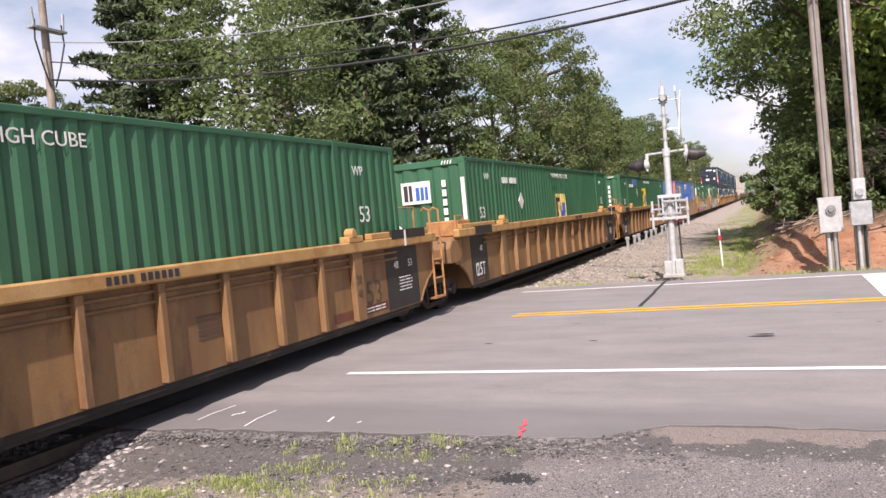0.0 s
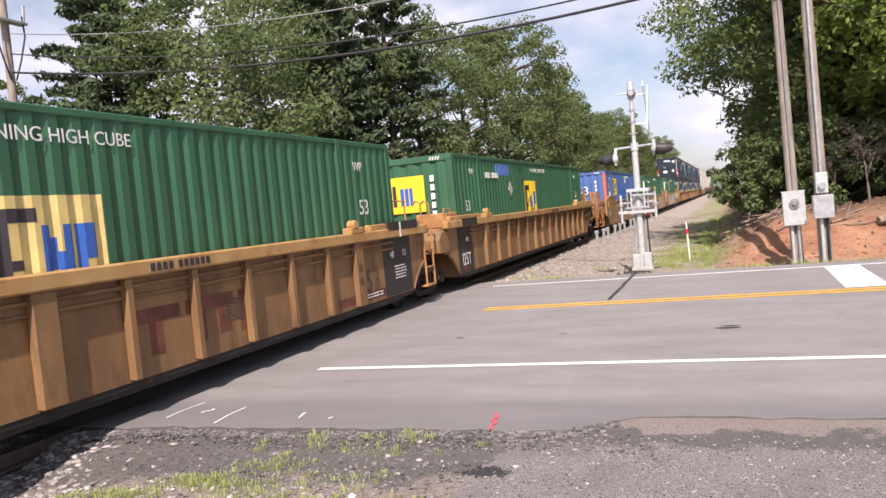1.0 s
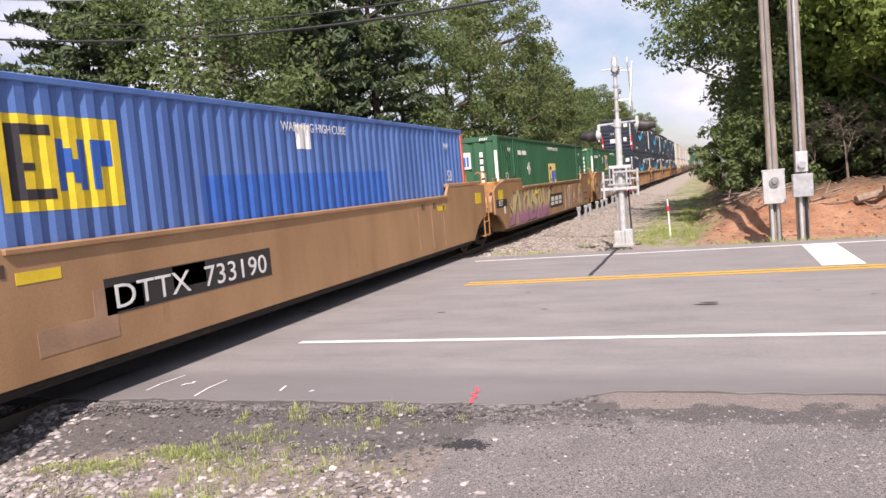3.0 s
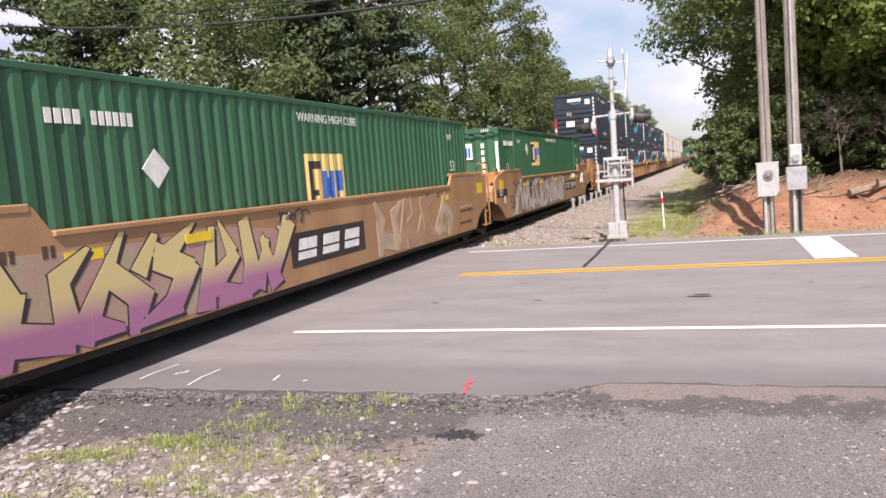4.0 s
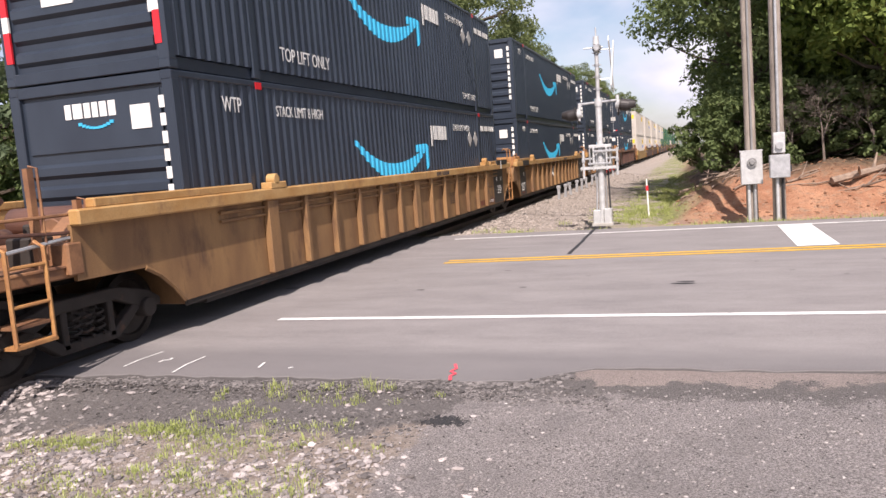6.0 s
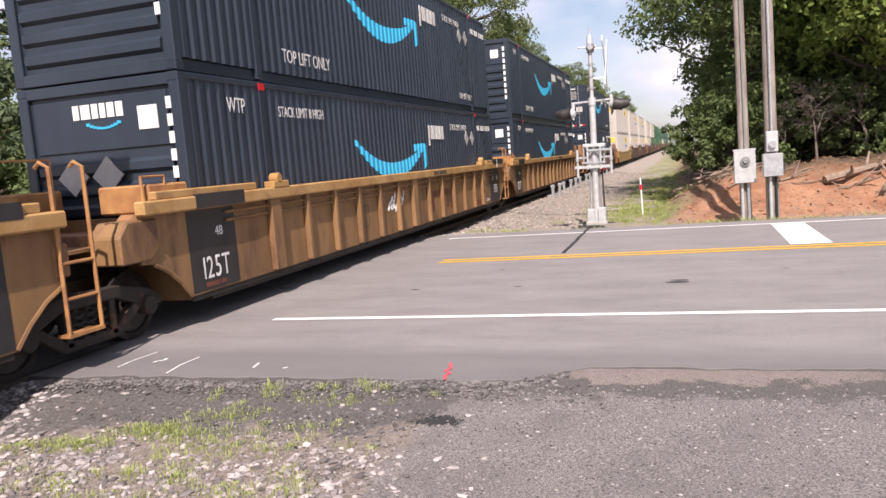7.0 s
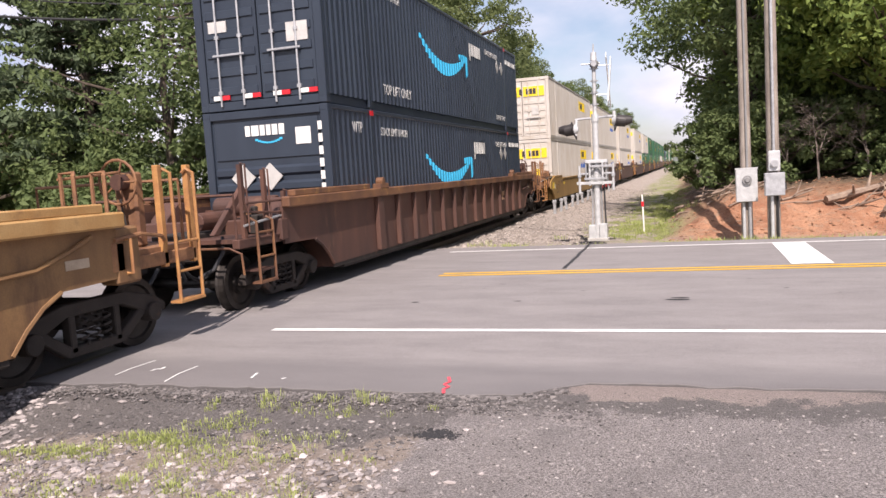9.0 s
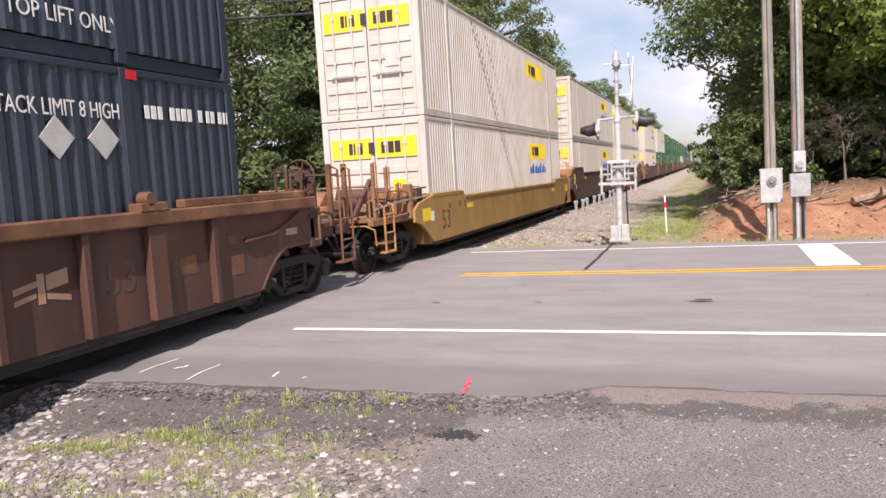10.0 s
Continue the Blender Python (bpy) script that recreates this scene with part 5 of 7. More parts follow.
def ground_material():
    m = bpy.data.materials.new("earth")
    m.use_nodes = True
    n, l = m.node_tree.nodes, m.node_tree.links
    b = n["Principled BSDF"]
    b.inputs["Roughness"].default_value = 0.92
    co = n.new("ShaderNodeTexCoord")
    sep = n.new("ShaderNodeSeparateXYZ")
    l.new(co.outputs["Object"], sep.inputs[0])

    def tex(scale, detail=6.0, rough=0.55):
        t = n.new("ShaderNodeTexNoise")
        t.inputs["Scale"].default_value, t.inputs["Detail"].default_value, t.inputs["Roughness"].default_value = scale, detail, rough
        l.new(co.outputs["Object"], t.inputs["Vector"])
        return t.outputs["Fac"]

    def math2(op, a, c):
        k = n.new("ShaderNodeMath")
        k.operation = op
        for i, q in enumerate((a, c)):
            if isinstance(q, (int, float)):
                k.inputs[i].default_value = q
            else:
                l.new(q, k.inputs[i])
        return k.outputs[0]

    def step(v, lo, hi):
        k = n.new("ShaderNodeMapRange")
        k.interpolation_type = "SMOOTHSTEP"
        k.inputs["From Min"].default_value, k.inputs["From Max"].default_value = lo, hi
        l.new(v, k.inputs["Value"])
        return k.outputs[0]

    def mix(f, a, c):
        k = n.new("ShaderNodeMixRGB")
        l.new(f, k.inputs["Fac"])
        for i, q in (("Color1", a), ("Color2", c)):
            if isinstance(q, tuple):
                k.inputs[i].default_value = (*q, 1)
            else:
                l.new(q, k.inputs[i])
        return k.outputs["Color"]

    def ragged(mask, speck):
        return step(math2("ADD", mask, math2("MULTIPLY", math2("SUBTRACT", speck, 0.5), 2.4)), 0.30, 0.70)

    x, y = sep.outputs["X"], sep.outputs["Y"]
    wob = math2("MULTIPLY", math2("SUBTRACT", tex(0.6, 5), 0.5), 2.6)
    wob2 = math2("MULTIPLY", math2("SUBTRACT", tex(2.2, 5), 0.5), 1.2)
    xw, yw = math2("ADD", x, wob), math2("ADD", y, wob2)
    speck = tex(75, 6, 0.75)
    fine = tex(240, 3, 0.7)
    # old grey tarmac drive, crumbled black edge, stony soil
    drive = mix(step(speck, 0.40, 0.62), (0.140, 0.125, 0.121), (0.425, 0.387, 0.372))
    drive = mix(math2("MULTIPLY", step(tex(1.6, 6, 0.6), 0.45, 0.62), 0.35), drive, (0.17, 0.157, 0.152))
    crumb = mix(step(speck, 0.45, 0.75), (0.120, 0.109, 0.104), (0.300, 0.275, 0.262))
    soil = mix(step(tex(22, 7, 0.75), 0.38, 0.62), (0.24, 0.192, 0.158), (0.38, 0.325, 0.28))
    ridge = math2("MULTIPLY", math2("SUBTRACT", tex(3.0, 6, 0.6), 0.5), 0.9)
    sheet = math2("MINIMUM", math2("ADD", x, 1.85), math2("SUBTRACT", 5.66, y))
    sheet = ragged(step(math2("ADD", sheet, ridge), -0.16, 0.16), speck)
    rim = mix(ragged(step(yw, 4.55, 5.1), speck), soil, crumb)
    dust = math2("MULTIPLY", math2("MULTIPLY", step(yw, 5.95, 6.2), step(x, -1.25, -0.75)), step(math2("MULTIPLY", xw, -1), -1.7, -0.4))
    rim = mix(ragged(dust, speck), rim, mix(step(speck, 0.35, 0.65), (0.21, 0.172, 0.155), (0.40, 0.335, 0.305)))
    front = mix(sheet, rim, drive)
    # beyond the road: gravel verge, clay bank, leaf litter with painted tree shade, grass
    gravel = mix(step(speck, 0.35, 0.7), (0.24, 0.205, 0.175), (0.46, 0.40, 0.35))
    clay = mix(step(tex(1.1, 8, 0.65), 0.36, 0.62), (0.30, 0.130, 0.070), (0.45, 0.235, 0.138))
    clay = mix(math2("MULTIPLY", step(tex(4.5, 7, 0.7), 0.50, 0.66), 0.75), clay, (0.30, 0.215, 0.150))
    clay = mix(math2("MULTIPLY", step(tex(14, 7, 0.75), 0.52, 0.62), 0.7), clay, (0.13, 0.075, 0.045))
    litter_shade = mix(step(tex(6, 8, 0.7), 0.35, 0.65), (0.05, 0.033, 0.02), (0.17, 0.115, 0.07))
    back = mix(math2("MULTIPLY", step(xw, -1.2, 0.3), step(yw, 20.2, 21.6)), gravel, clay)
    # brown debris spread down the bank, its dark colour also painting the trees' shade
    back = mix(math2("MULTIPLY", step(xw, -0.9, 0.6), step(yw, 23.2, 25.2)), back, litter_shade)
    back = mix(step(math2("MULTIPLY", xw, -1), 10.3, 11.6), back, litter_shade)
    back = mix(step(math2("MULTIPLY", xw, -1), 20.0, 24.0), back, (0.17, 0.19, 0.06))
    grass = mix(step(tex(9, 6, 0.7), 0.35, 0.65), (0.13, 0.15, 0.045), (0.28, 0.29, 0.10))
    band = math2("MULTIPLY", math2("MULTIPLY", step(xw, -3.6, -2.6), step(math2("MULTIPLY", xw, -1), -0.3, 0.9)), step(y, 21.0, 23.5))
    back = mix(math2("MULTIPLY", band, step(tex(0.9, 4), 0.40, 0.55)), back, grass)
    strip = math2("MULTIPLY", step(y, 18.2, 18.6), step(math2("MULTIPLY", yw, -1), -20.4, -19.5))
    back = mix(math2("MULTIPLY", strip, math2("MULTIPLY", step(tex(1.4, 5), 0.44, 0.6), 0.7)), back, grass)
    col = mix(step(y, 12.0, 12.4), front, back)
    col = mix(step(y, 250.0, 300.0), col, (0.07, 0.10, 0.035))
    over = n.new("ShaderNodeMixRGB")
    over.blend_type = "OVERLAY"
    over.inputs["Fac"].default_value = 0.45
    l.new(col, over.inputs["Color1"])
    l.new(fine, over.inputs["Color2"])
    l.new(over.outputs["Color"], b.inputs["Base Color"])
    bp = n.new("ShaderNodeBump")
    bp.inputs["Strength"].default_value, bp.inputs["Distance"].default_value = 0.8, 0.03
    l.new(math2("ADD", speck, math2("MULTIPLY", fine, 0.5)), bp.inputs["Height"])
    l.new(bp.outputs[0], b.inputs["Normal"])
    return m


def asphalt_material():
    m = bpy.data.materials.new("asphalt")
    m.use_nodes = True
    n, l = m.node_tree.nodes, m.node_tree.links
    b = n["Principled BSDF"]
    b.inputs["Roughness"].default_value = 0.8
    co = n.new("ShaderNodeTexCoord")
    mpn = n.new("ShaderNodeMapping")
    mpn.inputs["Scale"].default_value = (0.34, 1.0, 1.0)
    l.new(co.outputs["Object"], mpn.inputs["Vector"])
    a = n.new("ShaderNodeTexNoise")
    a.inputs["Scale"].default_value, a.inputs["Detail"].default_value, a.inputs["Roughness"].default_value = 1.9, 10.0, 0.70
    l.new(mpn.outputs[0], a.inputs["Vector"])
    r = n.new("ShaderNodeValToRGB")
    r.color_ramp.elements[0].position, r.color_ramp.elements[1].position = 0.32, 0.68
    r.color_ramp.elements[0].color, r.color_ramp.elements[1].color = (0.186, 0.172, 0.170, 1), (0.258, 0.240, 0.234, 1)
    l.new(a.outputs["Fac"], r.inputs["Fac"])
    f = n.new("ShaderNodeTexNoise")
    f.inputs["Scale"].default_value, f.inputs["Detail"].default_value, f.inputs["Roughness"].default_value = 95.0, 6.0, 0.75
    l.new(co.outputs["Object"], f.inputs["Vector"])
    o = n.new("ShaderNodeMixRGB")
    o.blend_type = "OVERLAY"
    o.inputs["Fac"].default_value = 0.75
    l.new(r.outputs["Color"], o.inputs["Color1"])
    l.new(f.outputs["Fac"], o.inputs["Color2"])
    # newer, darker lap along the near shoulder
    sep = n.new("ShaderNodeSeparateXYZ")
    l.new(co.outputs["Object"], sep.inputs[0])
    k = n.new("ShaderNodeMapRange")
    k.inputs["From Min"].default_value, k.inputs["From Max"].default_value = 7.15, 6.70
    l.new(sep.outputs["Y"], k.inputs["Value"])
    sc = n.new("ShaderNodeMath")
    sc.operation = "MULTIPLY"
    sc.inputs[1].default_value = 0.55
    l.new(k.outputs[0], sc.inputs[0])
    d = n.new("ShaderNodeMixRGB")
    d.inputs["Color2"].default_value = (0.130, 0.122, 0.124, 1)
    l.new(sc.outputs[0], d.inputs["Fac"])
    l.new(o.outputs["Color"], d.inputs["Color1"])
    worn = n.new("ShaderNodeMapRange")
    worn.inputs["From Min"].default_value, worn.inputs["From Max"].default_value = -0.001, -0.014
    l.new(sep.outputs["Z"], worn.inputs["Value"])
    broken = n.new("ShaderNodeMixRGB")
    broken.inputs["Color2"].default_value = (0.060, 0.055, 0.054, 1)
    l.new(worn.outputs[0], broken.inputs["Fac"])
    l.new(d.outputs["Color"], broken.inputs["Color1"])
    l.new(broken.outputs["Color"], b.inputs["Base Color"])
    bp = n.new("ShaderNodeBump")
    bp.inputs["Strength"].default_value, bp.inputs["Distance"].default_value = 0.35, 0.01
    l.new(f.outputs["Fac"], bp.inputs["Height"])
    l.new(bp.outputs[0], b.inputs["Normal"])
    return m


def build_ground():
    xs = spread(-2500, 2500, -12, 9, 0.3)
    ys = spread(-2500, 3000, 1.0, 40, 0.3)
    g = Geo()
    g.v = [(x, y, ground_z(x, y)) for y in ys for x in xs]
    w = len(xs)
    g.f = [(j * w + i, j * w + i + 1, (j + 1) * w + i + 1, (j + 1) * w + i) for j in range(len(ys) - 1) for i in range(w - 1)]
    me = bpy.data.meshes.new("ground")
    me.from_pydata(g.v, [], g.f)
    me.shade_smooth()
    me.materials.append(ground_material())
    tagged(new("ground", me), "stony ground with gravel, red clay bank and grass", "ground", kind="structure")


ROAD_SLOPE = 0.04      # the road runs a little askew to the track


def near_edge(x):
    return 5.93 + 0.02 * (x + 3.0) + 0.10 * noise.noise((x * 0.9, 0, 7)) + 0.05 * noise.noise((x * 4.0, 0, 9)) + 0.03 * noise.noise((x * 11.0, 0, 3)) + 0.42 * smooth01((x + 1.55) / 0.8)


def build_road():
    xs = [x for x in spread(-300, 300, -12, 9, 0.12)]
    g = Geo()
    v, f = [], []
    for x in xs:
        y0, y1 = near_edge(x), 18.15 + ROAD_SLOPE * x * 0.6 + 0.05 * noise.noise((x * 2, 3, 1))
        v += [(x, y0 - 0.16 - 0.08 * noise.noise((x * 5, 2, 2)), -0.22), (x, y0 - 0.03 * noise.noise((x * 9, 1, 1)), -0.04), (x, y0 + 0.03 + 0.02 * noise.noise((x * 14, 5, 1)), -0.002), (x, 9.0, 0.012), (x, 13.3, 0.02), (x, 16.5, 0.012), (x, y1 - 0.03, 0.0), (x, y1, -0.2)]
    for i in range(len(xs) - 1):
        for k in range(7):
            f.append((i * 8 + k, (i + 1) * 8 + k, (i + 1) * 8 + k + 1, i * 8 + k + 1))
    g.add(v, f)
    me = g.mesh("road", asphalt_material())
    tagged(new("road", me), "grey asphalt two-lane road over a level crossing", "road", kind="structure")


def road_z(y):
    return float(np.interp(y, (6.0, 9.0, 13.3, 16.5, 18.1), (0.0, 0.012, 0.02, 0.012, 0.0)))


def strip(name, x0, x1, y_at_0, width, material, label, slope=ROAD_SLOPE):
    g = Geo()
    n = max(1, int((x1 - x0) / 0.4))
    for i in range(n):
        a, c = x0 + (x1 - x0) * i / n, x0 + (x1 - x0) * (i + 1) / n
        w0 = [width * (0.5 + 0.03 * noise.noise((q * 3, y_at_0, k))) for k in (0, 1) for q in (a, c)]
        ya, yc = y_at_0 + slope * a, y_at_0 + slope * c
        z = road_z(y_at_0) + 0.004
        g.add([(a, ya - w0[0], z), (c, yc - w0[1], z), (c, yc + w0[3], z), (a, ya + w0[2], z)], [(0, 1, 2, 3)])
    return tagged(new(name, g.mesh(name, material)), label, "road marking", kind="structure")


build_ground()
build_road()
strip("edge_line", -5.10, 60, 8.485, 0.13, PAINT_WHITE, "white painted edge line on the asphalt", 0.025)
strip("edge_line", -5.40, 60, 17.22, 0.12, PAINT_WHITE, "white painted edge line on the asphalt", 0.035)
strip("centre_line", -4.35, 60, 13.19, 0.145, PAINT_YELLOW, "yellow double centre line on the asphalt", 0.05)
strip("centre_line", -4.35, 60, 13.46, 0.145, PAINT_YELLOW, "yellow double centre line on the asphalt", 0.05)
g = Geo().add([(1.66, 13.75, 0.024), (2.32, 13.80, 0.023), (2.34, 17.25, 0.016), (1.70, 17.22, 0.016)], [(0, 1, 2, 3)])
tagged(new("stop_bar", g.mesh("stop_bar", PAINT_WHITE)), "white painted stop bar across the lane", "road marking", kind="structure")
g = Geo()
for i in range(14):
    a, c = i / 14, (i + 1) / 14
    def crack(t):
        return (-2.22 + 0.06 * t + 0.03 * noise.noise((t * 6, 1, 1)), 18.1 - 4.45 * t)
    (xa, ya), (xc, yc) = crack(a), crack(c)
    z0, z1 = road_z(ya) + 0.006, road_z(yc) + 0.006
    g.add([(xa - 0.036, ya, z0), (xa + 0.036, ya, z0), (xc + 0.036, yc, z1), (xc - 0.036, yc, z1)], [(0, 1, 2, 3)])
tagged(new("sealed_cut", g.mesh("sealed_cut", TAR)), "dark tar-sealed cut across the asphalt", "road marking", kind="structure")


def spray_mark(points, width, material, label):
    g = Geo()
    for (xa, ya), (xc, yc) in zip(points, points[1:]):
        d = Vector((yc - ya, xa - xc)).normalized() * width / 2
        g.add([(xa - d.x, ya - d.y, 0.006), (xa + d.x, ya + d.y, 0.006), (xc + d.x, yc + d.y, 0.006), (xc - d.x, yc - d.y, 0.006)], [(0, 1, 2, 3)])
    tagged(new("survey_mark", g.mesh("survey_mark", material)), label, "paint mark", "survey marks on the road", kind="structure")


spray_mark([(-5.66, 6.17), (-5.68, 6.42), (-5.64, 6.77)], 0.022, PAINT_WHITE, "thin white survey line sprayed on asphalt")
spray_mark([(-4.92, 6.00), (-4.97, 6.28), (-4.96, 6.59)], 0.022, PAINT_WHITE, "thin white survey line sprayed on asphalt")
spray_mark([(-5.37, 6.36), (-5.36, 6.43), (-5.30, 6.44), (-5.32, 6.52)], 0.035, PAINT_WHITE, "short white survey dash sprayed on asphalt")
spray_mark([(-4.08, 6.22), (-4.12, 6.40)], 0.026, PAINT_WHITE, "short white survey dash sprayed on asphalt")
spray_mark([(-3.75, 6.22), (-3.72, 6.26)], 0.03, PAINT_WHITE, "short white survey dash sprayed on asphalt")
spray_mark([(-2.02, 5.95), (-2.06, 6.08), (-2.03, 6.14), (-2.10, 6.22), (-2.07, 6.30), (-2.13, 6.45)], 0.030, PAINT_PINK, "pink survey mark sprayed on asphalt")
for x, y, a in ((-0.13, 10.4, 0.16), (-2.31, 10.33, 0.06), (-3.84, 10.27, 0.07), (-6.2, 10.63, 0.12), (-1.5, 11.2, 0.04), (1.3, 11.3, 0.05), (1.9, 10.9, 0.035), (-3.1, 11.5, 0.04), (0.6, 9.4, 0.02), (-2.9, 11.9, 0.06), (-4.6, 11.2, 0.04), (2.6, 12.1, 0.05), (0.9, 12.2, 0.04), (-0.1, 10.55, 0.12), (0.35, 8.52, 0.02)):
    g = Geo().add([(x + a * math.cos(k * 0.785) * (1 + 0.3 * noise.noise((k, x, y))), y + 0.35 * a * math.sin(k * 0.785), 0.0185) for k in range(8)], [tuple(range(8))])
    tagged(new("tar_patch", g.mesh("tar_patch", TAR)), "small dark tar patch in the asphalt", "road patch", "patches in the road", kind="structure")

# track: rails, ties and ballast bed
for s in (-1, 1):
    x = TRACK_X + s * 0.755
    g = Geo()
    for q in ((-150, 5.9), (5.9, 18.2), (18.2, 600)):
        g.box(x - 0.036, x + 0.036, q[0], q[1], -0.045, 0.004)
        g.box(x - 0.010, x + 0.010, q[0], q[1], -0.13, -0.045)
        g.box(x - 0.07, x + 0.07, q[0], q[1], -0.16, -0.13)
    tagged(new("rail", g.mesh("rail", RAIL)), "steel running rail with a worn head", "rail", "rails", kind="structure")
tie_mesh = Geo().box(-1.3, 1.3, -0.115, 0.115, -0.30, -0.155).mesh("tie", BARK, 0.012)
bed = tagged(new("ballast_bed", Geo().add(
    [(TRACK_X - 2.4, a, -0.42) for a in (18.6, 600)] + [(TRACK_X + 2.4, a, -0.42) for a in (18.6, 600)] +
    [(TRACK_X - 1.5, a, -0.19) for a in (18.4, 600)] + [(TRACK_X + 1.5, a, -0.19) for a in (18.4, 600)],
    [(4, 5, 7, 6), (0, 1, 5, 4), (2, 6, 7, 3)]).mesh("ballast_bed", BALLAST)), "grey crushed-stone ballast bed", "ballast", kind="structure")
for i in range(60):
    part("tie", tie_mesh, BARK, bed, at=pose(TRACK_X, 18.9 + i * 0.53, 0))


def pebbles(name, count, place_one, material, label, category, seed, tall=0.6):
    """Loose stones: low faceted lumps in one mesh."""
    rnd = random.Random(seed)
    phi = (1 + 5 ** 0.5) / 2
    ico = [Vector(p).normalized() for p in ((-1, phi, 0), (1, phi, 0), (-1, -phi, 0), (1, -phi, 0), (0, -1, phi), (0, 1, phi), (0, -1, -phi), (0, 1, -phi), (phi, 0, -1), (phi, 0, 1), (-phi, 0, -1), (-phi, 0, 1))]
    tris = [(0, 11, 5), (0, 5, 1), (0, 1, 7), (0, 7, 10), (0, 10, 11), (1, 5, 9), (5, 11, 4), (11, 10, 2), (10, 7, 6), (7, 1, 8), (3, 9, 4), (3, 4, 2), (3, 2, 6), (3, 6, 8), (3, 8, 9), (4, 9, 5), (2, 4, 11), (6, 2, 10), (8, 6, 7), (9, 8, 1)]
    v, f = [], []
    for i in range(count):
        spot = place_one(rnd)
        if spot is None:
            continue
        x, y, r = spot
        z = ground_z(x, y)
        e = Euler((rnd.uniform(0, 6.3), rnd.uniform(0, 6.3), rnd.uniform(0, 6.3))).to_matrix()
        sx, sy, sz = rnd.uniform(0.8, 1.5), rnd.uniform(0.5, 1.0), rnd.uniform(0.4, 0.9)
        k = len(v)
        yaw = rnd.uniform(0, 6.3)
        ca, sa = math.cos(yaw), math.sin(yaw)
        for p in ico:
            q = e @ p
            j = rnd.uniform(0.62, 1.2) * r
            qx, qy, qz = q.x * sx * j, q.y * sy * j, q.z * sz * j * tall
            v.append((x + ca * qx - sa * qy, y + sa * qx + ca * qy, z + qz + 0.25 * r * tall))
        f += [(a + k, b + k, c + k) for a, b, c in tris]
    me = bpy.data.meshes.new(name)
    me.from_pydata(v, [], f)
    me.materials.append(material)
    return tagged(new(name, me), label, category, kind="stuff")


def in_front(rnd):
    x, y = rnd.uniform(-8.0, -1.2), rnd.uniform(2.4, 5.75)
    edge = -1.7 - 0.35 * (y - 3.5) + 0.5 * noise.noise((x, y, 2))
    if x > edge and rnd.random() > 0.12:
        return None
    if y > 4.75 + 0.035 * (x + 3) * (x + 3) * -1 + 0.4 * noise.noise((x * 1.5, y, 5)) and rnd.random() > 0.10 and x > -5.9:
        return None
    if y > 4.35 + 0.3 * noise.noise((x * 1.5, y, 7)) and -5.6 < x and rnd.random() > 0.25:
        return None
    if noise.noise((x * 1.2, y * 1.2, 11)) > 0.15 and rnd.random() > 0.4:
        return None
    return x, y, 0.008 + 0.032 * rnd.random() ** 2.6 + (0.010 if x < -5 else 0)


pebbles("loose_stones", 22000, in_front, ROCK, "pale broken stones scattered over dirt", "stones", 21, 0.75)
pebbles("drive_grit", 8000, lambda r: ((lambda x, y: (x, y, 0.003 + 0.011 * r.random() ** 3.2))(r.uniform(-4.5, 5.5), r.uniform(2.2, 5.95))), GRIT, "fine grey grit on the worn drive", "gravel", 22)
pebbles("drive_gravel", 5500, lambda r: ((lambda x, y: (x, y, 0.005 + 0.011 * r.random() ** 3))(r.uniform(-4.0, 5.0), r.uniform(2.4, 5.95))), mat("pale_gravel", (0.36, 0.328, 0.312), 0.85, amount=0.3, scale=5, island=0.6), "pale gravel chips on the worn drive", "gravel", 26)
pebbles("crumbled_tar", 8500, lambda r: ((lambda x, y: (x, y, 0.006 + 0.020 * r.random() ** 2.5) if (y > 5.45 and x < -0.9 + 0.8 * r.random() ** 3) or x < -1.9 else None)(r.uniform(-6.4, 3.5), 4.45 + 1.5 * r.random() ** 0.7)), mat("tar_crumb", (0.175, 0.160, 0.154), 0.8, amount=0.4, scale=5, island=0.75), "crumbled dark asphalt along the road's edge", "gravel", 27)


pebbles("edge_crumbs", 3600, lambda r: ((lambda x: (x, near_edge(x) - 0.03 + r.gauss(-0.05, 0.06), 0.008 + 0.024 * r.random() ** 2))(r.uniform(-6.4, -1.0))), bpy.data.materials["tar_crumb"], "crumbled lumps of asphalt along the road's broken edge", "gravel", 35)
pebbles("tar_lump", 420, lambda r: (r.gauss(-1.78, 0.065), r.gauss(5.03, 0.045), 0.007 + 0.016 * r.random() ** 2), TAR, "small heap of black broken tar on the drive", "gravel", 29)
pebbles("dark_grit", 9000, lambda r: (r.uniform(-4.5, 4.5), 2.3 + 3.9 * r.random(), 0.003 + 0.009 * r.random() ** 3), mat("dark_chip", (0.085, 0.078, 0.075), 0.85, amount=0.4, scale=5, island=0.6), "dark grit on the worn drive", "gravel", 30)


def shoulder(rnd):
    y = 18.5 + 45 * rnd.random() ** 2.0
    x = rnd.uniform(TRACK_X + 1.0, -2.2 + 0.4 * noise.noise((y, 0, 1)))
    if noise.noise((x * 0.9, y * 0.6, 3)) > 0.3 and x > -4.2:
        return None
    return x, y, 0.022 + 0.035 * rnd.random() ** 1.6


pebbles("ballast_stones", 9000, shoulder, BALLAST, "grey-brown crushed stone beside the track", "ballast", 23, 0.75)
pebbles("clay_clods", 1500, lambda r: ((lambda x, y: (x, y, 0.015 + 0.05 * r.random() ** 3))(r.uniform(-0.5, 7.0), r.uniform(19.6, 27))), mat("clay_clod", (0.36, 0.19, 0.11), 0.9, amount=0.4, island=0.5), "clods and chips of red clay", "clods", 24)


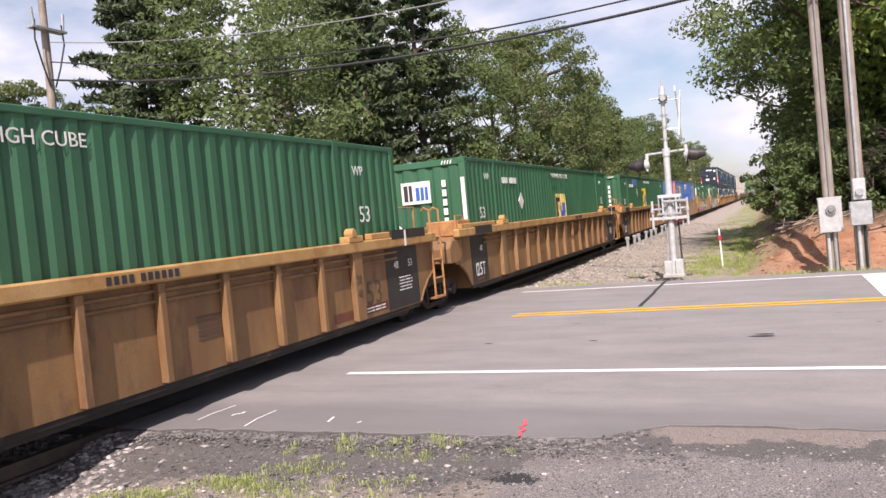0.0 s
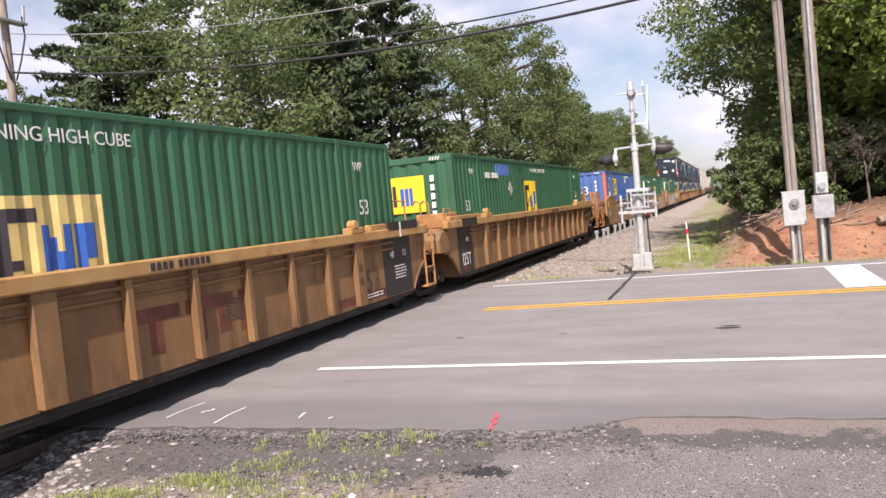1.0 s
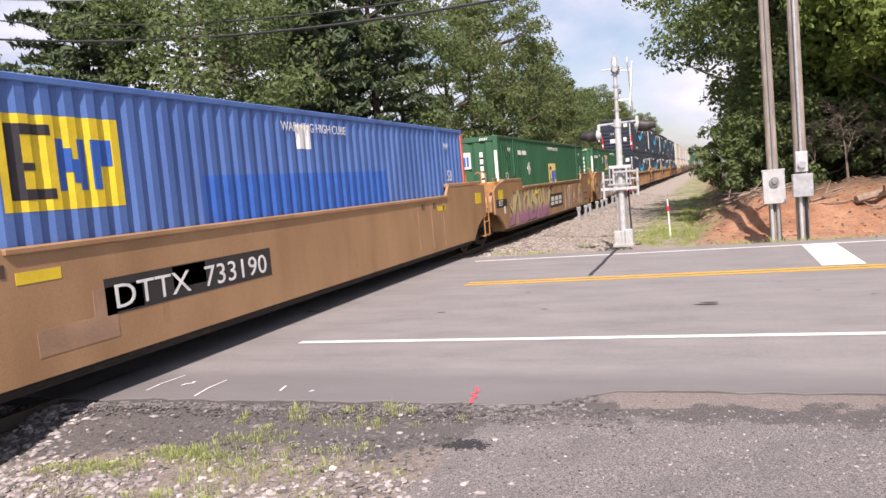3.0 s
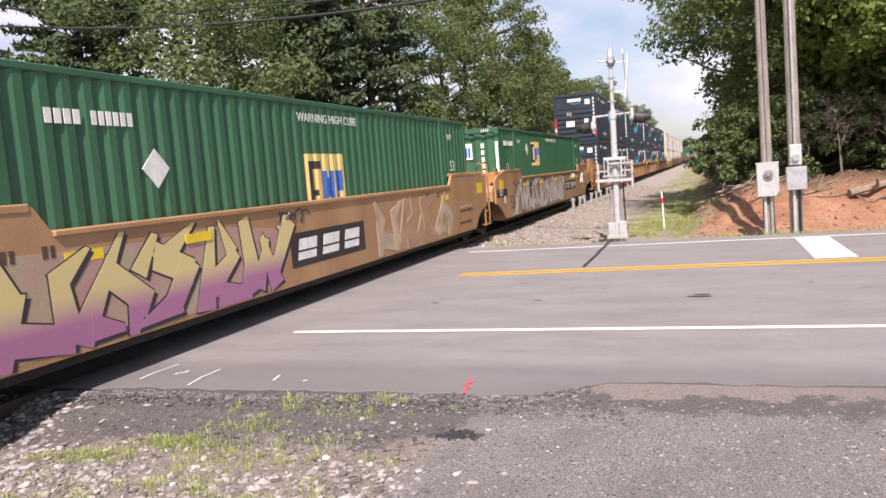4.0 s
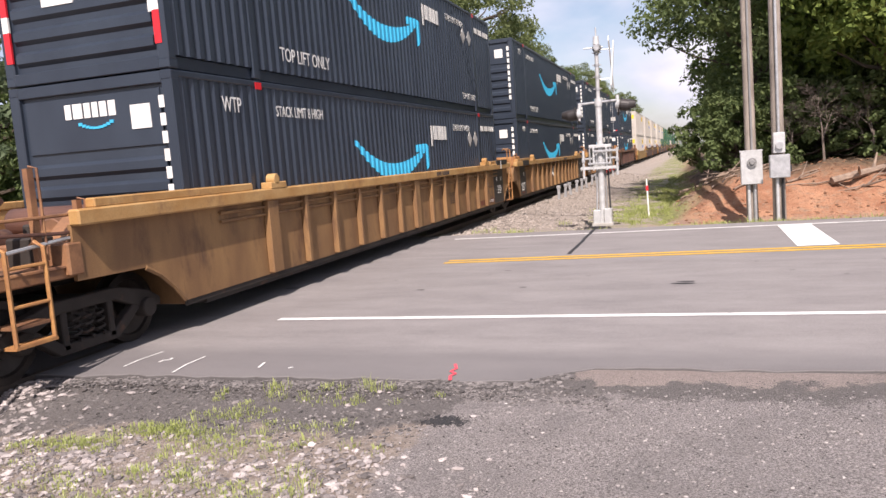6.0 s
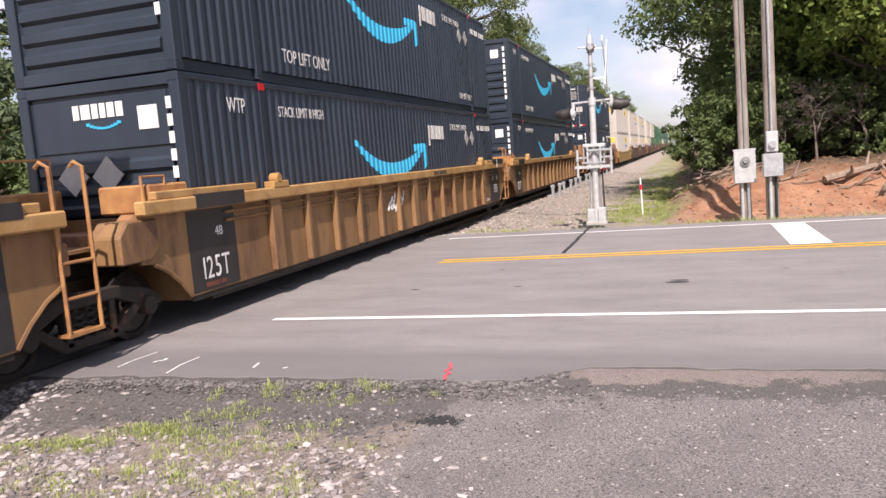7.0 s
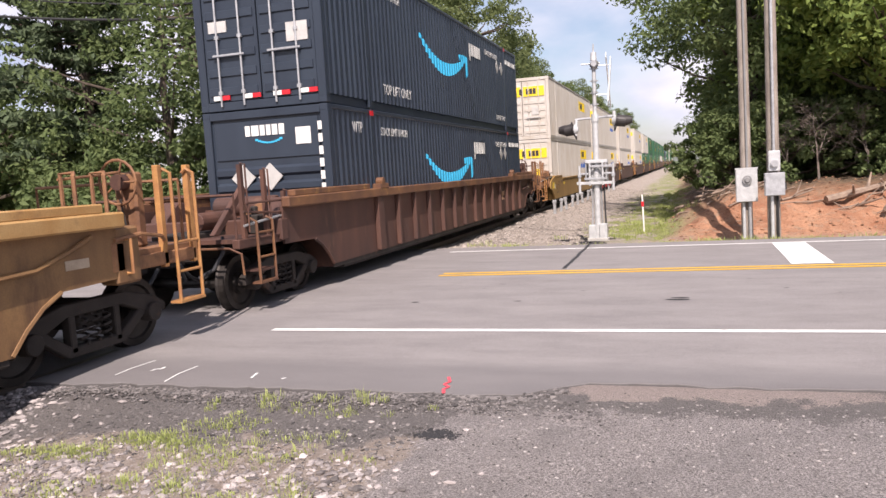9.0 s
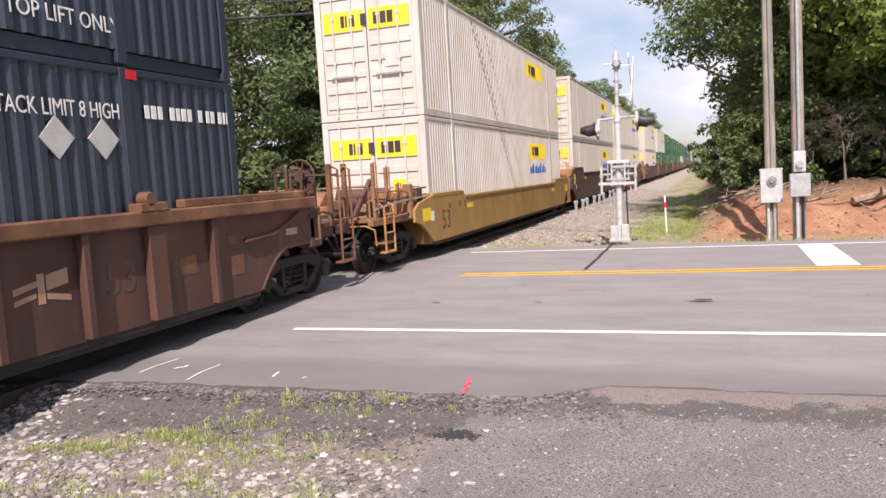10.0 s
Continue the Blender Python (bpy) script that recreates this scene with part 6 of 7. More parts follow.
def tufts(name, spots, label, seed, height, blades=26, spread_r=0.11, material=None):
    rnd = random.Random(seed)
    v, f = [], []
    for x, y, s in spots:
        z = ground_z(x, y)
        for i in range(blades):
            a, r = rnd.uniform(0, 6.28), spread_r * rnd.random() ** 0.6 * s
            bx, by = x + r * math.cos(a), y + r * math.sin(a)
            h = height * s * rnd.uniform(0.4, 1.1)
            lean = rnd.uniform(0.15, 0.75) * h
            c, q = math.cos(a + rnd.uniform(-0.8, 0.8)), math.sin(a + rnd.uniform(-0.8, 0.8))
            w = (0.0022 + 0.0022 * rnd.random()) * (1.0 if y < 10 else 2.2)
            k = len(v)
            v += [(bx - q * w, by + c * w, z - 0.01), (bx + q * w, by - c * w, z - 0.01),
                  (bx + c * lean * 0.4 - q * w * 0.8, by + q * lean * 0.4 + c * w * 0.8, z + 0.65 * h), (bx + c * lean * 0.4 + q * w * 0.8, by + q * lean * 0.4 - c * w * 0.8, z + 0.65 * h),
                  (bx + c * lean, by + q * lean, z + h)]
            f += [(k, k + 1, k + 3, k + 2), (k + 2, k + 3, k + 4)]
    me = bpy.data.meshes.new(name)
    me.from_pydata(v, [], f)
    me.materials.append(material or GRASS)
    return tagged(new(name, me), label, "grass", kind="stuff")


rnd = random.Random(31)
spots = []
for cx, cy, rx, ry, n in ((-4.65, 4.42, 0.55, 0.13, 46), (-4.05, 4.75, 0.40, 0.18, 44), (-3.65, 5.2, 0.5, 0.2, 16), (-3.2, 4.6, 0.9, 0.5, 46), (-4.2, 3.75, 0.9, 0.4, 30), (-3.3, 3.9, 0.9, 0.5, 32), (-2.5, 3.75, 0.4, 0.3, 18), (-4.9, 3.4, 0.7, 0.4, 22), (-3.1, 5.55, 0.9, 0.14, 14)):
    spots += [(rnd.gauss(cx, rx * 0.5), rnd.gauss(cy, ry * 0.5), rnd.uniform(0.3, 0.9)) for _ in range(n)]
tufts("grass_tufts", spots, "sparse yellow-green grass tufts among stones", 32, 0.066, 26, 0.14)
tufts("edge_weeds", [(-3.55, 5.74, 0.9), (-3.62, 5.70, 0.8), (-3.1, 5.74, 0.6), (-2.95, 5.74, 0.6), (-2.70, 5.78, 1.0), (-2.62, 5.76, 0.9), (-2.5, 5.75, 0.6), (-4.05, 5.60, 0.5)], "grass tufts at the edge of the asphalt", 33, 0.105, 26, 0.11)
spots = []
for cx, cy, rx, ry, n in ((-1.4, 25.0, 1.2, 3.0, 100), (-1.0, 34, 1.2, 7.0, 150), (-3.4, 19.4, 1.8, 0.5, 60), (2.5, 18.9, 3.0, 0.35, 60), (5.2, 19.4, 1.2, 0.8, 60), (0.0, 19.2, 1.2, 0.4, 26), (-0.6, 48, 1.0, 9, 120)):
    spots += [(rnd.gauss(cx, rx * 0.5), rnd.gauss(cy, ry * 0.5), rnd.uniform(0.5, 1.3)) for _ in range(n)]
tufts("verge_grass", spots, "low green grass on the verge by the track", 34, 0.15, 26, 0.22)


# ---------------------------------------------------------------- crossing signal
def crossing_signal():
    c = thing("crossing_signal", "silver level-crossing mast with lamp pair and gate machine", "crossing signal")
    c.matrix_basis = pose(-2.23, 20.0, -0.05, 0, 0.6, 0)
    part("mast", Geo().rod((0, 0, 0), (0, 0, 3.12), 0.080, 16).rod((0, 0, 3.10), (0, 0, 4.62), 0.050, 12), ALU, c, "silver-painted steel mast", smooth=False)
    for x0, x1, top in ((-0.23, -0.04, 0.36), (0.05, 0.25, 0.40)):
        part("foundation", Geo().box(x0, x1, -0.14, 0.14, 0.0, top), ALU, c, bevel=0.02)
    part("base_flange", Geo().box(-0.26, 0.28, -0.18, 0.18, -0.06, 0.02), CONCRETE, c, bevel=0.01)
    m = part("gate_machine", Geo().box(-0.19, 0.19, 0.02, 0.32, 1.46, 1.98), ALU, c, "silver gate machine housing", bevel=0.03)
    part("cover", Geo().box(-0.13, 0.12, -0.01, 0.025, 1.56, 1.88), GALV, m, bevel=0.01)
    part("lower_bar", Geo().box(-0.50, 0.46, -0.16, -0.10, 1.42, 1.50), ALU, c, bevel=0.01)
    part("lower_bar", Geo().box(-0.30, 0.30, -0.20, -0.14, 1.54, 1.60), GALV, c, bevel=0.01)
    part("upper_bar", Geo().box(-0.28, 0.30, -0.14, 0.10, 1.97, 2.06), ALU, c, bevel=0.015)
    part("upper_bar", Geo().box(-0.18, 0.42, -0.18, -0.12, 1.86, 1.92), GALV, c, bevel=0.01)
    for x, z0, z1, r in ((-0.42, 1.20, 1.92, 0.032), (0.44, 1.26, 1.96, 0.030), (-0.16, 1.40, 1.98, 0.026), (0.17, 1.40, 1.98, 0.026)):
        part("drop_rod", Geo().rod((x, -0.15, z0), (x, -0.15, z1), r, 8), ALU, c)
    for x in (-0.42, 0.44):
        part("counterweight", Geo().box(x - 0.045, x + 0.045, -0.20, -0.10, 1.60, 1.72), GALV, c, bevel=0.02)
    for s in (-1, 1):
        part("gate_bracket", Geo().box(s * 0.26 - 0.02, s * 0.26 + 0.02, -0.12, 0.30, 1.44, 1.98), GALV, c, bevel=0.01)
        part("shaft_arm", Geo().rod((s * 0.16, -0.06, 1.70), (s * 0.42, -0.06, 1.70), 0.03, 10), GALV, c)
    for k, x in enumerate((-0.13, 0.13, 0.22)):
        part("conduit", Geo().rod((x, -0.05, 0.34), (x * 0.8, 0.06, 1.47), 0.022, 8), (GALV, CABLE_GREY, CABLE)[k], c)
    # folded gate arm seen along the track
    for k in range(9):
        part("gate_arm", Geo().box(-0.02, 0.02, 0.30 + 0.55 * k, 0.30 + 0.55 * (k + 1) - 0.01, 1.28, 1.38), (GALV, REFLECT_RED)[k % 2], c)
    part("cross_arm", Geo().rod((-0.52, 0, 3.12), (0.48, 0, 3.16), 0.032, 10), GALV, c)
    part("arm_clamp", Geo().rod((0, 0, 3.04), (0, 0, 3.24), 0.10, 14), ALU, c)
    for s, z in ((-1, 2.86), (1, 3.02)):
        x = s * 0.48
        lamp = part("signal_lamp", Geo().rod((x, 0, z + 0.26), (x + s * 0.03, -0.04, z - 0.16), 0.045, 10).rod((x - s * 0.05, -0.03, z), (x + s * 0.06, -0.03, z), 0.07, 16, 0.15), ALU, c, "white-backed flashing lamp housing")
        part("backing_disc", Geo().rod((x + s * 0.055, -0.03, z - 0.02), (x + s * 0.075, -0.03, z - 0.025), 0.24, 24), BLACK, lamp, "black round backing disc")
        part("hood", Geo().rod((x + s * 0.07, -0.03, z + 0.02), (x + s * 0.30, -0.03, z - 0.02), 0.155, 18, 0.145).rod((x + s * 0.295, -0.03, z + 0.005), (x + s * 0.46, -0.03, z + 0.01), 0.14, 18, 0.085), BLACK, lamp, "black lamp hood")
    # crossbuck seen edge-on, bell and clamps above
    for s in (-1, 1):
        b = part("crossbuck_blade", Geo().box(-0.012, 0.012, -0.80, 0.80, -0.11, 0.11), LETTER, c, "white crossbuck blade", bevel=0.004, at=pose(0.37 + 0.015 * s, 0.05, 4.05) @ pose(0, 0, 0, s * 50, 2 * s, 2.5))
        part("blade_edge", Geo().box(-0.014, -0.0125, -0.7, 0.7, -0.035, 0.035), LETTER_DARK, b)
    part("crossbuck_bracket", Geo().rod((0, 0, 3.72), (0.37, 0.05, 3.72), 0.014, 8).rod((0, 0, 4.46), (0.37, 0.05, 4.46), 0.012, 8), GALV, c)
    part("bell", Geo().rod((0.02, -0.05, 4.50), (0.02, -0.16, 4.50), 0.12, 16, 0.07), GALV, c)
    part("bell_bracket", Geo().rod((-0.32, 0, 4.52), (0.16, 0, 4.52), 0.018, 8), GALV, c)
    part("lamp_cap", Geo().rod((0, 0, 4.60), (0, 0, 4.80), 0.085, 14, 0.07).rod((0, 0, 4.80), (0, 0, 5.02), 0.018, 8), ALU, c)
    for z in (3.45, 3.75, 4.05, 4.36):
        part("clamp", Geo().rod((0, 0, z), (0, 0, z + 0.06), 0.068, 12).rod((-0.11, 0, z + 0.03), (0.11, 0, z + 0.03), 0.014, 6), GALV, c)


crossing_signal()


def marker_stake():
    c = thing("marker_stake", "white utility marker stake with an orange band", "marker post")
    z = ground_z(-1.28, 24.3)
    c.matrix_basis = pose(-1.28, 24.3, z, 0, -1.5, 0)
    part("post", Geo().box(-0.022, 0.022, -0.016, 0.016, -0.1, 1.30), LETTER, c, bevel=0.006)
    part("band", Geo().box(-0.038, 0.038, -0.023, 0.023, 0.84, 1.00), REFLECT_RED, c)
    part("cap", Geo().box(-0.038, 0.038, -0.023, 0.023, 1.22, 1.34), WOOD, c)


marker_stake()


def utility_pole(x, y, height, r, label, lean=(0, 0)):
    c = thing("utility_pole", label, "utility pole", "poles by the road")
    c.matrix_basis = pose(x, y, ground_z(x, y) - 0.1, lean[0], lean[1], 0)
    part("shaft", Geo().rod((0, 0, 0), (0, 0, height), r, 16, r * 0.72), WOOD, c, "weathered grey timber shaft", smooth=False)
    return c


p1 = utility_pole(1.45, 20.3, 10.5, 0.14, "weathered timber pole with a white meter cabinet", (0, -0.5))
cab = part("meter_cabinet", Geo().box(-0.26, 0.24, -0.34, -0.13, 1.20, 2.02), ALU, p1, "white painted meter cabinet", bevel=0.015)
part("meter", Geo().rod((0.0, -0.33, 1.74), (0.0, -0.40, 1.74), 0.11, 20).rod((0.0, -0.40, 1.74), (0.0, -0.44, 1.74), 0.075, 20, 0.05), CABLE_GREY, cab)
part("hinge_lip", Geo().box(-0.27, 0.25, -0.345, -0.12, 2.0, 2.04), ALU, cab)
for k, dx in enumerate((-0.08, 0.06)):
    part("conduit", Geo().rod((dx, -0.17, 0.0), (dx, -0.17, 1.22), 0.04, 10), (ALU, GALV)[k], p1)
part("conduit", Geo().rod((0.02, -0.16, 2.0), (0.02, -0.14, 9.0), 0.028, 10), CABLE_GREY, p1)
p2 = utility_pole(2.0, 19.6, 10.8, 0.15, "weathered timber pole with a grey switch box", (0, -0.3))
box2 = part("switch_box", Geo().box(-0.22, 0.22, -0.36, -0.15, 1.32, 1.86), GALV, p2, "grey steel switch box", bevel=0.015)
part("handle", Geo().box(0.22, 0.26, -0.28, -0.20, 1.45, 1.60), CABLE, box2)
met = part("meter_base", Geo().box(-0.13, 0.13, -0.30, -0.15, 1.90, 2.38), ALU, p2, bevel=0.015)
part("meter", Geo().rod((0, -0.29, 2.08), (0, -0.38, 2.08), 0.085, 18), GALV, met)
part("conduit", Geo().rod((0.0, -0.18, 2.36), (0.0, -0.15, 9.2), 0.035, 10), GALV, p2)
part("conduit", Geo().rod((-0.05, -0.19, 0.0), (-0.05, -0.19, 1.34), 0.04, 10), ALU, p2)
part("conduit", Geo().rod((0.07, -0.19, 0.0), (0.07, -0.19, 1.34), 0.03, 10), CABLE, p2)
part("timber_stub", Geo().box(-0.42, 0.25, -0.32, -0.18, 0.05, 0.24), WOOD, p2, bevel=0.02)

for k in range(13):
    y = 32.6 * 1.052 ** k
    c = thing("trackside_post", "short grey steel post beside the ballast", "post", "posts beside the track")
    c.matrix_basis = pose(-5.45, y, ground_z(-5.45, y) - 0.05, 0, 6 * math.sin(k * 2.3), 0)
    part("shaft", Geo().box(-0.06, 0.06, -0.05, 0.05, 0, 0.52), GALV, c, bevel=0.01)
    part("cap", Geo().box(-0.09, 0.09, -0.07, 0.07, 0.50, 0.64), GALV, c, bevel=0.02)


def twiggy(name, x, y, height, seed, material, label, category, n=70):
    rnd = random.Random(seed)
    c = thing(name, label, category)
    c.matrix_basis = pose(x, y, ground_z(x, y) - 0.05)
    g = Geo()
    tips = [(Vector((0, 0, 0)), Vector((rnd.uniform(-.1, .1), 0, 1)), height * 0.45, 0.05)]
    made = 0
    while tips and made < n:
        p, d, length, r = tips.pop(0)
        q = p + d.normalized() * length
        g.rod(p, q, r, 4, r * 0.55, cap=False)
        made += 1
        for k in range(3):
            e = d.normalized() + Vector((rnd.gauss(0, .7), rnd.gauss(0, .7), rnd.gauss(0.1, .45)))
            tips.append((p.lerp(q, rnd.uniform(0.55, 1.0)), e, length * rnd.uniform(0.55, 0.8), max(0.005, r * 0.5)))
    part("branching", g, material, c)
    return c


TWIG = mat("dry_twig", (0.17, 0.138, 0.115), 0.9, amount=0.35, bump=0)
twiggy("dead_shrub", 3.85, 25.3, 2.3, 4, TWIG, "leafless grey-brown shrub on the clay bank", "shrub", 1050)
twiggy("dead_shrub", 5.3, 25.9, 2.0, 9, TWIG, "leafless grey-brown shrub on the clay bank", "shrub", 700)
twiggy("dead_shrub", 3.1, 26.4, 1.9, 12, TWIG, "leafless grey-brown shrub on the clay bank", "shrub", 500)
for k, (x, y, yaw, length, r) in enumerate(((4.7, 23.4, 20, 2.2, 0.11), (5.3, 22.9, 65, 1.8, 0.07), (4.4, 23.0, -35, 1.5, 0.05), (5.6, 23.8, 5, 2.6, 0.13), (2.9, 23.6, 15, 1.2, 0.04), (1.0, 24.6, -20, 1.6, 0.04), (0.4, 25.8, 30, 1.8, 0.045))):
    c = thing("dead_branch", "dry broken branch lying on red clay", "branch", "branches on the bank")
    c.matrix_basis = pose(x, y, ground_z(x, y) + r * 0.6, 0, -8, yaw)
    g = Geo().rod((-length / 2, 0, 0), (0, 0.05, 0.04), r, 7, r * 0.85).rod((0, 0.05, 0.04), (length / 2, -0.05, 0.16), r * 0.85, 7, r * 0.4)
    g.rod((0.1, 0.03, 0.05), (0.5, 0.4, 0.45), r * 0.5, 6, r * 0.2).rod((-0.3, 0, 0.02), (-0.5, -0.35, 0.3), r * 0.45, 6, r * 0.2)
    part("wood", g, DEADWOOD, c)

rb = random.Random(55)
for k in range(26):
    x, y = rb.uniform(-0.2, 2.6), rb.uniform(23.2, 29.0)
    if k > 16:
        x, y = rb.uniform(2.2, 6.5), rb.uniform(21.8, 24.6)
    c = thing("dead_branch", "thin dry branch lying on red clay", "branch", "branches on the bank")
    c.matrix_basis = pose(x, y, ground_z(x, y) + 0.03, 0, rb.uniform(-14, 4), rb.uniform(-40, 70))
    length, r = rb.uniform(0.5, 1.5), rb.uniform(0.012, 0.028)
    part("wood", Geo().pipe([(-length / 2, 0, 0.02), (-length / 5, 0.06, 0.05), (length / 5, -0.03, 0.04), (length / 2, 0.08, 0.10)], r, 5), DEADWOOD, c)

LPX, LPY = -23.2, 19.6
p3 = utility_pole(LPX, LPY, 13.0, 0.17, "tall timber utility pole carrying cables", (0, 0.6))
part("cross_arm", Geo().box(-0.06, 0.06, -1.1, 1.1, 12.5, 12.63), WOOD, p3)
for s in (-1, 1):
    part("riser", Geo().pipe([(0.2, s * 0.55, 10.6), (0.2, s * 0.6, 9.9), (0.18, s * 0.35, 9.0), (0.15, s * 0.1, 8.3)], 0.03, 6), CABLE, p3)
    part("cutout", Geo().rod((0.2, s * 0.6, 10.4), (0.2, s * 0.65, 11.0), 0.05, 8), GALV, p3)
part("bracket", Geo().box(-0.05, 0.3, -0.7, 0.7, 10.3, 10.38), GALV, p3)


def wire(name, pts, r, material, label):
    """A cable through three points of its sag."""
    (x0, z0), (x1, z1), (x2, z2) = pts
    co = np.polyfit([x0, x1, x2], [z0, z1, z2], 2)
    g = Geo()
    xs = np.linspace(x0, x2, 40)
    v, f, n = [], [], 6
    for a in xs:
        zc = float(np.polyval(co, a))
        v += [(a, 19.6 + r * math.cos(2 * math.pi * k / n), zc + r * math.sin(2 * math.pi * k / n)) for k in range(n)]
    for i in range(len(xs) - 1):
        f += [(i * n + k, i * n + (k + 1) % n, (i + 1) * n + (k + 1) % n, (i + 1) * n + k) for k in range(n)]
    g.add(v, f)
    tagged(new(name, g.mesh(name, material)), label, "cable", "cables over the road")


wire("overhead_cable", ((LPX, 8.20), (-10.2, 6.67), (2.0, 6.95)), 0.040, CABLE, "thick black cable strung between poles")
wire("overhead_cable", ((LPX, 8.85), (-10.2, 7.05), (2.0, 7.30)), 0.024, CABLE, "black cable strung between poles")
wire("overhead_cable", ((LPX, 9.55), (-9.7, 7.95), (2.0, 8.45)), 0.020, CABLE_GREY, "thin pale cable strung between poles")
wire("overhead_cable", ((LPX, 12.6), (-9.7, 10.4), (2.0, 10.3)), 0.014, CABLE_GREY, "thin pale cable strung between poles")


# ---------------------------------------------------------------- trees
def leaf_cloud(rnd, clumps, per, size, flat=0.7, stretch=1.0):
    """Many small leaf faces gathered in clumps (x, y, z, r)."""
    v, f = [], []
    for cx, cy, cz, r in clumps:
        for i in range(per):
            d = Vector((rnd.gauss(0, 1), rnd.gauss(0, 1), rnd.gauss(0, 1)))
            if d.length < 1e-3:
                continue
            d = d.normalized() * r * (0.55 + 0.5 * rnd.random())
            p = Vector((cx + d.x, cy + d.y, cz + d.z * flat))
            nrm = (d.normalized() + Vector((rnd.gauss(0, 0.7), rnd.gauss(0, 0.7), rnd.gauss(0.4, 0.7)))).normalized()
            u = nrm.orthogonal().normalized()
            w = nrm.cross(u)
            a = rnd.uniform(0, 6.28)
            u, w = u * math.cos(a) + w * math.sin(a), w * math.cos(a) - u * math.sin(a)
            s = size * rnd.uniform(0.6, 1.3)
            k = len(v)
            v += [p - u * s * stretch, p - w * s * 0.5 + nrm * s * 0.12, p + u * s * stretch, p + w * s * 0.5 + nrm * s * 0.12]
            f.append((k, k + 1, k + 2, k + 3))
    return v, f


def raw_mesh(name, v, f, material):
    me = bpy.data.meshes.new(name)
    me.from_pydata([tuple(p) for p in v], [], f)
    me.materials.append(material)
    return me


def broad_tree(name, seed, height, radius, low, clump_count, per, size, material, label, low_radius=0.7):
    rnd = random.Random(seed)
    c = thing(name, label, "tree", "trees along the track")
    g = Geo()
    top = Vector((rnd.uniform(-0.3, 0.3), rnd.uniform(-0.3, 0.3), height * 0.82))
    pts = [Vector((0, 0, -0.3)).lerp(top, k / 5) + Vector((rnd.uniform(-.12, .12), rnd.uniform(-.12, .12), 0)) * (k > 0) for k in range(6)]
    r0 = 0.022 * height
    for k in range(5):
        g.rod(pts[k], pts[k + 1], r0 * (1 - 0.17 * k), 9, r0 * (1 - 0.17 * (k + 1)))
    clumps = []
    while len(clumps) < clump_count:
        a, h = rnd.uniform(0, 6.28), rnd.random()
        z = low + (height - low) * h
        prof = (low_radius + (1 - low_radius) * min(1, h / 0.4)) if h < 0.4 else math.sqrt(max(0.02, 1 - ((h - 0.4) / 0.62) ** 2))
        lobes = 1 + 0.22 * math.sin(3 * a + seed) + 0.16 * math.sin(5 * a + 7 * h + seed)
        q = rnd.random() ** 0.4
        rr = radius * prof * lobes * q
        if noise.noise((math.cos(a) * 2 + seed, math.sin(a) * 2, h * 4)) > 0.22:
            continue
        clumps.append((rr * math.cos(a), rr * math.sin(a), z, radius * rnd.uniform(0.11, 0.22)))
    for x, y, z, r in clumps[:: max(1, clump_count // 22)]:
        t = max(0.15, min(0.95, (z - 0.35 * math.hypot(x, y)) / (height * 0.82)))
        s = pts[0].lerp(top, t)
        m = s.lerp(Vector((x, y, z)), 0.55) + Vector((0, 0, -0.2))
        g.rod(s, m, 0.05 + 0.002 * height, 6, 0.045, cap=False)
        g.rod(m, (x, y, z), 0.045, 5, 0.012, cap=False)
    part("trunk", g, BARK, c)
    v, f = leaf_cloud(rnd, clumps, per, size)
    part("crown", raw_mesh("crown", v, f, material), material, c)
    return c


def pine_tree(name, seed, height, radius, low, whorls, per, label):
    rnd = random.Random(seed)
    c = thing(name, label, "tree", "trees along the track")
    g = Geo().rod((0, 0, -0.3), (0.1, 0.1, height), 0.019 * height, 10, 0.03)
    clumps = []
    for k in range(whorls):
        h = k / (whorls - 1)
        z = low + (height - low) * h
        n = rnd.randint(3, 5)
        a0 = rnd.uniform(0, 6.28)
        for j in range(n):
            a = a0 + 6.28 * j / n + rnd.uniform(-0.3, 0.3)
            length = radius * (1.05 - 0.85 * h) * rnd.uniform(0.55, 1.1)
            tip = Vector((length * math.cos(a), length * math.sin(a), z + rnd.uniform(-0.1, 0.5)))
            g.rod((0, 0, z), tip, 0.045, 5, 0.012, cap=False)
            for q in range(4):
                t = 0.42 + 0.19 * q
                clumps.append((tip.x * t + rnd.gauss(0, .16), tip.y * t + rnd.gauss(0, .16), z + (tip.z - z) * t + 0.08, 0.30 + 0.14 * length * 0.4))
    part("trunk", g, BARK, c)
    v, f = leaf_cloud(rnd, clumps, per, 0.15, 0.35, 1.5)
    part("crown", raw_mesh("crown", v, f, NEEDLE), NEEDLE, c)
    return c


oak = broad_tree("broadleaf_tree", 3, 12.5, 5.2, 0.9, 150, 118, 0.118, LEAF_A, "dense dark-green broadleaf tree behind the track", 0.85)
edge = broad_tree("broadleaf_tree", 23, 12.2, 4.9, 2.5, 150, 140, 0.105, LEAF_A, "dark green broadleaf tree with boughs over the verge", 0.42)
maple = broad_tree("broadleaf_tree", 8, 13.5, 4.6, 1.2, 118, 120, 0.122, LEAF_B, "olive-green broadleaf tree with an uneven crown", 0.75)
poplar = broad_tree("broadleaf_tree", 14, 14.5, 3.6, 2.0, 95, 105, 0.145, LEAF_B, "tall olive-green broadleaf tree", 0.6)
bright = broad_tree("broadleaf_tree", 19, 12.0, 4.6, 2.6, 138, 150, 0.112, LEAF_C, "bright green broadleaf tree over the clay bank", 0.7)
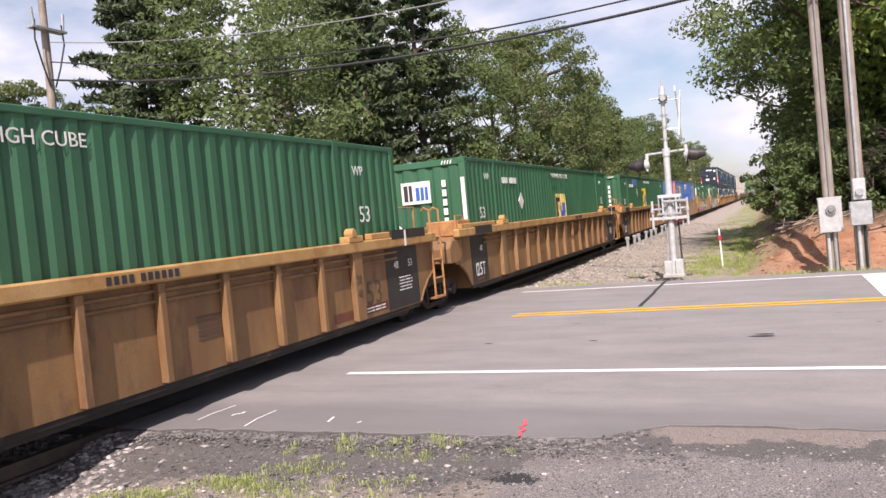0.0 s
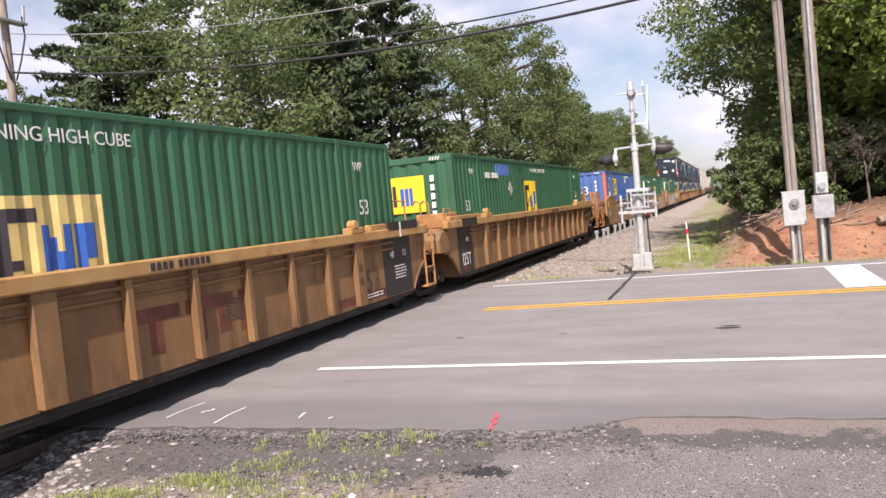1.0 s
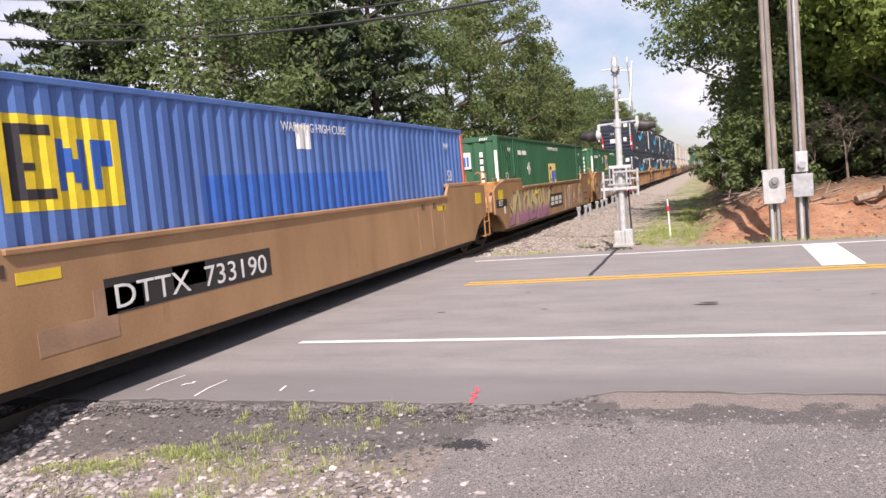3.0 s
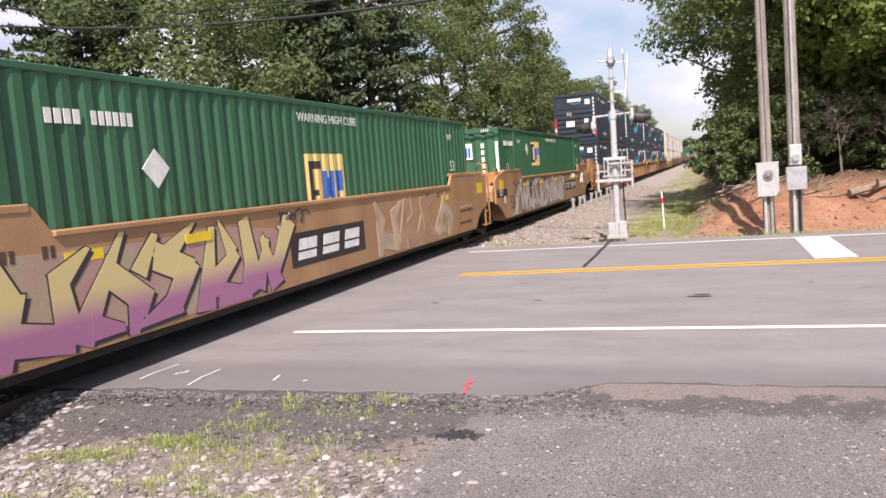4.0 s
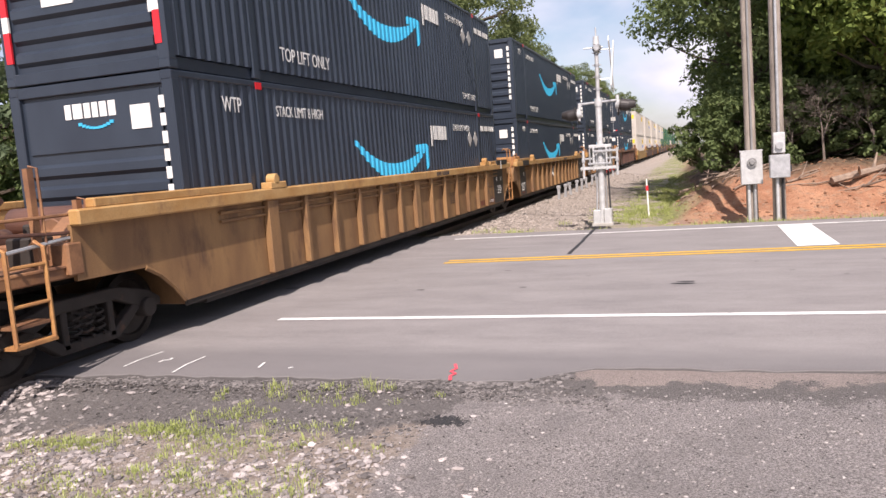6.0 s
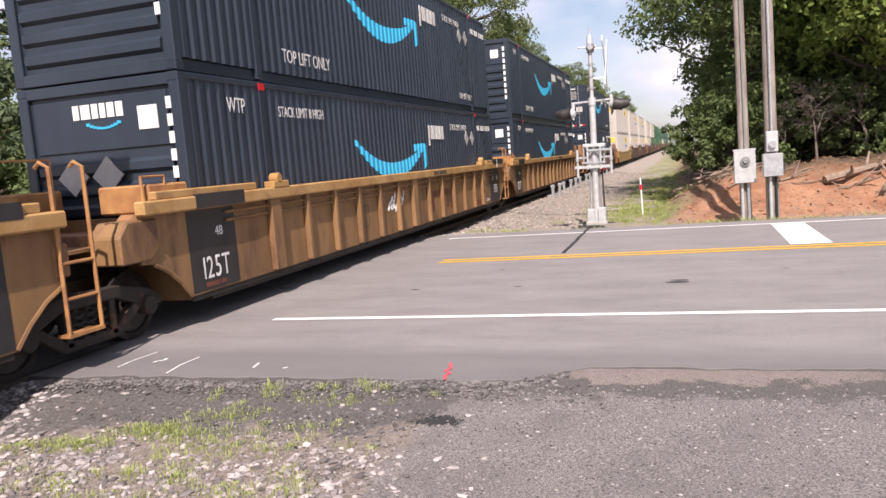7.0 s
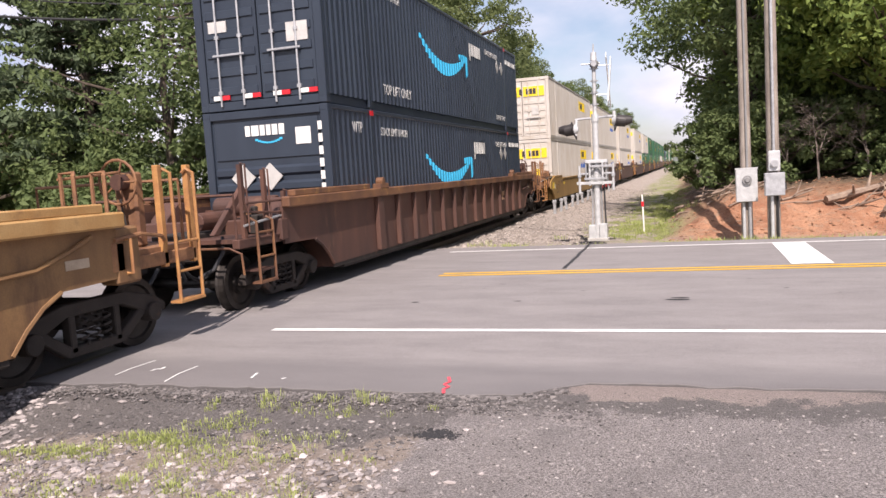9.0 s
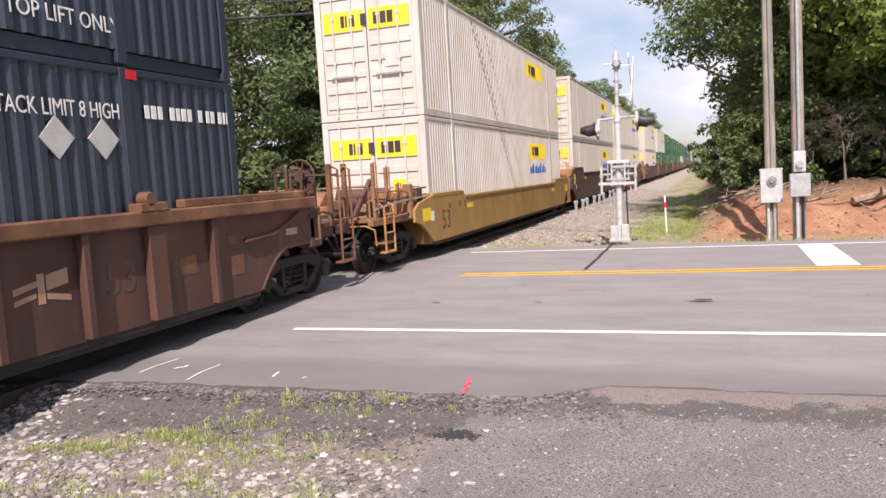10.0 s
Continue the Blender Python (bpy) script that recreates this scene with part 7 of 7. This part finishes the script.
under = broad_tree("bush", 27, 4.2, 2.6, 0.1, 70, 70, 0.13, LEAF_A, "dark leafy bush under the trees", 0.95)
pine = pine_tree("pine_tree", 5, 15.5, 3.4, 3.2, 22, 30, "tall dark pine with layered boughs")


def stand(proto, spots):
    """Set the tree and its copies: x, y, turn, size."""
    for i, (x, y, turn, size) in enumerate(spots):
        m = pose(x, y, ground_z(x, y), 0, 0, turn) @ Matrix.Scale(size, 4)
        if i == 0:
            proto.matrix_basis = m
        else:
            k = copy_thing(proto, m)
            k.matrix_basis = m


rt = random.Random(77)
stand(oak, [(-16.9, 22.2, 0, 0.88), (-19.0, 28.5, 120, 0.98), (-15.6, 38.0, 200, 0.98), (8.8, 34.0, 210, 1.1), (6.0, 35.0, 160, 1.05), (6.2, 41.5, 300, 1.05)]
      + [(-17 + rt.uniform(-1.5, 1.5), 62 + 17 * k, rt.uniform(0, 360), rt.uniform(0.9, 1.1)) for k in range(6)]
      + [(6.5 + rt.uniform(-0.6, 1.5), 62 + 20 * k, rt.uniform(0, 360), rt.uniform(0.9, 1.1)) for k in range(7)])
stand(edge, [(2.5, 31.5, 60, 1.08), (3.6, 38.5, 170, 1.1), (4.6, 33.5, 290, 1.08)])
stand(maple, [(-15.5, 46, 10, 0.95), (-15.6, 60.0, 90, 1.2), (-21, 36, 10, 1.05), (9.0, 44, 40, 1.0)]
      + [(-16.5 + rt.uniform(-1.5, 1.5), 70 + 15 * k, rt.uniform(0, 360), rt.uniform(0.92, 1.1)) for k in range(9)])
stand(poplar, [(-15.2, 50.5, 0, 0.96), (-16, 78.0, 90, 1.05), (12.5, 39, 30, 1.0), (-66, 53, 80, 1.3)]
      + [(-18 + rt.uniform(-3, 2), 86 + 19 * k, rt.uniform(0, 360), rt.uniform(0.85, 1.05)) for k in range(12)]
      + [(6 + rt.uniform(0, 3), 92 + 24 * k, rt.uniform(0, 360), rt.uniform(0.8, 1.0)) for k in range(10)])
stand(bright, [(7.2, 27.8, 0, 1.0), (9.6, 27.0, 110, 1.05), (5.4, 40.0, 250, 1.02), (6.2, 51.0, 20, 1.0), (13.5, 30.0, 300, 1.1), (5.2, 34.2, 200, 1.08), (7.6, 30.2, 330, 1.1), (6.6, 26.4, 75, 1.2)])
stand(pine, [(-16.0, 29.8, 0, 1.0), (-15.4, 34.6, 210, 1.0), (-20.6, 22.6, 140, 0.9), (-22.4, 23.2, 20, 0.95), (-18.5, 33.5, 60, 1.0)])
stand(under, [(-13.4, 24.5, 0, 1.0), (-13.6, 30.0, 50, 0.9), (-13.2, 36.5, 150, 1.0), (-13.5, 43.0, 250, 0.9), (-14.2, 20.5, 20, 0.9), (-13.4, 52.0, 90, 1.0), (-16.8, 19.3, 310, 0.8), (-27, 23.5, 15, 1.5), (-31, 27, 130, 1.7), (-21.6, 22.4, 230, 1.1), (-40, 31, 300, 1.8), (-30, 22, 40, 1.3),
              (6.0, 31.5, 80, 1.0), (4.0, 33.0, 20, 1.0), (4.2, 38.5, 140, 1.2), (4.6, 46.0, 260, 1.3), (8.6, 29.5, 180, 0.9), (1.6, 28.6, 33, 0.62), (2.9, 27.9, 71, 0.66), (4.3, 27.6, 190, 0.62), (5.8, 27.4, 280, 0.72), (7.2, 27.0, 15, 0.66), (1.1, 30.5, 120, 0.7), (6.6, 26.3, 160, 0.5), (4.6, 36.5, 200, 1.0), (6.0, 47.0, 100, 1.1), (11.0, 29.0, 10, 1.1), (5.0, 57.0, 300, 1.2)])


# ---------------------------------------------------------------- house beyond the track
def house(x, y, turn):
    c = thing("house", "brick house with a grey roof behind trees", "house")
    c.matrix_basis = pose(x, y, ground_z(x, y), 0, 0, turn)
    brick = mat("brick_red", (0.30, 0.115, 0.075), 0.85, dark=(0.20, 0.075, 0.05), scale=5, fine=25)
    roof = mat("roof_shingle", (0.15, 0.135, 0.125), 0.9, amount=0.35, scale=4)
    glass = mat("window_dark", (0.03, 0.035, 0.04), 0.15, amount=0.2, bump=0)
    part("wall", Geo().box(-6, 6, -4, 4, -0.5, 5.4).add([(-6, -4, 5.4), (-6, 4, 5.4), (-6, 0, 8.2), (6, -4, 5.4), (6, 4, 5.4), (6, 0, 8.2)], [(0, 1, 2), (3, 5, 4), (0, 2, 5, 3), (1, 4, 5, 2)]), brick, c)
    for s in (-1, 1):
        part("roof", Geo().add([(a, s * b, d + e) for e in (0.06, 0.22) for a, b, d in ((-6.4, 4.5, 5.05), (6.4, 4.5, 5.05), (6.4, 0, 8.2), (-6.4, 0, 8.2))], [(0, 1, 2, 3), (7, 6, 5, 4), (0, 4, 5, 1), (1, 5, 6, 2), (2, 6, 7, 3), (3, 7, 4, 0)]), roof, c)
    for a in (-4, -1.2, 4):
        for z in (1.0, 3.5):
            w = part("window", Geo().box(a - 0.5, a + 0.5, -4.03, -3.98, z, z + 1.3), glass, c)
            part("frame", Geo().box(a - 0.58, a - 0.5, -4.07, -4.0, z - 0.08, z + 1.38).box(a + 0.5, a + 0.58, -4.07, -4.0, z - 0.08, z + 1.38).box(a - 0.5, a + 0.5, -4.07, -4.0, z + 1.3, z + 1.38).box(a - 0.5, a + 0.5, -4.09, -4.0, z - 0.08, z), LETTER, w)
    part("door", Geo().box(1.0, 2.0, -4.05, -3.98, 0.0, 2.1), LETTER, c, "white front door", bevel=0.01)


house(-53, 47.5, -42)


def marker_post(x, y):
    c = thing("white_post", "white plastic marker post on grass", "post")
    c.matrix_basis = pose(x, y, ground_z(x, y) - 0.1)
    part("shaft", Geo().box(-0.06, 0.06, -0.05, 0.05, 0, 1.5), LETTER, c, bevel=0.015)
    part("cap", Geo().box(-0.075, 0.075, -0.065, 0.065, 1.5, 1.58), LETTER, c, bevel=0.02)


marker_post(-16.6, 14.4)


# ---------------------------------------------------------------- far overpass
def overpass():
    c = thing("overpass", "grey concrete road bridge over the track, far off", "bridge")
    c.matrix_basis = pose(TRACK_X, 430, 0)
    part("deck", Geo().box(-40, 60, -4, 4, 7.0, 8.2), CONCRETE, c, bevel=0.1)
    part("parapet", Geo().box(-40, 60, -4.2, -3.9, 8.2, 9.1), CONCRETE, c)
    for x in (-9, 9):
        part("pier", Geo().box(x - 0.7, x + 0.7, -3, 3, -1, 7.0), CONCRETE, c, bevel=0.1)


overpass()


# ---------------------------------------------------------------- what moves
def along(t):
    """Metres that the train has come nearer by t seconds."""
    return 19.111 * t + 0.0602 * (t * t - 10 * t)


def motions():
    times = [0.0, 1.0, 2.0, 3.0, 4.0, 5.0, 6.0, 7.0, 8.0, 9.0, 10.0]
    for ob, start, z in moving:
        walk(ob, [(t, pose(TRACK_X, start - along(t), z)) for t in times])
    starts = {ob: start for ob, start, z in moving}
    for wheel, car, y, a in wheelsets:
        if car not in starts:
            continue
        # it rolls without slipping while it is near the crossing
        inside = [k / 30 for k in range(301) if -2 < starts[car] + y - along(k / 30) < 32]
        if not inside:
            continue
        rows = [(t, pose(0, a, 0.42, math.degrees((along(t) - along(inside[0])) / 0.42), 0, 0)) for t in inside]
        if inside[0] > 0:
            rows.insert(0, (0.0, rows[0][1]))
        if inside[-1] < 10:
            rows.append((10.0, rows[-1][1]))
        walk(wheel, rows)


motions()
